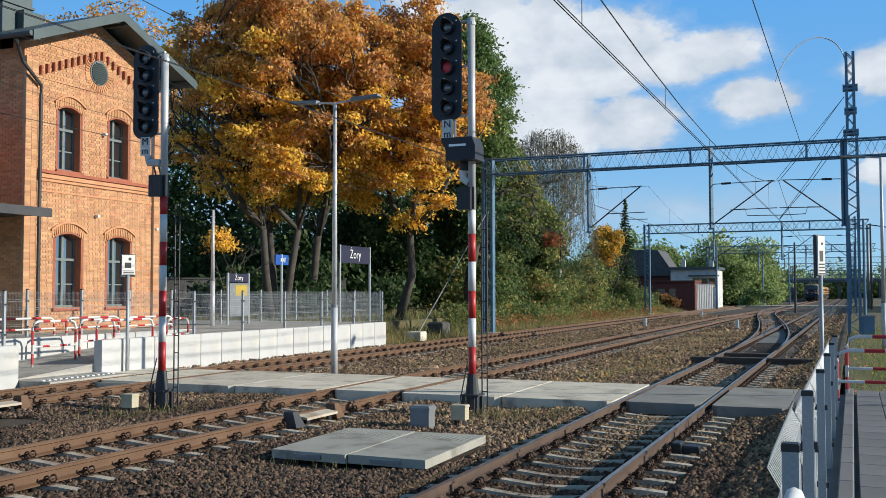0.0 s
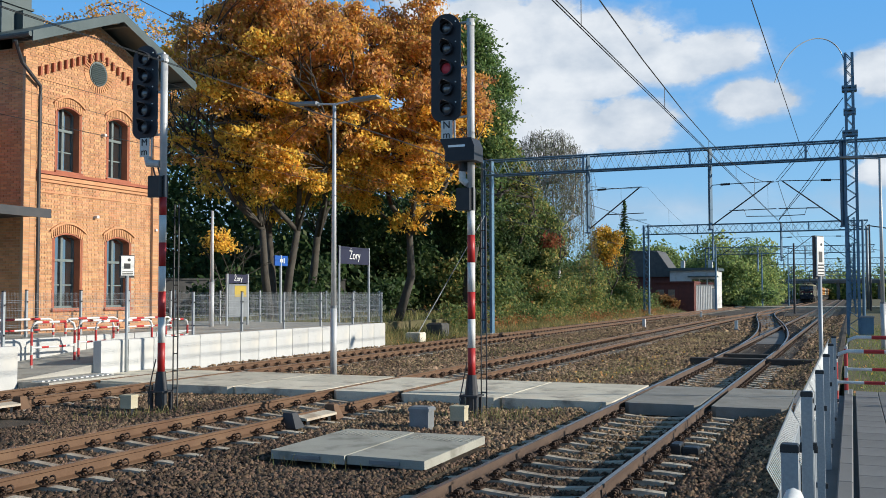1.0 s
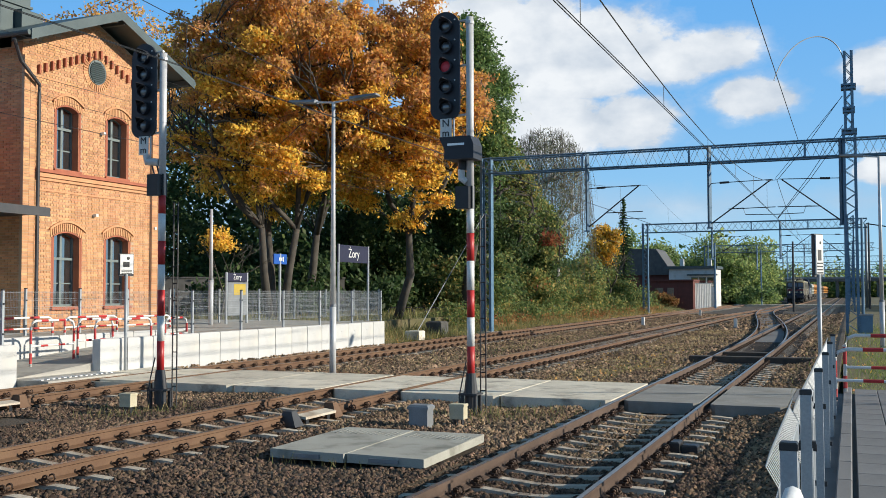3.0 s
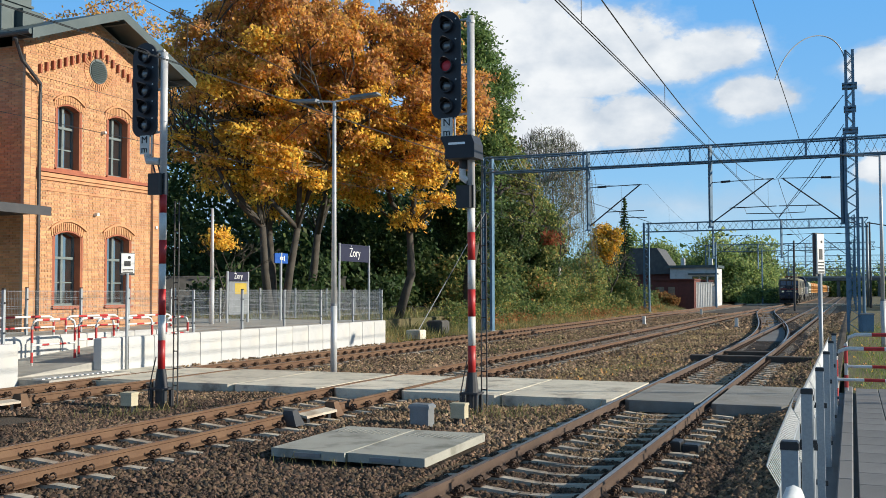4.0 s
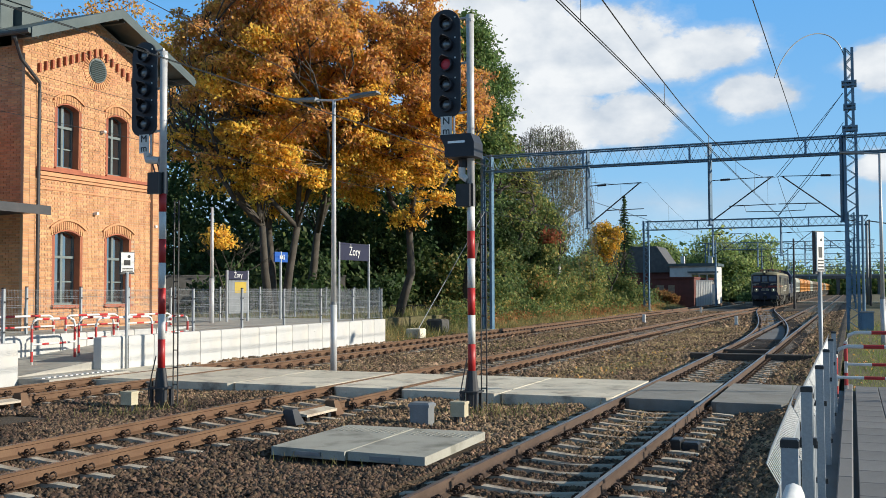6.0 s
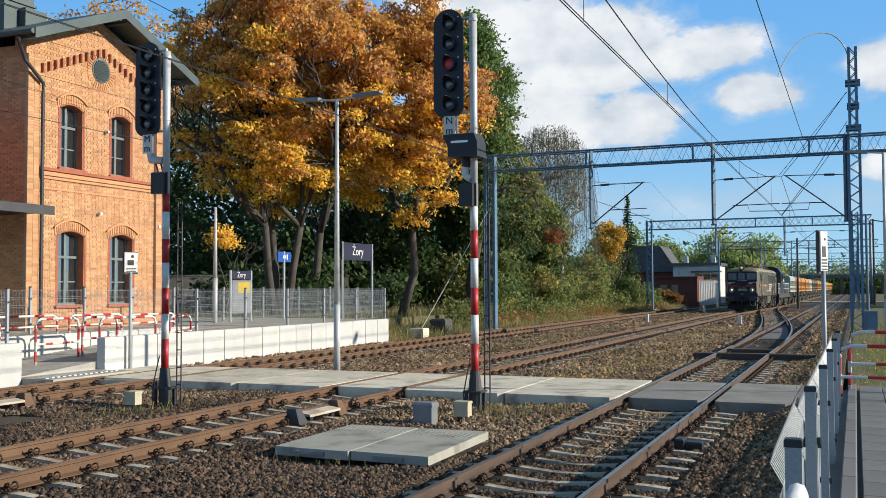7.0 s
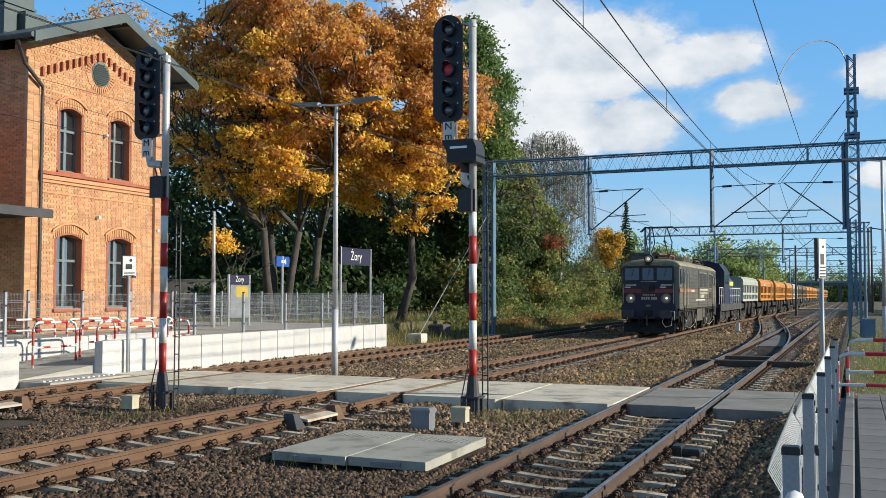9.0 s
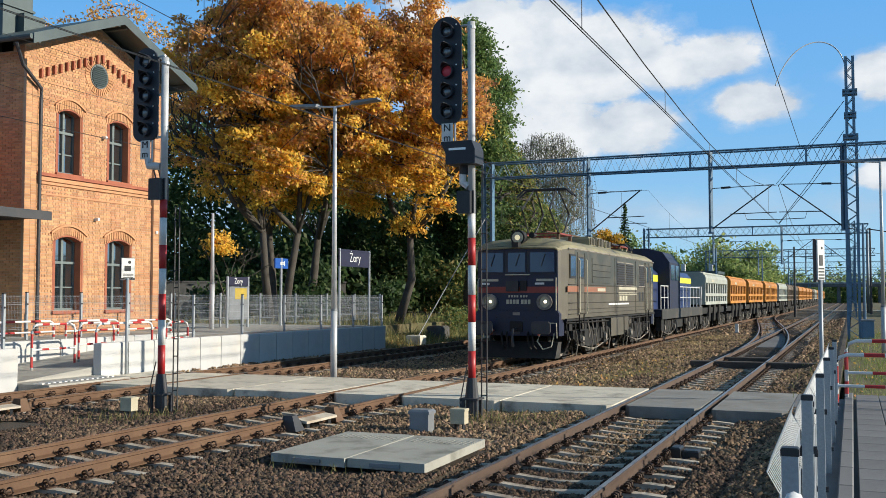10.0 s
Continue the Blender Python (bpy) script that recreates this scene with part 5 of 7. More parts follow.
def cantilever(parent, x0, z0, x1, material):
    """A hinged arm from a drop post at x0 out to the wire at x1, with stay, steady arm and insulators."""
    s = 1 if x1 > x0 else -1
    y = 0.0
    part("cantilever_arm", Geo().tube([(x0, y, z0), (x1, y, z0 + 2.1)], 0.035, 6), material, parent)
    part("stay_tube", Geo().tube([(x0, y, z0 + 2.05), (x1 + s * 0.1, y, z0 + 2.12)], 0.022, 6), material, parent)
    part("insulator", Geo().tube([(x0 + s * 0.5, y, z0 + 2.06), (x0 + s * 0.95, y, z0 + 2.075)], 0.055, 8), material, parent)
    part("steady_arm", Geo().tube([(x0 + s * 0.9, y, z0 + 0.75), (x0 + s * 1.6, y, z0 + 0.78), (x0 + s * 1.7, y, z0 + 0.45), (x1 + s * 0.35, y, z0 + 0.42)], 0.02, 5), material, parent)
    part("registration_tube", Geo().tube([(x0 + s * 0.95, y, z0 + 0.75), (x1 + s * 0.2, y, z0 + 0.78)], 0.022, 5), material, parent)


def gantry(y, x0, x1, zb, zt, mast_top, drops, label, full=True):
    t = thing("catenary_gantry", (0, y, 0), label, "gantry", "catenary gantries")
    h, w, zc = zt - zb, 0.7, (zt + zb) / 2
    for s in (-1, 1):
        for z in (zb, zt):
            part("chord", Geo().bar((x0, s * w / 2, z), (x1, s * w / 2, z), 0.065), GANTRY, t)
    g = Geo()
    step = 0.365 if full else 0.6
    n = int((x1 - x0) / step)
    for s in (-1, 1):
        pts = [(x0 + (x1 - x0) * i / n, s * w / 2, zt if (i + (s > 0)) % 2 else zb) for i in range(n + 1)]
        part("lacing", Geo().tube(pts, 0.03 if full else 0.04, 4), GANTRY, t)
    lattice_mast(t, x0, 0, -0.3, zt + 0.1, 0.62, GANTRY)
    lattice_mast(t, 0.06, 0, -0.3, zt + 0.3, 0.62, GANTRY)
    if mast_top > zt + 1:
        lattice_mast(t, 0.06, 0, zt + 0.3, mast_top, 0.44, GANTRY, "mast_extension")
        for z, q in ((zt + 0.22, 0.34), (zt + 1.25, 0.27), (zt + 2.35, 0.33)):
            part("mast_collar", Geo().box(0.06 - q, 0.06 + q, -0.27, 0.27, z, z + 0.09), GANTRY, t)
            part("mast_collar", Geo().box(0.06 - q, 0.06 + q, -0.27, 0.27, z + 0.17, z + 0.26), GANTRY, t)
    for xd, reach in drops:
        part("drop_post", Geo().bar((xd, 0, zt), (xd, 0, 5.1), 0.15).box(xd - 0.14, xd + 0.14, -0.14, 0.14, 5.06, 5.12), GANTRY, t)
        cantilever(t, xd, 5.25, reach, DARKSTEEL)
    for xs in [x0 + (x1 - x0) * k for k in (0.25, 0.5, 0.75)]:
        part("splice_plate", Geo().box(xs - 0.05, xs + 0.05, -w / 2 - 0.05, -w / 2 + 0.03, zb, zt), GANTRY, t)
    return t


gantry(50, -18.15, 3.5, 8.32, 9.12, 13.3, ((-12.58, -9.9), (-6.4, -3.5), (-0.32, -3.0)), "blue-grey lattice catenary gantry spanning three tracks")
gantry(100, -19.2, 1.5, 7.9, 8.75, 9.0, ((-12.6, -9.2), (-6.2, -3.4), (-0.35, -3.0)), "blue-grey lattice catenary gantry further along the tracks", False)
gantry(148, -19.5, 3.0, 7.6, 8.6, 8.8, ((-12.4, -9.0), (-6.0, -3.4)), "distant blue-grey lattice catenary gantry", False)
gantry(200, -19.5, 6.0, 7.4, 8.5, 8.8, ((-12.0, -9.0), (-6.0, -3.4)), "distant blue-grey lattice catenary gantry", False)
gantry(260, -14.0, 9.0, 7.2, 8.4, 8.8, ((-6.0, -3.4),), "distant blue-grey lattice catenary gantry", False)
gantry(318, -12.0, 14.0, 7.2, 8.5, 8.9, (), "distant blue-grey lattice catenary gantry", False)


def overhead_line(x, label, z_contact=5.45, thick=1.0):
    """Twin contact wires under a sagging messenger with droppers, span by span."""
    t = thing("overhead_line", (x, 0, 0), label, "wire", "overhead lines")
    for s in (-0.02, 0.02):
        part("contact_wire", Geo().tube([(s, -4, z_contact), (s, 320, z_contact)], 0.010 * thick, 4), WIRE, t)
    for a in range(0, 300, 50):
        pts = [(0, a + 50 * k / 12, 5.75 + 1.6 * ((k - 6) / 6) ** 2) for k in range(13)]
        m = part("messenger_wire", Geo().tube(pts, 0.012 * thick, 4), WIRE, t)
        for k in range(1, 8):
            f = k / 8
            part("dropper", Geo().tube([(0, a + 50 * f, z_contact), (0, a + 50 * f, 5.75 + 1.6 * (2 * f - 1) ** 2)], 0.006, 4), WIRE, m)
    return t


overhead_line(-3.22, "dark overhead contact line above the near track")
overhead_line(-9.5, "dark overhead contact line above the middle track", thick=0.6)
overhead_line(-15.2, "dark overhead contact line above the far track", thick=0.35)
t = thing("feeder_cable", (0, 0, 0), "thin dark feeder wire running to the gantry", "wire")
part("wire", Geo().tube([(-2.35, 2, 10.2), (-2.25, 26, 9.5), (-2.2, 50, 9.15)], 0.014, 4), WIRE, t)
t = thing("jumper_cable", (0, 0, 0), "pale looping jumper cable from the mast head", "cable")
loop = []
for k in range(25):
    u = k / 24
    a, b, c, d = (1 - u) ** 3, 3 * u * (1 - u) ** 2, 3 * u * u * (1 - u), u ** 3
    loop.append((-0.15 * a - 0.5 * b - 2.4 * c - 3.05 * d, 50 * a + 50 * b + 48.5 * c + 46.6 * d, 13.0 * a + 14.6 * b + 14.3 * c + 11.5 * d))
part("cable", Geo().tube(loop, 0.026, 6), FENCEGREY, t)
part("tail_wire", Geo().tube([(-0.2, 50, 11.2), (-3.3, 50, 7.4)], 0.012, 4), WIRE, t)
t = thing("line_stays", (0, 0, 0), "thin dark stays and anchor wires at the first gantry", "wire")
for p, q in (((-0.22, 50, 9.8), (-3.20, 50, 5.5)), ((-0.22, 50, 9.4), (-3.20, 50, 5.46)), ((-0.22, 50, 11.2), (-3.22, 50, 7.3))):
    mid = [(a + b) / 2 - (0.14 if k == 2 else 0.0) for k, (a, b) in enumerate(zip(p, q))]
    part("wire", Geo().tube([p, mid, q], 0.014, 4), WIRE, t)
t = thing("concrete_pole", (1.75, 128.0, 0), "tall grey concrete pole far down the line", "pole")
part("pole", Geo().tube([(0, 0, -0.5), (0, 0, 9.8)], 0.19, 12, r2=0.15), STEELGREY, t, smooth=True)
part("cap", Geo().tube([(0, 0, 9.8), (0, 0, 10.0)], 0.17, 12), STEELGREY, t)
t = thing("building_feed", (0, 0, 0), "thin dark wires crossing before the building", "wire")
for z in (7.9, 8.9):
    part("wire", Geo().tube([(-21.5, 15, z + 0.3), (-20, 24, z - 0.2), (-17, 45, z - 1.8), (-16, 60, z - 2.5)], 0.006, 4), WIRE, t)
t = thing("guy_wire", (0, 0, 0), "steel guy wire from the gantry leg to its anchor block", "wire")
part("wire", Geo().tube([(-18.55, 41.6, 0.1), (-18.2, 49.8, 6.2)], 0.022, 5), STEELGREY, t)


# ---- trees and shrubs ----
def crown_clumps(rng, clumps, centre, radii, shell, gaps, offset):
    """Centres of leaf sprays over an uneven crown; a coarse noise leaves gaps in it."""
    found = []
    while len(found) < clumps:
        d = rng.normal(size=3)
        d /= np.linalg.norm(d)
        r = (shell ** 2 + (1 - shell ** 2) * rng.uniform()) ** 0.5
        bulge = 1.0 + 0.17 * noise.noise(Vector(d * 2.3) + Vector((offset, 0, 0)))
        p = d * r * bulge * np.array(radii) + np.array(centre)
        if noise.noise(Vector(p) * 0.55 + Vector((0, offset, 0))) > gaps:
            found.append(p)
    return np.array(found)


def branching(rng, g, p, d, length, r, depth, tips, inside=None):
    q = p + d * length
    if inside and not inside(q):
        if not inside(p):
            return
        length *= 0.45
        q = p + d * length
    mid = p + d * length * 0.5 + Vector([rng.uniform(-0.08, 0.08) * length for _ in range(3)])
    g.tube([p, mid, q], r, 7 if depth > 2 else 5, r2=r * 0.66)
    tips.append(q)
    if depth == 0:
        return
    for _ in range(3 if depth > 1 else 2):
        t = Vector([rng.uniform(-1, 1), rng.uniform(-1, 1), rng.uniform(-0.15, 0.9)]).normalized()
        branching(rng, g, q, (d * 0.9 + t * 0.85).normalized(), length * rng.uniform(0.62, 0.85), r * 0.62, depth - 1, tips, inside)


def tree(at, height, centre_z, radii, leaf, n, leaf_size, label, seed, stems=1, trunk_r=0.3, clumps=400, spread=0.34, bark=None, shell=0.45, lean=0.15, gaps=-0.16):
    """A tree: limbs that fork inside the crown, twigs to every leaf spray, and the sprays' leaves."""
    t = thing("tree", at, label, "tree")
    rng, nr = random.Random(seed), np.random.default_rng(seed)
    g, tips = Geo(), []

    def inside(q):
        return q.z < centre_z - radii[2] * 0.5 or (q.x / radii[0]) ** 2 + (q.y / radii[1]) ** 2 + ((q.z - centre_z) / radii[2]) ** 2 < 1.0
    for s in range(stems):
        a = 2 * math.pi * s / max(1, stems) + 0.4
        p = Vector((math.cos(a), math.sin(a), 0)) * (0.28 * (stems > 1))
        d = Vector((math.cos(a) * lean, math.sin(a) * lean, 1)).normalized()
        branching(rng, g, p - Vector((0, 0, 0.3)), d, height * 0.30, trunk_r, 4, tips, inside)
    nodes = np.array([tuple(q) for q in tips])
    c = crown_clumps(nr, clumps, (0, 0, centre_z), radii, shell, gaps, seed * 1.7)
    for q in c:
        # each spray hangs on a thin branch from the nearest fork, preferably one below it
        d = nodes - q
        k = int(np.argmin((d ** 2).sum(1) + np.where(d[:, 2] > 0.2, 4.0, 0.0)))
        a, b = Vector(nodes[k]), Vector(q)
        if (b - a).length < 5.5:
            mid = (a + b) / 2 + Vector((rng.uniform(-0.2, 0.2), rng.uniform(-0.2, 0.2), rng.uniform(0.0, 0.35)))
            g.tube([a, mid, b], 0.035, 4, r2=0.010)
    part("trunk", g, bark or BARK, t, smooth=True)
    mats = leaf if isinstance(leaf, tuple) else (leaf,)
    size = nr.uniform(0.65, 1.35, clumps)
    # sprays lower in the crown mostly take the second leaf colour
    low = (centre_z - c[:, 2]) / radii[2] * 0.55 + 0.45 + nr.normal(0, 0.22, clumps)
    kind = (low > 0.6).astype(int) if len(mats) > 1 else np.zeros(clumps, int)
    w = size ** 2 / (size ** 2).sum()
    i = nr.choice(clumps, n, p=w)
    off = nr.normal(size=(n, 3)) * (spread * size[i])[:, None] * np.array((1, 1, 0.55))
    # sprays droop at their rims
    off[:, 2] -= 0.35 * np.hypot(off[:, 0], off[:, 1])
    pts = c[i] + off
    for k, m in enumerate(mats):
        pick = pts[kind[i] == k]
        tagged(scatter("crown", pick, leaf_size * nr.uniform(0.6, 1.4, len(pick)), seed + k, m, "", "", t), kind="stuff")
    return t


tree((-26.0, 41.3, 0.3), 17, 11.7, (5.8, 5.0, 6.3), (MAPLE, MAPLE_YELLOW), 96000, 0.105, "tall maple in rust and orange autumn leaves with several stems", 11, 3, 0.24, 640, 0.28, shell=0.35, gaps=-0.06)
tree((-21.8, 46.0, 0.3), 17, 11.5, (4.9, 4.4, 6.3), (MAPLE, MAPLE_YELLOW), 84000, 0.105, "maple with orange-brown autumn leaves beside the platform end", 23, 1, 0.26, 560, 0.28, shell=0.4, gaps=-0.15)
tree((-29.6, 50.0, 0.3), 18, 11.8, (4.2, 4.2, 5.2), (MAPLE, GREENLEAF), 36000, 0.115, "rust-brown maple behind the platform", 35, 1, 0.3, 260, 0.4)
tree((-43.0, 48.5, 0.3), 21, 15.5, (5.2, 5.2, 4.6), (MAPLE, MIXEDLEAF), 18000, 0.11, "sparse rust-brown tree behind the station building", 41, 2, 0.25, 240, 0.4, gaps=-0.05)
tree((-26.6, 37.6, 0.5), 5.2, 4.0, (0.55, 0.55, 0.5), (MAPLE_YELLOW,), 1100, 0.09, "small golden sapling in front of the maples", 43, 1, 0.06, 14, 0.25, gaps=-1.0)
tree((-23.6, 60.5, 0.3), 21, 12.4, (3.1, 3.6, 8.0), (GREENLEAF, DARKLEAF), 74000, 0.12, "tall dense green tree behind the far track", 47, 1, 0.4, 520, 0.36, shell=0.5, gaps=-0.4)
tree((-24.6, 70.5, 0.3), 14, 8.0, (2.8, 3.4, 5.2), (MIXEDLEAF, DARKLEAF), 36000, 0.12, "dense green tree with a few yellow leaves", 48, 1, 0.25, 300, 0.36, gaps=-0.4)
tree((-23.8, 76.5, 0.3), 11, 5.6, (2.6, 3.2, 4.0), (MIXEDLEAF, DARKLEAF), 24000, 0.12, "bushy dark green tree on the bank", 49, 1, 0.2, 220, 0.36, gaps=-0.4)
tree((-24.2, 82.0, 0.3), 17, 9.6, (2.9, 3.0, 6.6), (BIRCHLEAF,), 8000, 0.085, "pale weeping birch with thinning grey-green leaves", 53, 2, 0.2, 300, 0.36, bark=BIRCHBARK, shell=0.3, gaps=-0.2)
tree((-22.0, 94.0, 0.3), 8, 6.3, (1.6, 1.6, 1.9), (YELLOWLEAF,), 5200, 0.13, "small golden autumn tree by the track", 59, 2, 0.12, 60, 0.3, gaps=-0.4)

def spruce(at, h, label):
    t = thing("tree", at, label, "tree")
    nr = np.random.default_rng(61)
    part("trunk", Geo().tube([(0, 0, -0.3), (0, 0, h)], 0.16, 7, r2=0.02), BARK, t)
    c = []
    for k in range(40):
        f = 0.10 + 0.88 * k / 39
        reach = (1 - f) * 1.75 + 0.12
        for b in range(9):
            a = nr.uniform(0, 6.28)
            q = np.linspace(0.15, 1.0, 9) * reach * nr.uniform(0.6, 1.1)
            c.append(np.stack([q * np.cos(a), q * np.sin(a), f * h - q * 0.28 + nr.normal(0, 0.03, 9)], 1))
    c = np.concatenate(c)
    n = len(c)
    scatter("crown", c, 0.13 * nr.uniform(0.6, 1.3, n), 62, DARKLEAF, "", "", t)


spruce((-21.2, 99.0, 0.3), 11.2, "slender dark green spruce")


def birch_strands():
    """Hanging twigs of the birch: thin bent cords with a few small leaves on them."""
    rng, nr = random.Random(71), np.random.default_rng(71)
    t = thing("birch_twigs", (-24.2, 82.0, 0.3), "long hanging grey twigs of the birch", "foliage", kind="stuff")
    g, c = Geo(), []
    for _ in range(800):
        a, r = rng.uniform(0, 6.28), 4.1 * rng.uniform(0.1, 1) ** 0.5
        top = 16.4 - r * r * rng.uniform(0.22, 0.62)
        fall = rng.uniform(1.5, 6.0)
        p = Vector((r * math.cos(a), r * math.sin(a), top))
        out = Vector((math.cos(a), math.sin(a), 0)) * 0.35
        pts = [p - out * 1.2 - Vector((0, 0, 0.35)), p, p + out * 0.7 - Vector((0, 0, fall * 0.4)), p + out * 0.8 - Vector((0, 0, fall))]
        g.tube(pts, 0.016, 3, r2=0.007)
        q = np.linspace(0.1, 1.0, int(fall * 4))[:, None]
        c.append(np.array(pts[1]) * (1 - q) + np.array(pts[3]) * q + nr.normal(0, 0.06, (len(q), 3)))
    tagged(part("twigs", g, BIRCHTWIG, t), kind="stuff")
    c = np.concatenate(c)
    tagged(scatter("twig_leaves", c, 0.06 * nr.uniform(0.6, 1.4, len(c)), 72, BIRCHLEAF, "", "", t), kind="stuff")


birch_strands()


def thicket(name, x0, x1, y0, y1, height, n, size, material, label, seed, base=0.2, spread=0.6, dens=0.05):
    """A ragged bank of bushes: clumps of leaves from the ground up to a wavy top."""
    nr = np.random.default_rng(seed)
    k = max(8, int((x1 - x0) * (y1 - y0) * dens * height))
    cx, cy = nr.uniform(x0, x1, k), nr.uniform(y0, y1, k)
    top = height * (0.62 + 0.38 * np.sin(cy * 0.31 + seed) * np.cos(cx * 0.45 + cy * 0.13)) * nr.uniform(0.75, 1.1, k)
    cz = base + top * nr.uniform(0.05, 1, k)
    i = nr.integers(0, k, n)
    c = np.stack([cx[i], cy[i], cz[i]], 1) + nr.normal(size=(n, 3)) * spread * np.array((1, 1, 0.7))
    c[:, 2] = np.maximum(c[:, 2], base)
    return scatter(name, c, size * nr.uniform(0.6, 1.5, n), seed, material, label, "bushes")


thicket("thicket", -27, -21.5, 60, 108, 6.2, 52000, 0.12, MIXEDLEAF, "dense green bushes with autumn tints along the bank", 81)
thicket("thicket", -23.5, -20.5, 88, 110, 3.6, 15000, 0.115, MIXEDLEAF, "dense green bushes with autumn tints along the bank", 82)
thicket("creeper", -22.2, -21.2, 73, 75.5, 2.2, 420, 0.12, REDLEAF, "crimson creeper among the bushes", 83, base=5.6, spread=0.4, dens=1.0)
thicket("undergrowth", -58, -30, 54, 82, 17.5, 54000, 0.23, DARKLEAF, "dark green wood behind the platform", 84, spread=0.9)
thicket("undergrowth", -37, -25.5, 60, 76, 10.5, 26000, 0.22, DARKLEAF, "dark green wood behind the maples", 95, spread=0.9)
thicket("low_scrub", -22.0, -19.8, 50, 113, 1.3, 16000, 0.085, MIXEDLEAF, "low green scrub along the edge of the bank", 101, base=-0.05, spread=0.35, dens=1.2)
thicket("low_scrub", -21.0, -19.2, 52, 110, 0.6, 9000, 0.075, BROWNLEAF, "low red-brown scrub along the edge of the bank", 102, base=-0.15, spread=0.3, dens=1.6)
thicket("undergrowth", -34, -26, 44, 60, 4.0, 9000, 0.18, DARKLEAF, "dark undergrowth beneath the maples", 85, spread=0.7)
thicket("distant_wood", -48, -13, 165, 190, 12.0, 124000, 0.23, FARLEAF, "distant green wood behind the signal box", 86, spread=1.0, dens=0.05)
thicket("distant_wood", -42, -21, 230, 300, 10, 22000, 0.4, FARLEAF, "distant green wood beside the line", 87, spread=1.5, dens=0.02)
thicket("distant_wood", -10, 60, 345, 380, 12, 14000, 0.7, FARLEAF, "distant green wood beyond the bridge", 88, spread=2, dens=0.01)
thicket("distant_wood", 6, 16, 105, 150, 7.5, 9000, 0.25, FARLEAF, "bushes on the other side of the line", 89, spread=0.9)
thicket("distant_wood", -46, -15, 184, 205, 12.0, 26000, 0.5, FARLEAF, "distant green wood behind the signal box", 98, spread=1.6, dens=0.04)
thicket("distant_wood", -70, -10, 350, 385, 11, 12000, 0.7, FARLEAF, "distant green wood beyond the bridge", 99, spread=2, dens=0.01)
thicket("bush", -14.5, -10.5, 150, 165, 3.6, 3500, 0.22, FARLEAF, "rounded green bushes beside the signal box", 90, spread=0.6)


def grasses():
    nr = np.random.default_rng(91)
    blocks = []
    for x0, x1, y0, y1, n, z0 in ((-25, -18.2, 36, 70, 32000, None), (-24, -18.4, 70, 120, 13000, None), (-32, -21.0, 35.2, 60, 16000, 0.54), (0.0, 4, 19.2, 40, 9000, -0.02), (0.0, 6, 40, 90, 9000, -0.02)):
        x, y = nr.uniform(x0, x1, n), nr.uniform(y0, y1, n)
        z = np.interp(-x, [17.4, 19.5, 24, 34], [-0.5, -0.12, 0.15, 0.5]) if z0 is None else np.full(n, z0)
        blocks.append((np.stack([x, y, z], 1), nr.uniform(0.10, 0.30, n) * np.where(nr.uniform(size=n) < 0.10, 1.9, 1.0) * (0.22 if x0 > -1 else 1.0)))
    # weeds between the tracks and round the pit cover
    for cx, cy, sx, sy, n, h in ((-6.3, 10.7, 0.5, 0.06, 40, 0.11), (-11.6, 14.0, 0.5, 0.7, 260, 0.12), (-5.5, 16.2, 0.7, 0.6, 420, 0.13), (-12.0, 33, 0.8, 7, 500, 0.1)):
        blocks.append((np.stack([nr.normal(cx, sx, n), nr.normal(cy, sy, n), np.full(n, -0.19)], 1), nr.uniform(0.4, 1.3, n) * h))
    weeds = []
    for cx, cy, sx, sy, n, h in ((-5.9, 27.5, 0.6, 1.6, 1900, 0.06), (-5.7, 34, 0.7, 4, 600, 0.07), (-6.0, 46, 1.0, 6, 300, 0.08), (-12.0, 40, 0.8, 9, 900, 0.1), (1.4, 27, 0.8, 5, 7000, 0.10), (1.8, 46, 1.2, 9, 6000, 0.12)):
        weeds.append((np.stack([nr.normal(cx, sx, n), nr.normal(cy, sy, n), np.full(n, -0.02 if cx > 0 else -0.19)], 1), nr.uniform(0.4, 1.4, n) * h))
    scatter("weeds", np.concatenate([b[0] for b in weeds]), np.concatenate([b[1] for b in weeds]), 96, WEED, "low green weeds on the ballast between tracks", "weeds", flat=True)
    scatter("grass", np.concatenate([b[0] for b in blocks]), np.concatenate([b[1] for b in blocks]), 92, GRASS, "dry yellow-green grass and weeds", "grass", flat=True)
    # pale dry litter caught between the stones beyond the crossing
    n = 6500
    y = 21.4 + 34 * nr.uniform(size=n) ** 1.5
    x = np.where(nr.uniform(size=n) < 0.7, nr.uniform(-7.7, -4.6, n), np.where(nr.uniform(size=n) < 0.5, nr.uniform(-1.75, -0.6, n), nr.uniform(-13.7, -10.6, n)))
    scatter("dry_litter", np.stack([x, y, np.full(n, -0.165) + np.interp(x, [-1.35, -0.42], [0.0, 0.31])], 1), 0.032 * nr.uniform(0.6, 1.5, n) * (1 + (y - 21) / 40), 97, LITTER, "pale dry leaf litter on the ballast", "litter")
    # fallen leaves on the bank and between the tracks
    n = 8320
    x = np.concatenate([nr.uniform(-22.5, -18.0, 8000), nr.uniform(-7.9, -4.8, 120), nr.uniform(0, 3, 200)])
    y = np.concatenate([nr.uniform(36, 115, 8000), nr.uniform(21.5, 36, 120), nr.uniform(19.5, 60, 200)])
    z = np.where(x < -17, np.interp(-x, [17.4, 19.5, 24, 34], [-0.5, -0.12, 0.15, 0.5]) + 0.03, np.where(x > -1, 0.0, -0.16))
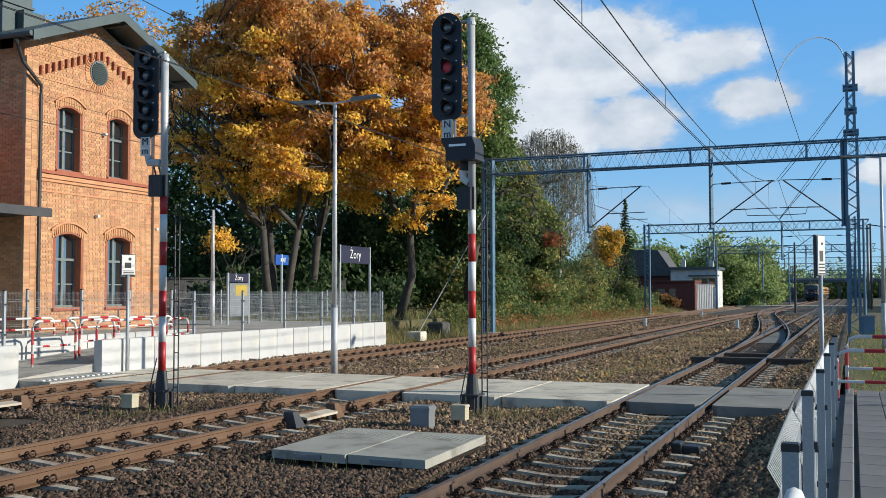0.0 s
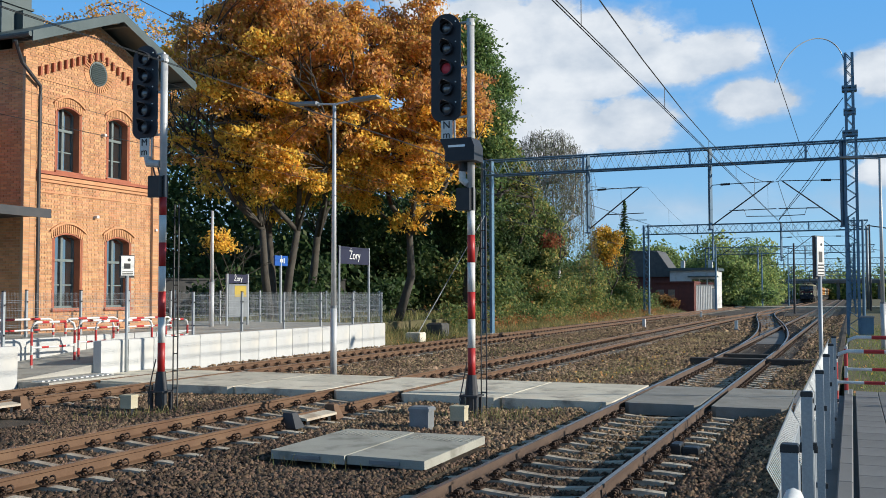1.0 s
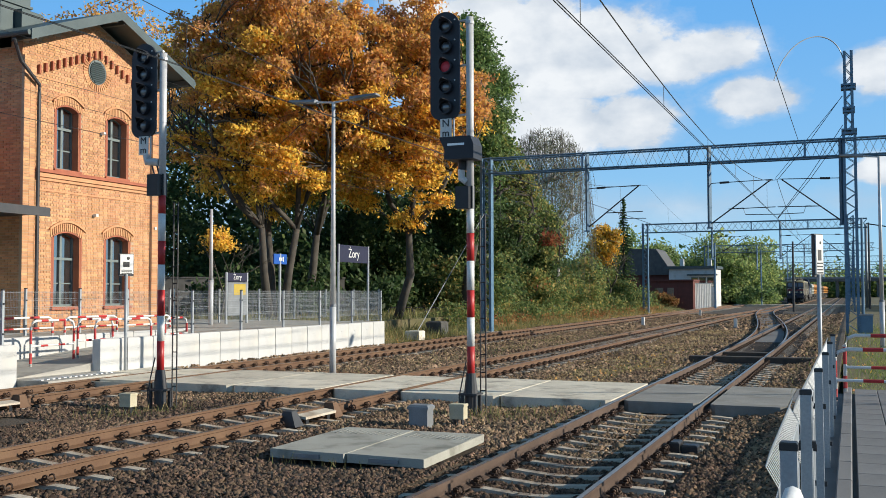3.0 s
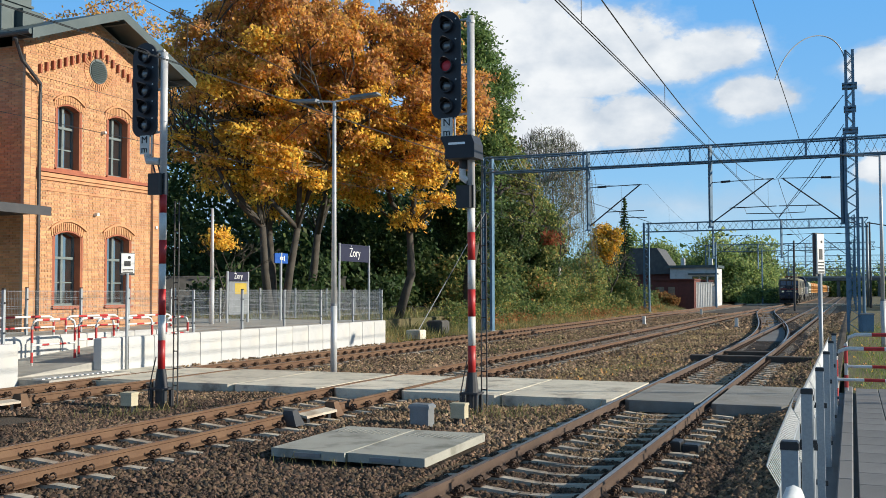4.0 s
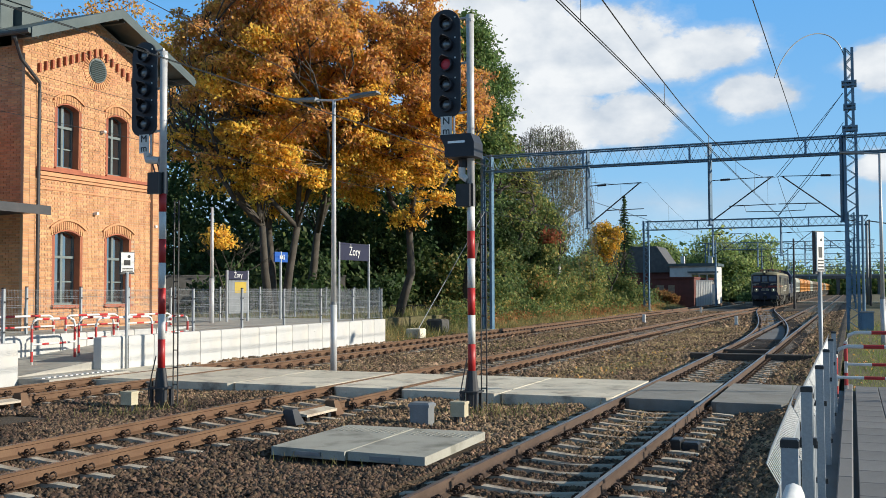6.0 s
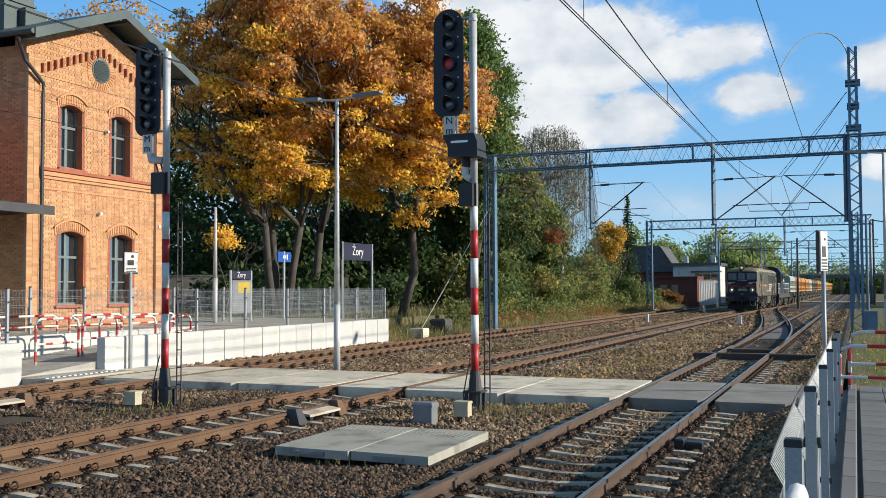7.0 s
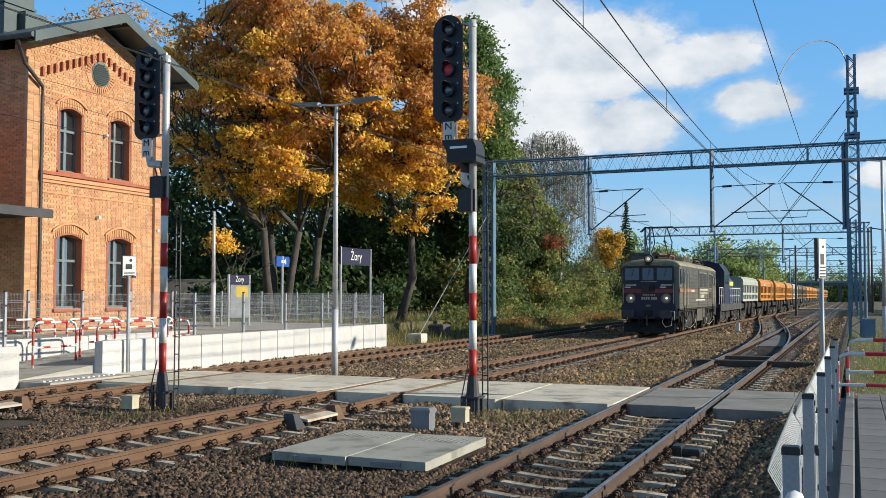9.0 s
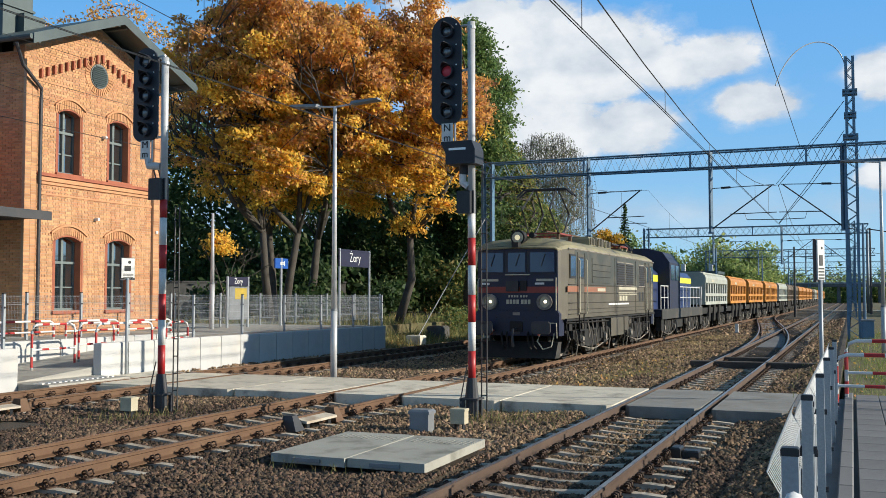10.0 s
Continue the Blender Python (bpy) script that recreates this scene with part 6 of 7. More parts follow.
    scatter("fallen_leaves", np.stack([x, y, z], 1), np.full(n, 0.055), 93, MAPLE, "fallen brown and yellow leaves on grass and ballast", "leaves")


grasses()


# ---- signal box, sheds, bridge and poles in the distance ----
def signal_box():
    plaster = mat("white_plaster", (0.66, 0.67, 0.66), (0.58, 0.59, 0.58), 0.85, 0, 0.8, 30, 0.1, spots=(0.42, 0.41, 0.38))
    t = thing("signal_box", (-18.9, 131.0, -0.1), "white flat-roofed signal box beside the line", "building")
    part("wall", Geo().box(-3.2, 2.7, 0, 6, -0.4, 5.0), plaster, t)
    part("roof", Geo().box(-3.5, 3.0, -0.5, 6.3, 5.0, 5.35), ROOFGREY, t)
    for x in (0.1, 1.1, 2.1):
        w = part("window", Geo().box(x - 0.45, x + 0.45, -0.03, 0.0, 2.6, 3.9), FRAMEGREY, t)
        part("pane", Geo().box(x - 0.38, x + 0.38, -0.045, -0.031, 2.68, 3.82), GLASS, w)
    part("canopy", Geo().box(-0.8, 3.0, -0.7, 0, 4.1, 4.3), ROOFGREY, t)
    for x in (-2.0, 1.6):
        part("chimney", Geo().box(x - 0.25, x + 0.25, 3, 3.6, 5.35, 6.4), plaster, t)
    s = thing("metal_shed", (-16.9, 124.5, -0.1), "white corrugated metal shed in front of the signal box", "shed", turn=42)
    part("wall", Geo().box(-1.9, 1.2, 0, 3.5, -0.4, 3.0), plaster, s)
    for i in range(13):
        part("rib", Geo().box(-1.86 + i * 0.245 - 0.04, -1.86 + i * 0.245 + 0.04, -0.05, 0.0, 0.0, 2.95), WHITE, s)
    part("roof", Geo().box(-2.0, 1.3, -0.1, 3.6, 3.0, 3.1), STEELGREY, s)
    r = thing("brick_shed", (-20.2, 122.0, 0.0), "old red-brown shed overgrown with autumn creeper", "shed")
    part("wall", Geo().box(-2.6, 2.5, 0, 5, -0.4, 3.2), mat("sooty_brick", (0.17, 0.052, 0.042), (0.12, 0.044, 0.036), 0.9, 0, 2, 20, 0.3), r)
    part("roof", Geo().box(-2.8, 2.6, -0.3, 5.2, 3.2, 3.4), MATS["sooty_brick"], r)
    for x in (-1.5, -0.2):
        part("plank_door", Geo().box(x - 0.4, x + 0.4, -0.06, 0, 0, 2.4), mat("weathered_planks", (0.34, 0.25, 0.17), (0.24, 0.17, 0.12), 0.85), r)
    h = thing("house", (-26.0, 136.0, 0.2), "low house with a steep dark tiled roof", "building")
    part("wall", Geo().box(-3.5, 3.0, 0, 6, -0.6, 4.2), MATS["sooty_brick"], h)
    part("roof", Geo().prism([(-4.2, 4.0), (3.8, 4.0), (1.4, 7.6), (-2.2, 7.6)], "y", -0.6, 6.6), mat("dark_roof_tiles", (0.07, 0.07, 0.075), (0.10, 0.10, 0.10), 0.7, 0, 2, 12, 0.5), h)
    thicket("creeper", -23.1, -19.6, 120.4, 121.8, 3.3, 6000, 0.13, BROWNLEAF, "brown autumn creeper over the shed wall", 94, base=0.1, spread=0.3, dens=0.6)


signal_box()


def road_bridge():
    # bridge concrete coloured darker, which puts the piers' shade into the grey
    SHADEGREY = mat("shade_grey_bridge_concrete", (0.17, 0.17, 0.16), (0.12, 0.12, 0.115), 0.9, 0, 0.5, 20, 0.2, spots=(0.07, 0.07, 0.065))
    t = thing("road_bridge", (0, 335, 0), "grey concrete road bridge across the tracks", "bridge")
    part("deck", Geo().box(-40, 90, 0, 9, 5.0, 6.0), SHADEGREY, t)
    part("parapet", Geo().box(-40, 90, -0.2, 0.0, 5.9, 6.4), STEELGREY, t)
    for x in (-24, -14, -4, 8, 20):
        part("pier", Geo().box(x - 0.5, x + 0.5, 1, 8, -0.6, 5.0), SHADEGREY, t)
    for i in range(60):
        part("railing_post", Geo().box(-39.5 + i * 2.1 - 0.04, -39.5 + i * 2.1 + 0.04, -0.15, -0.07, 6.4, 7.3), STEELGREY, t)
    part("railing", Geo().box(-40, 90, -0.15, -0.07, 7.3, 7.4), STEELGREY, t)
    # a path or board crossing seen edge-on before the bridge
    g = solid("board_crossing", Geo().box(-16, 6, 150, 154, -0.3, -0.01), SLAB, "pale board crossing over the tracks", "crossing")


road_bridge()


def far_masts():
    for x, y, h, dark in ((-5.6, 110, 7.2, 1), (0.9, 88, 8.0, 0), (2.6, 72, 6.8, 0), (1.9, 118, 9.5, 1), (-14.6, 118, 7.6, 0), (-12.2, 152, 8.0, 0), (-10.0, 178, 8.5, 0), (4.5, 165, 9.0, 1), (-6.0, 214, 8.0, 1)):
        t = thing("catenary_mast", (x, y, 0), "dark slim lineside mast" if dark else "grey slim lineside mast", "mast", "lineside masts")
        part("pole", Geo().tube([(0, 0, -0.5), (0, 0, h)], 0.13, 8, r2=0.09), DARKSTEEL if dark else GANTRY, t)
        part("arm", Geo().tube([(0, 0, h - 0.6), (-1.6, 0, h - 0.3)], 0.04, 5), DARKSTEEL, t)
    t = thing("relay_cabinet", (0.62, 49.0, -0.12), "blue-grey lineside relay cabinet", "cabinet")
    part("body", Geo().box(-0.27, 0.27, -0.25, 0.25, -0.1, 0.95), GANTRY, t)
    part("door", Geo().box(-0.23, 0.23, -0.275, -0.25, 0.0, 0.88), GANTRY, t)
    part("roof", Geo().box(-0.31, 0.31, -0.3, 0.3, 0.95, 1.02, b=0.03), STEELGREY, t)
    wall = thing("garden_wall", (-41.5, 46.0, 0.2), "grey rendered garden wall, its colour darkened for the shade of the trees", "wall", turn=38)
    # the render's grey is darkened to hold the shade under the trees
    part("wall_face", Geo().box(0, 15, -0.15, 0.15, -0.3, 2.6), mat("shade_grey_render", (0.14, 0.135, 0.13), (0.10, 0.098, 0.095), 0.9, 0, 1.0, 30, 0.1, spots=(0.07, 0.07, 0.065)), wall)
    part("coping", Geo().box(-0.05, 15.05, -0.2, 0.2, 2.6, 2.7), MATS["shade_grey_render"], wall)


far_masts()

# single bricks of the facade, low on the gable wall
brick_mesh = Geo().box(0.0, 0.013, -0.119, 0.119, 0.0, 0.065).mesh("brick", BRICKPART)
for y, z, p in SINGLE_BRICKS:
    part("brick", brick_mesh, BRICKPART, HOUSE, at=(p - 0.013, y, z))


# ---- the freight train ----
NAVYBODY = mat("dirty_navy_paint", (0.007, 0.012, 0.045), (0.011, 0.015, 0.040), 0.55, 0.0, 1.5, 40, 0.05, spots=(0.016, 0.015, 0.020))
GREYBODY = mat("dirty_beige_grey_paint", (0.122, 0.108, 0.076), (0.086, 0.077, 0.056), 0.55, 0.0, 1.0, 40, 0.05, spots=(0.085, 0.07, 0.05))
ROOFPAINT = mat("sooty_olive_roof", (0.30, 0.27, 0.15), (0.22, 0.20, 0.13), 0.65, 0, 1.2, 40, 0.06, spots=(0.12, 0.10, 0.08))
ORANGESTRIPE = mat("faded_orange_stripe", (0.34, 0.135, 0.07), (0.26, 0.115, 0.068), 0.6, 0, 2, 40, 0.03)
REDSTRIPE = mat("dull_red_stripe", (0.30, 0.05, 0.035), (0.22, 0.04, 0.03), 0.6, 0, 2, 40, 0.03)
UPPERBODY = mat("grey_green_upper_side", (0.072, 0.075, 0.058), (0.052, 0.054, 0.044), 0.5, 0.0, 1.0, 40, 0.05, spots=(0.10, 0.088, 0.064))
SILLDARK = mat("dark_frame_paint", (0.035, 0.036, 0.036), (0.055, 0.052, 0.046), 0.7, 0, 1.5, 40, 0.05, spots=(0.075, 0.066, 0.05))
SLATBROWN = mat("dark_brown_slats", (0.030, 0.024, 0.020), (0.045, 0.036, 0.03), 0.7)
# pale dust on the brake gear, also used for painted highlights
DUST_GLINT = mat("pale_dust_and_glint", (0.30, 0.27, 0.23), (0.20, 0.18, 0.15), 0.8, 0.1, 3, 50, 0.1, spots=(0.10, 0.085, 0.07), per_object=0.5)
# near-black with dusty spots; its darkness holds the shade below the vehicles
CAST = mat("dusty_shade_black_gear", (0.007, 0.0065, 0.006), (0.015, 0.0135, 0.012), 0.7, 0.1, 2, 40, 0.1, spots=(0.032, 0.027, 0.022), per_object=0.7)
# the blue base colour paints the sky's reflection into the panes
WINDSHIELD = glass("sky_tinted_cab_glass", (0.018, 0.045, 0.115), 0.08, 0.7)
REFLECTOR = mat("aged_lamp_reflector", (0.42, 0.38, 0.28), (0.30, 0.27, 0.20), 0.35, 0.6, 8, 60, 0.03)
HEADLAMP = glow("headlamp_lens", (1.0, 0.90, 0.66), 2.6)
TOPLAMP = glow("top_lamp_lens", (0.9, 0.75, 0.45), 0.5)
ORANGE = mat("orange_wagon_paint", (0.62, 0.265, 0.035), (0.50, 0.205, 0.03), 0.55, 0, 1.0, 40, 0.05, spots=(0.34, 0.13, 0.05))
DULLBROWN = mat("dull_brown_wagon_paint", (0.15, 0.105, 0.062), (0.11, 0.082, 0.054), 0.7, 0, 1.0, 40, 0.05, spots=(0.09, 0.06, 0.04))
PALEGREEN = mat("pale_grey_wagon_paint", (0.44, 0.47, 0.41), (0.37, 0.40, 0.35), 0.6, 0, 1.0, 40, 0.05, spots=(0.30, 0.29, 0.25))
BLUEBODY = mat("blue_loco_paint", (0.02, 0.045, 0.16), (0.03, 0.05, 0.14), 0.45, 0, 1.5, 40, 0.04, spots=(0.04, 0.05, 0.08))
STRIPEYELLOW = mat("yellow_stripe", (0.80, 0.75, 0.05), (0.72, 0.66, 0.05), 0.5, 0, 2, 40, 0.02)
PALELETTER = mat("pale_lettering", (0.58, 0.54, 0.40), (0.46, 0.43, 0.33), 0.6, 0, 3, 40, 0.02)
WHEELS = []


def wheelset(parent, y, r, spin):
    """Two wheels with tyres and spokes on an axle, at its height above the rails."""
    g = Geo().tube([(-0.75, 0, 0), (0.75, 0, 0)], 0.09, 8)
    for s in (-1, 1):
        g.tube([(s * 0.70, 0, 0), (s * 0.83, 0, 0)], r, 24)
        g.tube([(s * 0.66, 0, 0), (s * 0.70, 0, 0)], r + 0.03, 24)
        g.tube([(s * 0.83, 0, 0), (s * 0.86, 0, 0)], r * 0.35, 12)
        for k in range(8):
            a = k * math.pi / 4
            g.bar((s * 0.84, math.cos(a) * r * 0.3, math.sin(a) * r * 0.3), (s * 0.84, math.cos(a) * r * 0.86, math.sin(a) * r * 0.86), 0.06)
    w = part("wheelset", g, CAST, parent, "dusty steel wheelset", at=(0, y, r))
    if spin:
        WHEELS.append((w, y, r))
    return w


def bogie(parent, y, base, r, spin, w=1.05):
    """Side frames, springs, axle boxes and brake gear round the wheels."""
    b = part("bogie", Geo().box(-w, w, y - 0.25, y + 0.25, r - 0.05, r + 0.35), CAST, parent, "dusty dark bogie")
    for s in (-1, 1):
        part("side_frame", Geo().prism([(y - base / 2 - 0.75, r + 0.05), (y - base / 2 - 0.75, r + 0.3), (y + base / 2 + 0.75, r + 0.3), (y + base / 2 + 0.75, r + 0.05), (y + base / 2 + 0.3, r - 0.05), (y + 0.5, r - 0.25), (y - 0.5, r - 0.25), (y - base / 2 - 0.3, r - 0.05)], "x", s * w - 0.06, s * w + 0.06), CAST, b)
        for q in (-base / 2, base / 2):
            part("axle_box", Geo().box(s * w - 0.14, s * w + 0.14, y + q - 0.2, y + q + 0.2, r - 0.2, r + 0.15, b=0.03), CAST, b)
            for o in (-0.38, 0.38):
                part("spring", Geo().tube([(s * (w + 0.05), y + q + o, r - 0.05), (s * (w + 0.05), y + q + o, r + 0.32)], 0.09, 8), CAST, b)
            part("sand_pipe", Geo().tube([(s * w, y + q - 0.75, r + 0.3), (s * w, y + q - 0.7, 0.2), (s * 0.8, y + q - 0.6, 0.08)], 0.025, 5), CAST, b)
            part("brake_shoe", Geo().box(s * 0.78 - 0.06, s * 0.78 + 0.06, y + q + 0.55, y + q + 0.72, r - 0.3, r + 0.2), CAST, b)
        # brake levers, guard irons and pipes hung on the frame
        for q in (-base / 2 - 0.62, -0.28, 0.28, base / 2 + 0.62):
            part("brake_lever", Geo().tube([(s * (w + 0.12), y + q, r + 0.28), (s * (w + 0.15), y + q + 0.07, r - 0.1), (s * (w + 0.1), y + q + 0.02, 0.16)], 0.022, 5), DUST_GLINT, b)
        for q in (-base / 2 - 0.5, base / 2 + 0.5):
            part("guard_iron", Geo().prism([(y + q - 0.16, 0.2), (y + q + 0.16, 0.2), (y + q + 0.03, 0.09), (y + q - 0.06, 0.09)], "x", s * 0.86 - 0.02, s * 0.86 + 0.02), DUST_GLINT, b)
        for q in (-base / 2, base / 2):
            part("axle_cap", Geo().tube([(s * (w + 0.13), y + q, r), (s * (w + 0.19), y + q, r)], 0.11, 10), DUST_GLINT, b)
        part("brake_pipe", Geo().tube([(s * (w + 0.1), y - base / 2 - 0.6, r - 0.12), (s * (w + 0.12), y - 0.4, r - 0.32), (s * (w + 0.12), y + 0.4, r - 0.32), (s * (w + 0.1), y + base / 2 + 0.6, r - 0.12)], 0.02, 5), DUST_GLINT, b)
    for q in (-base / 2, base / 2):
        wheelset(parent, y + q, r, spin)


def buffers(parent, y, s, wide=False):
    """Two sprung buffers and a screw coupling; s = -1 looks to the front. Wide heads are rounded rectangles."""
    for x in (-0.875, 0.875):
        b = part("buffer", Geo().tube([(x, y, 1.05), (x, y + s * 0.35, 1.05)], 0.12, 12), CAST, parent)
        if wide:
            head = [(x - 0.28, 0.93), (x - 0.22, 0.87), (x + 0.22, 0.87), (x + 0.28, 0.93), (x + 0.28, 1.17), (x + 0.22, 1.23), (x - 0.22, 1.23), (x - 0.28, 1.17)]
            part("buffer_head", Geo().prism(head, "y", y + s * 0.40, y + s * 0.47).tube([(x, y + s * 0.3, 1.05), (x, y + s * 0.42, 1.05)], 0.09, 8), DARKSTEEL, b)
            continue
        part("buffer_head", Geo().tube([(x, y + s * 0.45, 1.05), (x, y + s * 0.52, 1.05)], 0.24, 16).tube([(x, y + s * 0.3, 1.05), (x, y + s * 0.46, 1.05)], 0.08, 8), DARKSTEEL, b)
    part("coupling", Geo().tube([(0, y, 1.0), (0, y + s * 0.35, 0.98), (0, y + s * 0.40, 0.7), (0, y + s * 0.34, 0.5)], 0.045, 6).box(-0.12, 0.12, y - 0.05, y + 0.05, 0.85, 1.15), DARKSTEEL, parent)


def electric_loco():
    """Box-cab four-axle electric locomotive; local y = 0 is its front, it stretches to +y."""
    t = thing("electric_locomotive", (-9.15, 60, 0), "boxy electric locomotive with navy front and dirty grey sides", "locomotive")
    L, hw = 14.4, 1.42

    def ring(y, w, zg, top, low=1.28):
        pts = [(-w, low), (w, low), (w, zg)]
        pts += [(w * math.cos(a) ** 0.6 if math.cos(a) > 0 else 0.0, zg + (top - zg) * math.sin(a)) for a in (0.35, 0.7, 1.05, 1.35)]
        pts += [(-x, z) for x, z in reversed(pts[3:])] + [(-w, zg)]
        return [(x, y, z) for x, z in pts]
    spine = [(0.0, 1.24, 3.28, 3.46), (0.12, 1.30, 3.32, 3.55), (0.45, 1.40, 3.36, 3.68), (1.2, hw, 3.38, 3.74), (L - 1.2, hw, 3.38, 3.74), (L - 0.45, 1.40, 3.36, 3.68), (L, 1.24, 3.28, 3.46)]
    body, roof = Geo(), Geo()
    rings = [ring(y, w, zg, tp) for y, w, zg, tp in spine]
    n = len(rings[0])
    for a, b in zip(rings, rings[1:]):
        for i in range(n):
            j = (i + 1) % n
            (body if i in (0, 1, n - 1) else roof).face([a[i], a[j], b[j], b[i]])
    body.face(rings[0][::-1])
    body.face(rings[-1])
    bd = part("body", body, GREYBODY, t)
    part("roof", roof, ROOFPAINT, t, "sooty olive curved roof")
    # front and rear faces
    for y, s in ((0.0, -1), (L, 1)):
        f = part("cab_front", Geo().prism([(-1.235, 1.25), (1.235, 1.25), (1.235, 3.27), (1.0, 3.36), (-1.0, 3.36), (-1.235, 3.27)], "y", y, y + s * 0.03), NAVYBODY, t, "dirty navy cab front")
        part("stripe", Geo().box(-1.236, 1.236, min(y + s * 0.03, y + s * 0.045), max(y + s * 0.03, y + s * 0.045), 2.06, 2.24), REDSTRIPE, f, "dull red stripe")
        part("window_band", Geo().box(-1.238, 1.238, min(y + s * 0.03, y + s * 0.045), max(y + s * 0.03, y + s * 0.045), 2.60, 3.30), NAVYBLACK, f, "black band round the windscreens")
        part("roof_lip", Geo().tube([(-1.28, y - s * 0.16, 3.30), (-1.16, y + s * 0.05, 3.37), (0, y + s * 0.08, 3.41), (1.16, y + s * 0.05, 3.37), (1.28, y - s * 0.16, 3.30)], 0.04, 8), ROOFPAINT, f, "curved olive lip over the windscreens", smooth=True)
        for x0, x1 in ((-1.17, -0.40), (-0.31, 0.29), (0.38, 1.18)):
            w = part("windscreen", Geo().box(x0, x1, min(y + s * 0.045, y + s * 0.06), max(y + s * 0.045, y + s * 0.06), 2.64, 3.28), NAVYBODY, f)
            part("pane", Geo().box(x0 + 0.035, x1 - 0.035, min(y + s * 0.06, y + s * 0.07), max(y + s * 0.06, y + s * 0.07), 2.675, 3.245), WINDSHIELD, w)
            part("wiper", Geo().tube([((x0 + x1) / 2 + 0.1, y + s * 0.09, 3.2), ((x0 + x1) / 2 - 0.02, y + s * 0.09, 2.85)], 0.012, 4), BLACK, w)
        part("window_sill", Geo().box(-0.36, 0.40, min(y, y + s * 0.10), max(y, y + s * 0.10), 2.58, 2.61), PALELETTER, f)
        part("centre_box", Geo().box(-0.32, 0.06, min(y, y + s * 0.14), max(y, y + s * 0.14), 2.10, 2.40), BLACK, f)
        part("socket", Geo().box(0.10, 0.30, min(y, y + s * 0.08), max(y, y + s * 0.08), 2.12, 2.42), CAST, f)
        for x in (-0.85, 0.85):
            h = part("headlight", ring_y(x, 1.79, 0.165, 0.235, y + s * 0.03, y + s * 0.12), DUST_GLINT, f)
            part("headlight_lens", Geo().tube([(x, y + s * 0.04, 1.79), (x, y + s * 0.07, 1.79)], 0.165, 18), REFLECTOR, h)
            part("headlight_bulb", Geo().tube([(x + 0.02, y + s * 0.07, 1.80), (x + 0.02, y + s * 0.085, 1.80)], 0.045, 12), HEADLAMP, h, "lit headlamp bulb")
            part("lettering_bar", Geo().box(x - 0.26, x + 0.26, min(y + s * 0.03, y + s * 0.04), max(y + s * 0.03, y + s * 0.04), 2.40, 2.47), PALELETTER, f)
            part("logo_bar", Geo().box(x - 0.30, x - 0.02, min(y + s * 0.03, y + s * 0.04), max(y + s * 0.03, y + s * 0.04), 2.30, 2.36), WHITE, f)
            part("handrail", Geo().tube([(x * 1.40, y + s * 0.07, 1.55), (x * 1.42, y + s * 0.12, 1.7), (x * 1.42, y + s * 0.12, 2.4), (x * 1.40, y + s * 0.05, 2.5)], 0.016, 5), PALELETTER, f)
        # the running number as bars
        for k in range(7):
            xb = -0.34 + k * 0.105 + 0.04 * (k > 3)
            part("number_bar", Geo().box(xb, xb + 0.075, min(y + s * 0.03, y + s * 0.042), max(y + s * 0.03, y + s * 0.042), 1.73, 1.86), PALELETTER, f)
            part("number_bar", Geo().box(xb * 0.8, xb * 0.8 + 0.05, min(y + s * 0.03, y + s * 0.042), max(y + s * 0.03, y + s * 0.042), 1.925, 1.99), PALELETTER, f)
        part("maker_plate", Geo().box(-0.11, 0.11, min(y + s * 0.12, y + s * 0.135), max(y + s * 0.12, y + s * 0.135), 1.40, 1.49), DUST_GLINT, f)
        bb = part("buffer_beam", Geo().prism([(-1.30, 0.80), (1.30, 0.80), (1.30, 1.44), (1.25, 1.53), (-1.25, 1.53), (-1.30, 1.44)], "y", y - s * 0.4, y + s * 0.12), NAVYBODY, t, "dark buffer beam")
        for x in (-1.08, -0.62, -0.22, 0.22, 0.62, 1.08):
            part("bolt", Geo().tube([(x, y + s * 0.11, 1.33), (x, y + s * 0.14, 1.33)], 0.02, 6), CAST, bb)
        part("draw_hook", Geo().box(-0.20, 0.20, min(y, y + s * 0.16), max(y, y + s * 0.16), 0.92, 1.22, b=0.02), CAST, bb)
        for x in (-0.72, 0.72):
            part("air_cock", Geo().tube([(x, y + s * 0.1, 0.95), (x, y + s * 0.26, 0.95), (x, y + s * 0.28, 0.82)], 0.035, 8), REDSTRIPE, bb)
        part("snow_plough", Geo().hull([(-1.25, y - s * 0.1, 0.16), (1.25, y - s * 0.1, 0.16), (1.2, y + s * 0.2, 0.16), (-1.2, y + s * 0.2, 0.16)] if s > 0 else [(-1.2, y + s * 0.2, 0.16), (1.2, y + s * 0.2, 0.16), (1.25, y - s * 0.1, 0.16), (-1.25, y - s * 0.1, 0.16)],
             [(-1.25, y - s * 0.3, 0.62), (1.25, y - s * 0.3, 0.62), (1.2, y - s * 0.1, 0.62), (-1.2, y - s * 0.1, 0.62)] if s > 0 else [(-1.2, y - s * 0.1, 0.62), (1.2, y - s * 0.1, 0.62), (1.25, y - s * 0.3, 0.62), (-1.25, y - s * 0.3, 0.62)]), CAST, t)
        for x in (-0.9, 0.9):
            part("plough_strut", Geo().bar((x, y - s * 0.2, 0.5), (x, y - s * 0.2, 0.9), 0.08), CAST, t)
        buffers(t, y + s * 0.10, s, True)
        for x in (-0.45, -0.3, 0.35, 0.5):
            part("brake_hose", Geo().tube([(x, y + s * 0.06, 0.95), (x + 0.03, y + s * 0.25, 0.80), (x + 0.06, y + s * 0.22, 0.50), (x + 0.10, y + s * 0.12, 0.42)], 0.028, 6), CAST, t)
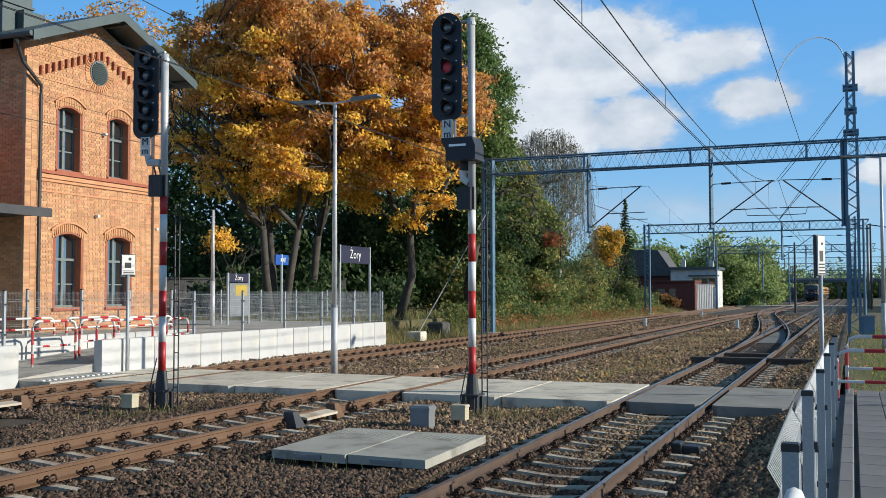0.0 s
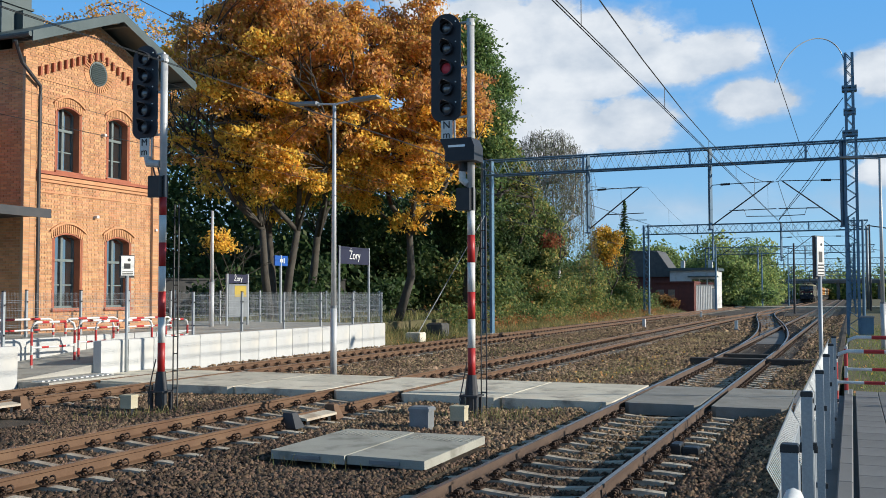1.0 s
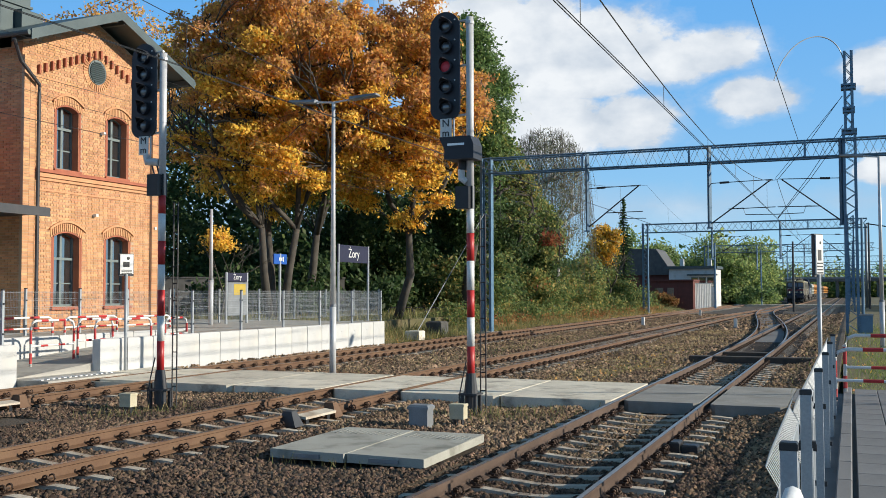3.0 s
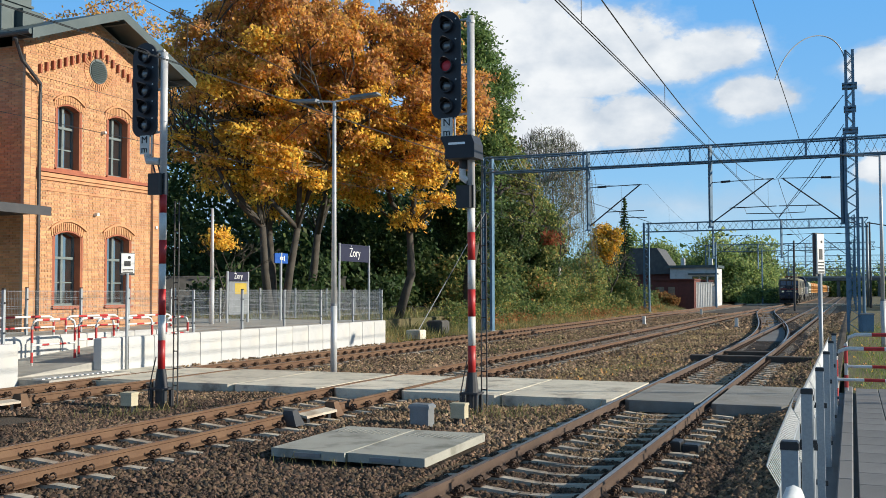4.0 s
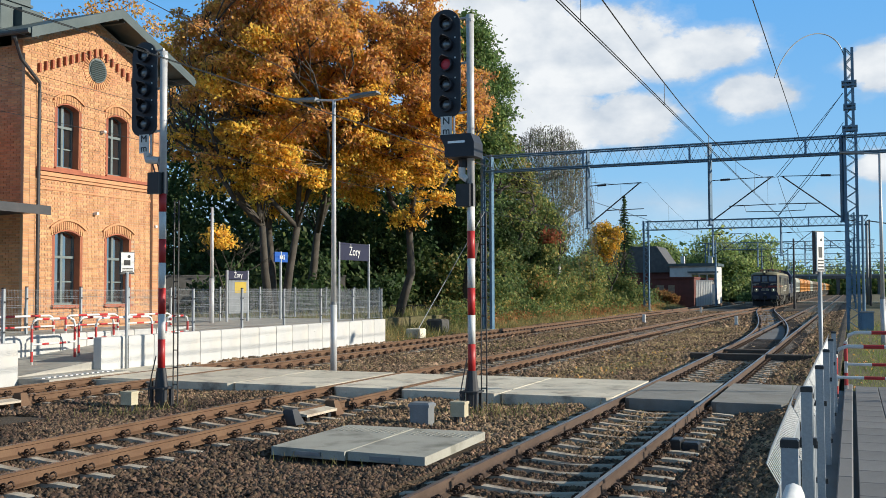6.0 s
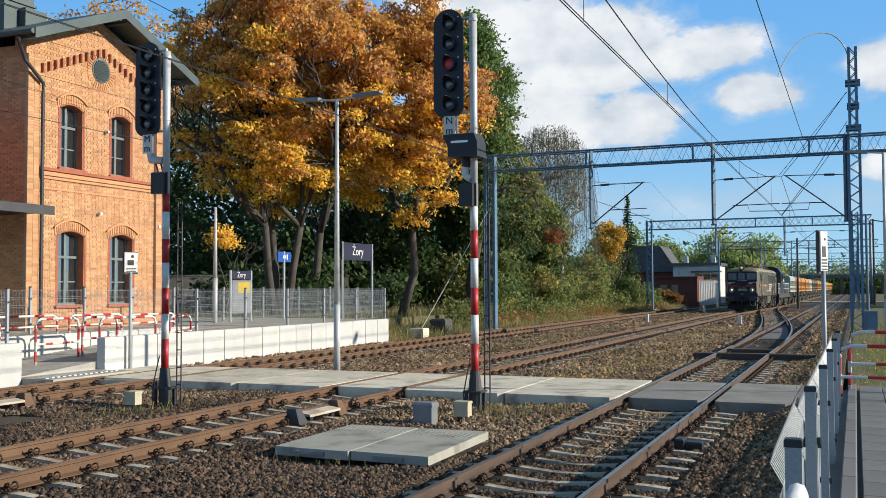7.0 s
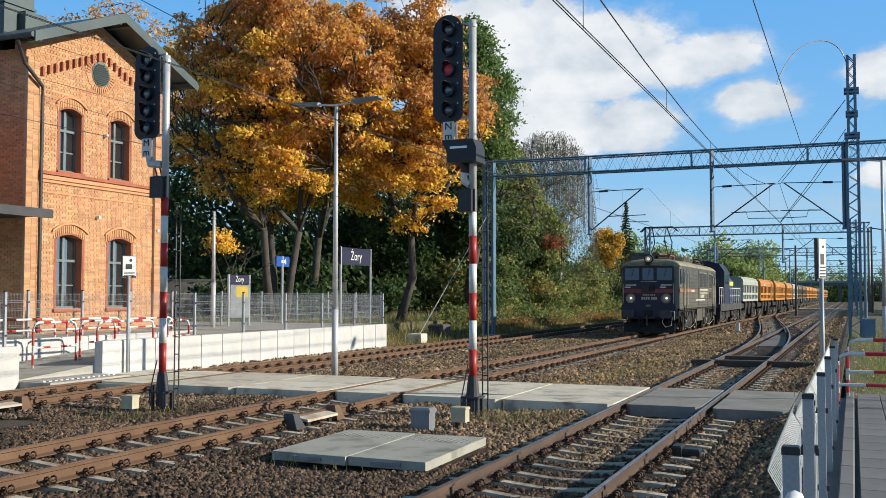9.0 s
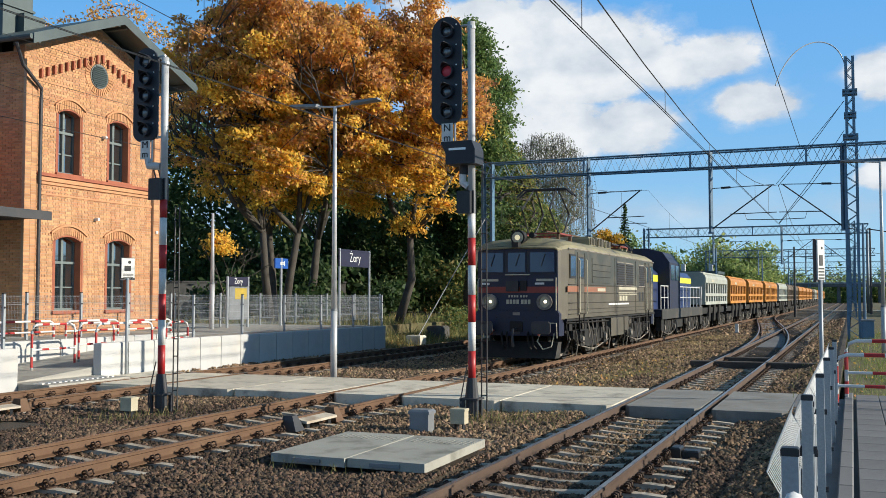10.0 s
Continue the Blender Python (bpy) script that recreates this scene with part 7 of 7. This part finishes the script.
        for x in (-1.12, 1.12):
            part("coupler_step", Geo().tube([(x - 0.2, y + s * 0.1, 1.2), (x - 0.2, y + s * 0.3, 1.18), (x + 0.15, y + s * 0.3, 1.18), (x + 0.15, y + s * 0.25, 0.75)], 0.018, 5), PALELETTER, t)
        part("cable_loop", Geo().tube([(0.75, y + s * 0.08, 0.95), (0.68, y + s * 0.25, 0.65), (0.85, y + s * 0.28, 0.42), (1.1, y + s * 0.25, 0.5), (1.15, y + s * 0.1, 0.9)], 0.022, 6), PALELETTER, t)
        # top lamp
        lamp = part("top_lamp", Geo().tube([(0, y - s * 0.02, 3.70), (0, y - s * 0.32, 3.70)], 0.22, 18).box(-0.1, 0.1, y - 0.25, y + 0.25, 3.4, 3.55), CAST, t)
        part("top_lamp_lens", Geo().tube([(0, y + s * 0.0, 3.70), (0, y - s * 0.02, 3.70)], 0.17, 18), REFLECTOR, lamp)
        part("top_lamp_bulb", Geo().tube([(0, y + s * 0.02, 3.70), (0, y, 3.70)], 0.08, 12), TOPLAMP, lamp)
        part("horn", Geo().tube([(0.35, y - s * 0.3, 3.78), (0.35, y - s * 0.75, 3.80)], 0.09, 10, r2=0.03), CAST, t)
    # sides
    for s in (-1, 1):
        x = s * hw
        o = lambda a, b: (min(x, x + s * a), max(x, x + s * b))
        for y in (1.95, L - 1.95):
            d = part("cab_door", Geo().box(*o(0, 0.012), y - 0.36, y + 0.36, 1.40, 3.25), GREYBODY, bd)
            part("door_gasket", Geo().box(*o(0.012, 0.018), y - 0.28, y + 0.28, 2.50, 3.17), BLACK, d)
            part("door_window", Geo().box(*o(0.018, 0.026), y - 0.24, y + 0.24, 2.55, 3.12), WINDSHIELD, d)
            for q in (-0.46, 0.46):
                part("grab_rail", Geo().tube([(x + s * 0.05, y + q, 1.42), (x + s * 0.08, y + q, 1.5), (x + s * 0.08, y + q, 3.05), (x + s * 0.04, y + q, 3.12)], 0.018, 5), PALELETTER, d)
            part("step", Geo().box(*o(-0.25, 0.06), y - 0.3, y + 0.3, 0.55, 0.60).box(*o(-0.2, 0.04), y - 0.3, y + 0.3, 0.9, 0.94).box(*o(0.0, 0.03), y - 0.3, y - 0.26, 0.55, 1.4).box(*o(0.0, 0.03), y + 0.26, y + 0.3, 0.55, 1.4), CAST, d)
        for y in (0.98, L - 0.98):
            w = part("cab_window", Geo().box(*o(0, 0.015), y - 0.34, y + 0.34, 2.50, 3.22), BLACK, bd)
            part("pane", Geo().box(*o(0.015, 0.022), y - 0.28, y + 0.28, 2.56, 3.16), WINDSHIELD, w)
        for y, w0 in ((7.6, 0.62), (9.1, 0.62), (11.4, 0.52)):
            v = part("vent_grille", Geo().box(*o(0, 0.012), y - w0, y + w0, 2.36, 3.16), BLACK, bd, "black louvred vent")
            for k in range(9):
                part("slat", Geo().box(*o(0.012, 0.035), y - w0 + 0.04, y + w0 - 0.04, 2.40 + k * 0.085, 2.425 + k * 0.085), SLATBROWN, v)
        part("upper_sheet", Geo().box(*o(0.0, 0.006), 1.22, L - 1.22, 2.33, 3.37), UPPERBODY, bd, "darker grey-green upper side")
        part("hatch", Geo().box(*o(0.006, 0.022), 3.3, 5.9, 2.40, 3.20), UPPERBODY, bd)
        for k in range(3):
            part("hatch_rib", Geo().box(*o(0.02, 0.032), 3.35, 5.85, 2.58 + k * 0.2, 2.60 + k * 0.2), CAST, bd)
        for z in (1.75, 2.05, 2.30):
            part("body_rib", Geo().box(*o(0, 0.016), 0.5, L - 0.5, z, z + 0.022), SLATBROWN, bd)
        part("stripe", Geo().box(*o(0, 0.010), 0.35, 5.2, 2.09, 2.26), ORANGESTRIPE, bd, "faded orange stripe")
        part("number_bar", Geo().box(*o(0.010, 0.018), 4.0, 5.1, 2.12, 2.22), PALELETTER, bd)
        part("lettering_bar", Geo().box(*o(0, 0.010), 7.2, 10.4, 2.20, 2.33), PALELETTER, bd)
        part("lettering_bar", Geo().box(*o(0, 0.010), 7.2, 10.4, 2.02, 2.10), PALELETTER, bd)
        for k in range(3):
            part("logo_bar", Geo().box(*o(0, 0.012), 7.3 + k * 0.5, 7.65 + k * 0.5, 1.80, 1.98), PALELETTER, bd)
        part("logo_bar", Geo().box(*o(0, 0.012), 5.6, 8.9, 1.66, 1.72), WHITE, bd)
        part("small_plate", Geo().box(*o(0, 0.014), 10.8, 11.1, 1.78, 2.12), BLACK, bd)
        part("small_plate", Geo().box(*o(0, 0.014), 11.4, 11.7, 1.78, 2.12), BLACK, bd)
        part("skirt", Geo().box(*o(-0.1, 0.0), 0.3, L - 0.3, 1.22, 1.30), CAST, t)
        part("battery_box", Geo().box(*o(-0.45, 0.0), 6.0, 8.0, 0.58, 1.22, b=0.02), GREYBODY, t, "beige battery box")
        part("air_tank", Geo().tube([(x - s * 0.35, 8.3, 0.85), (x - s * 0.35, 9.3, 0.85)], 0.22, 12), CAST, t)
        # the pale gutter paints the sun's highlight along the roof edge
        part("gutter", Geo().tube([(x, 0.5, 3.37), (x, 1.2, 3.39), (x, L - 1.2, 3.39), (x, L - 0.5, 3.37)], 0.028, 5), DUST_GLINT, t, "rain gutter in pale colour for the sunlit roof edge")
        for y in (1.52, 2.38, 6.6, 10.2, 12.2, L - 2.38, L - 1.52):
            part("seam", Geo().box(*o(0.006, 0.015), y - 0.014, y + 0.014, 1.36, 3.30), CAST, bd)
        for y, w0 in ((7.6, 0.66), (9.1, 0.66), (11.4, 0.56)):
            part("vent_frame", Geo().box(*o(0.0, 0.010), y - w0, y + w0, 2.32, 3.20), DUST_GLINT, bd)
        for z in (1.55, 1.42):
            part("lower_rib", Geo().box(*o(0, 0.012), 0.5, L - 0.5, z, z + 0.018), SLATBROWN, bd)
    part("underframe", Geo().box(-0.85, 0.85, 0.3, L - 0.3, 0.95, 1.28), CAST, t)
    # sand boxes, pipes, springs and cables hung under the side sill
    rng = random.Random(77)
    for s in (-1, 1):
        for y in (1.15, 2.9, 4.5, 5.5, 8.6, 9.9, 11.5, 13.2):
            part("sand_box", Geo().box(s * 1.18 - 0.12, s * 1.18 + 0.12, y - 0.17, y + 0.17, 0.92, 1.24, b=0.03), CAST, t)
            part("sand_pipe", Geo().tube([(s * 1.20, y, 0.93), (s * 1.24, y + 0.12, 0.66), (s * 1.05, y + 0.3, 0.30)], 0.022, 5), DUST_GLINT, t)
        for k in range(22):
            y = 0.8 + k * 0.6 + rng.uniform(-0.2, 0.2)
            z = rng.uniform(0.45, 0.95)
            part("hanger", Geo().tube([(s * 1.30, y, 1.22), (s * 1.36, y + rng.uniform(-0.08, 0.08), z), (s * 1.34, y + rng.uniform(-0.25, 0.25), z - 0.18)], rng.choice((0.014, 0.02, 0.03)), 5), rng.choice((CAST, CAST, DUST_GLINT)), t)
        part("air_pipe", Geo().tube([(s * 1.33, 0.5, 1.16), (s * 1.33, 5.8, 1.12), (s * 1.33, L - 0.5, 1.16)], 0.025, 5), CAST, t)
        part("side_hatch", Geo().box(min(s * 1.15, s * 1.41), max(s * 1.15, s * 1.41), 8.2, 8.9, 0.72, 1.22, b=0.01), GREYBODY, t, "small beige equipment hatch")
    for y in (3.6, L - 3.6):
        bogie(t, y, 3.05, 0.62, True, 1.27)
    # roof gear and pantographs
    for y, h in ((6.2, 0.30), (7.4, 0.34), (8.5, 0.30)):
        rg = part("roof_housing", Geo().box(-0.75, 0.75, y - 0.48, y + 0.48, 3.70, 3.74 + h, b=0.10), ROOFPAINT, t)
        for k in range(4):
            part("louvre", Geo().box(0.75, 0.78, y - 0.4 + k * 0.22, y - 0.28 + k * 0.22, 3.76, 3.72 + h * 0.9), GREYBODY, rg)
    for y in (9.8, 10.6, 11.6):
        part("roof_rib", Geo().box(-1.0, 1.0, y - 0.05, y + 0.05, 3.70, 3.78), ROOFPAINT, t)
    for y, top in ((3.0, 5.42), (L - 2.6, 4.05)):
        for a in (-0.6, 0.6):
            for b in (-0.7, 0.7):
                part("roof_insulator", Geo().tube([(a, y + b, 3.68), (a, y + b, 3.92)], 0.06, 8), RUST, t)
        p = part("pantograph", Geo().box(-0.65, 0.65, y - 0.75, y - 0.68, 3.92, 3.97).box(-0.65, 0.65, y + 0.68, y + 0.75, 3.92, 3.97).box(-0.65, -0.58, y - 0.75, y + 0.75, 3.92, 3.97).box(0.58, 0.65, y - 0.75, y + 0.75, 3.92, 3.97), REDSTRIPE, t, "red-brown pantograph base")
        mid = (3.97 + top) / 2
        for a in (-0.5, 0.5):
            for b in (-1, 1):
                part("pantograph_arm", Geo().tube([(a, y + b * 0.3, 3.97), (a * 0.9, y + b * (1.15 if top > 4.5 else 1.4), mid), (a * 0.75, y + b * 0.1, top)], 0.032, 6), DARKSTEEL, p)
        for b in (-0.14, 0.14):
            part("contact_strip", Geo().tube([(-0.95, y + b, top - 0.22), (-0.7, y + b, top), (0.7, y + b, top), (0.95, y + b, top - 0.22)], 0.035, 6), DARKSTEEL, p)
    part("roof_cable", Geo().tube([(0.3, 2.0, 4.0), (0.3, 6.0, 4.05), (0.3, 12.2, 3.98)], 0.02, 5), RUST, t)
    return t, L


def ring_y(x, z, r0, r1, y0, y1, n=18):
    return ring_geo(x, z, r0, r1, min(y0, y1), max(y0, y1), n)


def diesel_loco():
    """Hood-type diesel locomotive with an end cab, running behind the electric one."""
    t = thing("diesel_locomotive", (-9.15, 76, 0), "dark blue hood diesel locomotive with yellow band and white railings", "locomotive")
    L = 12.8
    part("frame", Geo().box(-1.45, 1.45, 0.2, L - 0.2, 1.05, 1.38), NAVYBODY, t)
    part("side_sill", Geo().box(1.45, 1.50, 0.2, L - 0.2, 0.95, 1.40), SILLDARK, t)
    part("side_sill", Geo().box(-1.50, -1.45, 0.2, L - 0.2, 0.95, 1.40), SILLDARK, t)
    h = part("short_hood", Geo().prism([(-0.95, 1.38), (0.95, 1.38), (0.95, 3.0), (0.75, 3.2), (-0.75, 3.2), (-0.95, 3.0)], "y", 0.7, 2.3), BLUEBODY, t)
    part("yellow_band", Geo().box(-0.96, 0.96, 0.69, 2.3, 2.62, 2.92), STRIPEYELLOW, h, "yellow band")
    c = part("cab", Geo().prism([(-1.48, 1.38), (1.48, 1.38), (1.48, 3.5), (1.15, 3.98), (0.5, 4.15), (-0.5, 4.15), (-1.15, 3.98), (-1.48, 3.5)], "y", 2.3, 5.0), NAVYBODY, t, "near-black cab")
    for s in (-1, 1):
        part("cab_window", Geo().box(min(s * 1.48, s * 1.50), max(s * 1.48, s * 1.50), 2.6, 3.5, 2.7, 3.4), WINDSHIELD, c)
        part("cab_window", Geo().box(min(s * 1.48, s * 1.50), max(s * 1.48, s * 1.50), 3.8, 4.7, 2.7, 3.4), WINDSHIELD, c)
        part("cab_corner", Geo().box(min(s * 1.40, s * 1.50), max(s * 1.40, s * 1.50), 4.9, 5.05, 1.38, 3.5), BLUEBODY, c)
    part("rear_window", Geo().box(0.75, 1.35, 5.0, 5.02, 2.75, 3.45), WINDSHIELD, c)
    b = part("long_hood", Geo().prism([(-0.98, 1.38), (0.98, 1.38), (0.98, 2.95), (0.78, 3.2), (-0.78, 3.2), (-0.98, 2.95)], "y", 5.0, L - 0.9), BLUEBODY, t)
    part("yellow_band", Geo().box(-0.99, 0.99, 5.06, L - 0.9, 2.64, 2.92), STRIPEYELLOW, b, "yellow band")
    for k in range(6):
        part("hood_door", Geo().box(0.98, 1.0, 5.4 + k * 1.05, 6.3 + k * 1.05, 1.5, 2.55), BLUEBODY, b)
    part("exhaust", Geo().tube([(0, 8.0, 3.2), (0, 8.0, 3.5)], 0.12, 10), CAST, b)
    for s in (-1, 1):
        x = s * 1.42
        ys = [0.3, 1.2, 2.1] + [5.3 + i * 1.15 for i in range(7)]
        for y in ys:
            part("railing_post", Geo().tube([(x, y, 1.38), (x, y, 2.42)], 0.022, 6), WHITE, t)
        for y0, y1 in ((0.3, 2.1), (5.3, ys[-1])):
            part("handrail", Geo().tube([(x, y0, 1.9), (x, y0, 2.42), (x, y1, 2.42), (x, y1, 1.9)], 0.025, 6), WHITE, t)
            part("handrail", Geo().tube([(x, y0, 1.9), (x, y1, 1.9)], 0.018, 6), WHITE, t)
        part("fuel_tank", Geo().box(s * 0.7 - 0.5, s * 0.7 + 0.5, 5.2, 7.6, 0.45, 1.0, b=0.05), CAST, t)
        for y in (0.5, L - 0.5):
            part("steps", Geo().box(min(s * 1.2, s * 1.45), max(s * 1.2, s * 1.45), y - 0.28, y + 0.28, 0.45, 1.0), CAST, t)
    for y in (2.9, L - 2.9):
        bogie(t, y, 2.6, 0.55, True, 1.2)
    buffers(t, 0.2, -1)
    buffers(t, L - 0.2, 1)
    return t, L


def hopper_wagon(paint, label):
    """Tipping wagon: ribbed sloping tub with pillars and hatches on an underframe with two bogies."""
    t = thing("hopper_wagon", (-9.15, 100, 0), label, "wagon", "freight wagons")
    L = 11.4
    part("underframe", Geo().box(-1.2, 1.2, 0.3, L - 0.3, 0.95, 1.25), CAST, t)
    shell = [(-1.30, 2.66), (-1.5, 2.74), (-1.5, 3.0), (-1.44, 3.16), (-1.3, 3.26), (1.3, 3.26), (1.44, 3.16), (1.5, 3.0), (1.5, 2.74), (1.30, 2.66)]
    b = part("tub", Geo().prism(shell, "y", 0.5, L - 0.5), paint, t)
    part("top_rim", Geo().box(-1.36, 1.36, 0.46, L - 0.46, 3.24, 3.31).box(-1.2, 1.2, 0.6, L - 0.6, 3.30, 3.36), paint, b)
    # the core behind the ribs is coloured near-black to paint the pockets' shade
    part("hopper", Geo().prism([(-1.22, 2.70), (1.22, 2.70), (1.22, 1.95), (0.95, 1.4), (-0.95, 1.4), (-1.22, 1.95)], "y", 0.62, L - 0.62), CAST, b, "hopper body in near-black, the pockets' shade put into its colour")
    part("end_plate", Geo().prism([(-1.46, 1.5), (-1.5, 2.8), (1.5, 2.8), (1.46, 1.5)], "y", 0.46, 0.6), paint, b)
    part("end_plate", Geo().prism([(-1.46, 1.5), (-1.5, 2.8), (1.5, 2.8), (1.46, 1.5)], "y", L - 0.6, L - 0.46), paint, b)
    for s in (-1, 1):
        n = 10
        for i in range(n):
            y = 0.72 + (L - 1.44) * i / (n - 1)
            part("rib", Geo().box(min(s * 1.2, s * 1.45), max(s * 1.2, s * 1.45), y - 0.17, y + 0.17, 1.52, 2.72), paint, b)
        for z0, z1 in ((1.48, 1.66), (1.98, 2.14)):
            part("side_rail", Geo().box(min(s * 1.2, s * 1.48), max(s * 1.2, s * 1.48), 0.5, L - 0.5, z0, z1), paint, b)
        part("marking_bar", Geo().box(min(s * 1.5, s * 1.51), max(s * 1.5, s * 1.51), 3.0, 4.2, 2.8, 2.95), PALELETTER, b)
        part("side_beam", Geo().box(min(s * 1.0, s * 1.22), max(s * 1.0, s * 1.22), 0.4, L - 0.4, 1.05, 1.3), CAST, t)
        for y in (3.4, 5.7, 8.0):
            part("tipping_cylinder", Geo().tube([(s * 1.15, y, 0.5), (s * 1.2, y, 1.5)], 0.2, 10), CAST, t)
        part("air_tank", Geo().tube([(s * 0.8, 4.6, 0.75), (s * 0.8, 6.6, 0.75)], 0.2, 10), CAST, t)
        part("end_rail", Geo().tube([(s * 1.25, 0.12, 1.2), (s * 1.3, 0.12, 2.5), (s * 0.6, 0.12, 2.5)], 0.025, 5), WHITE, t)
    for y in (1.9, L - 1.9):
        bogie(t, y, 1.8, 0.46, False, 1.12)
    buffers(t, 0.3, -1)
    buffers(t, L - 0.3, 1)
    return t, L


SPEED, FRONT = 20.0, 27.75
CONSIST = []
loco, length = electric_loco()
CONSIST.append((loco, 0.0, length))
diesel, length = diesel_loco()
CONSIST.append((diesel, 15.3, length))
grey, length = hopper_wagon(PALEGREEN, "pale grey-green hopper wagon of the freight train")
orange, length = hopper_wagon(ORANGE, "orange ribbed hopper wagon of the freight train")
brown, length = hopper_wagon(DULLBROWN, "dull brown hopper wagon of the freight train")
place = 28.9
for i, kind in enumerate("gooogbboooobgooooo"):
    proto = {"g": grey, "o": orange, "b": brown}[kind]
    w = proto if proto not in [c[0] for c in CONSIST] else copy_thing(proto, pose(-9.15, 100 + 12.3 * i, 0))
    CONSIST.append((w, place, length))
    place += 12.35


def rail_x(y):
    return TRACKS["middle"] + bend(y)


def train_motion():
    """All vehicles roll along the middle track towards the station at an even speed."""
    for ob, back, n in CONSIST:
        rows = []
        for k in range(21):
            t = k * 0.5
            y = FRONT + back + SPEED * (10.0 - t)
            xa, xb = rail_x(y + n * 0.2), rail_x(y + n * 0.8)
            turn = -math.degrees(math.atan2(xb - xa, n * 0.6))
            rows.append((t, pose(xa - (xb - xa) / 3, y, 0, 0, 0, turn)))
        walk(ob, rows)
    for w, y, r in WHEELS:
        walk(w, [(k / 30, pose(0, y, r, math.degrees(SPEED / r * k / 30) % 360)) for k in range(301)])


def motions():
    train_motion()


motions()
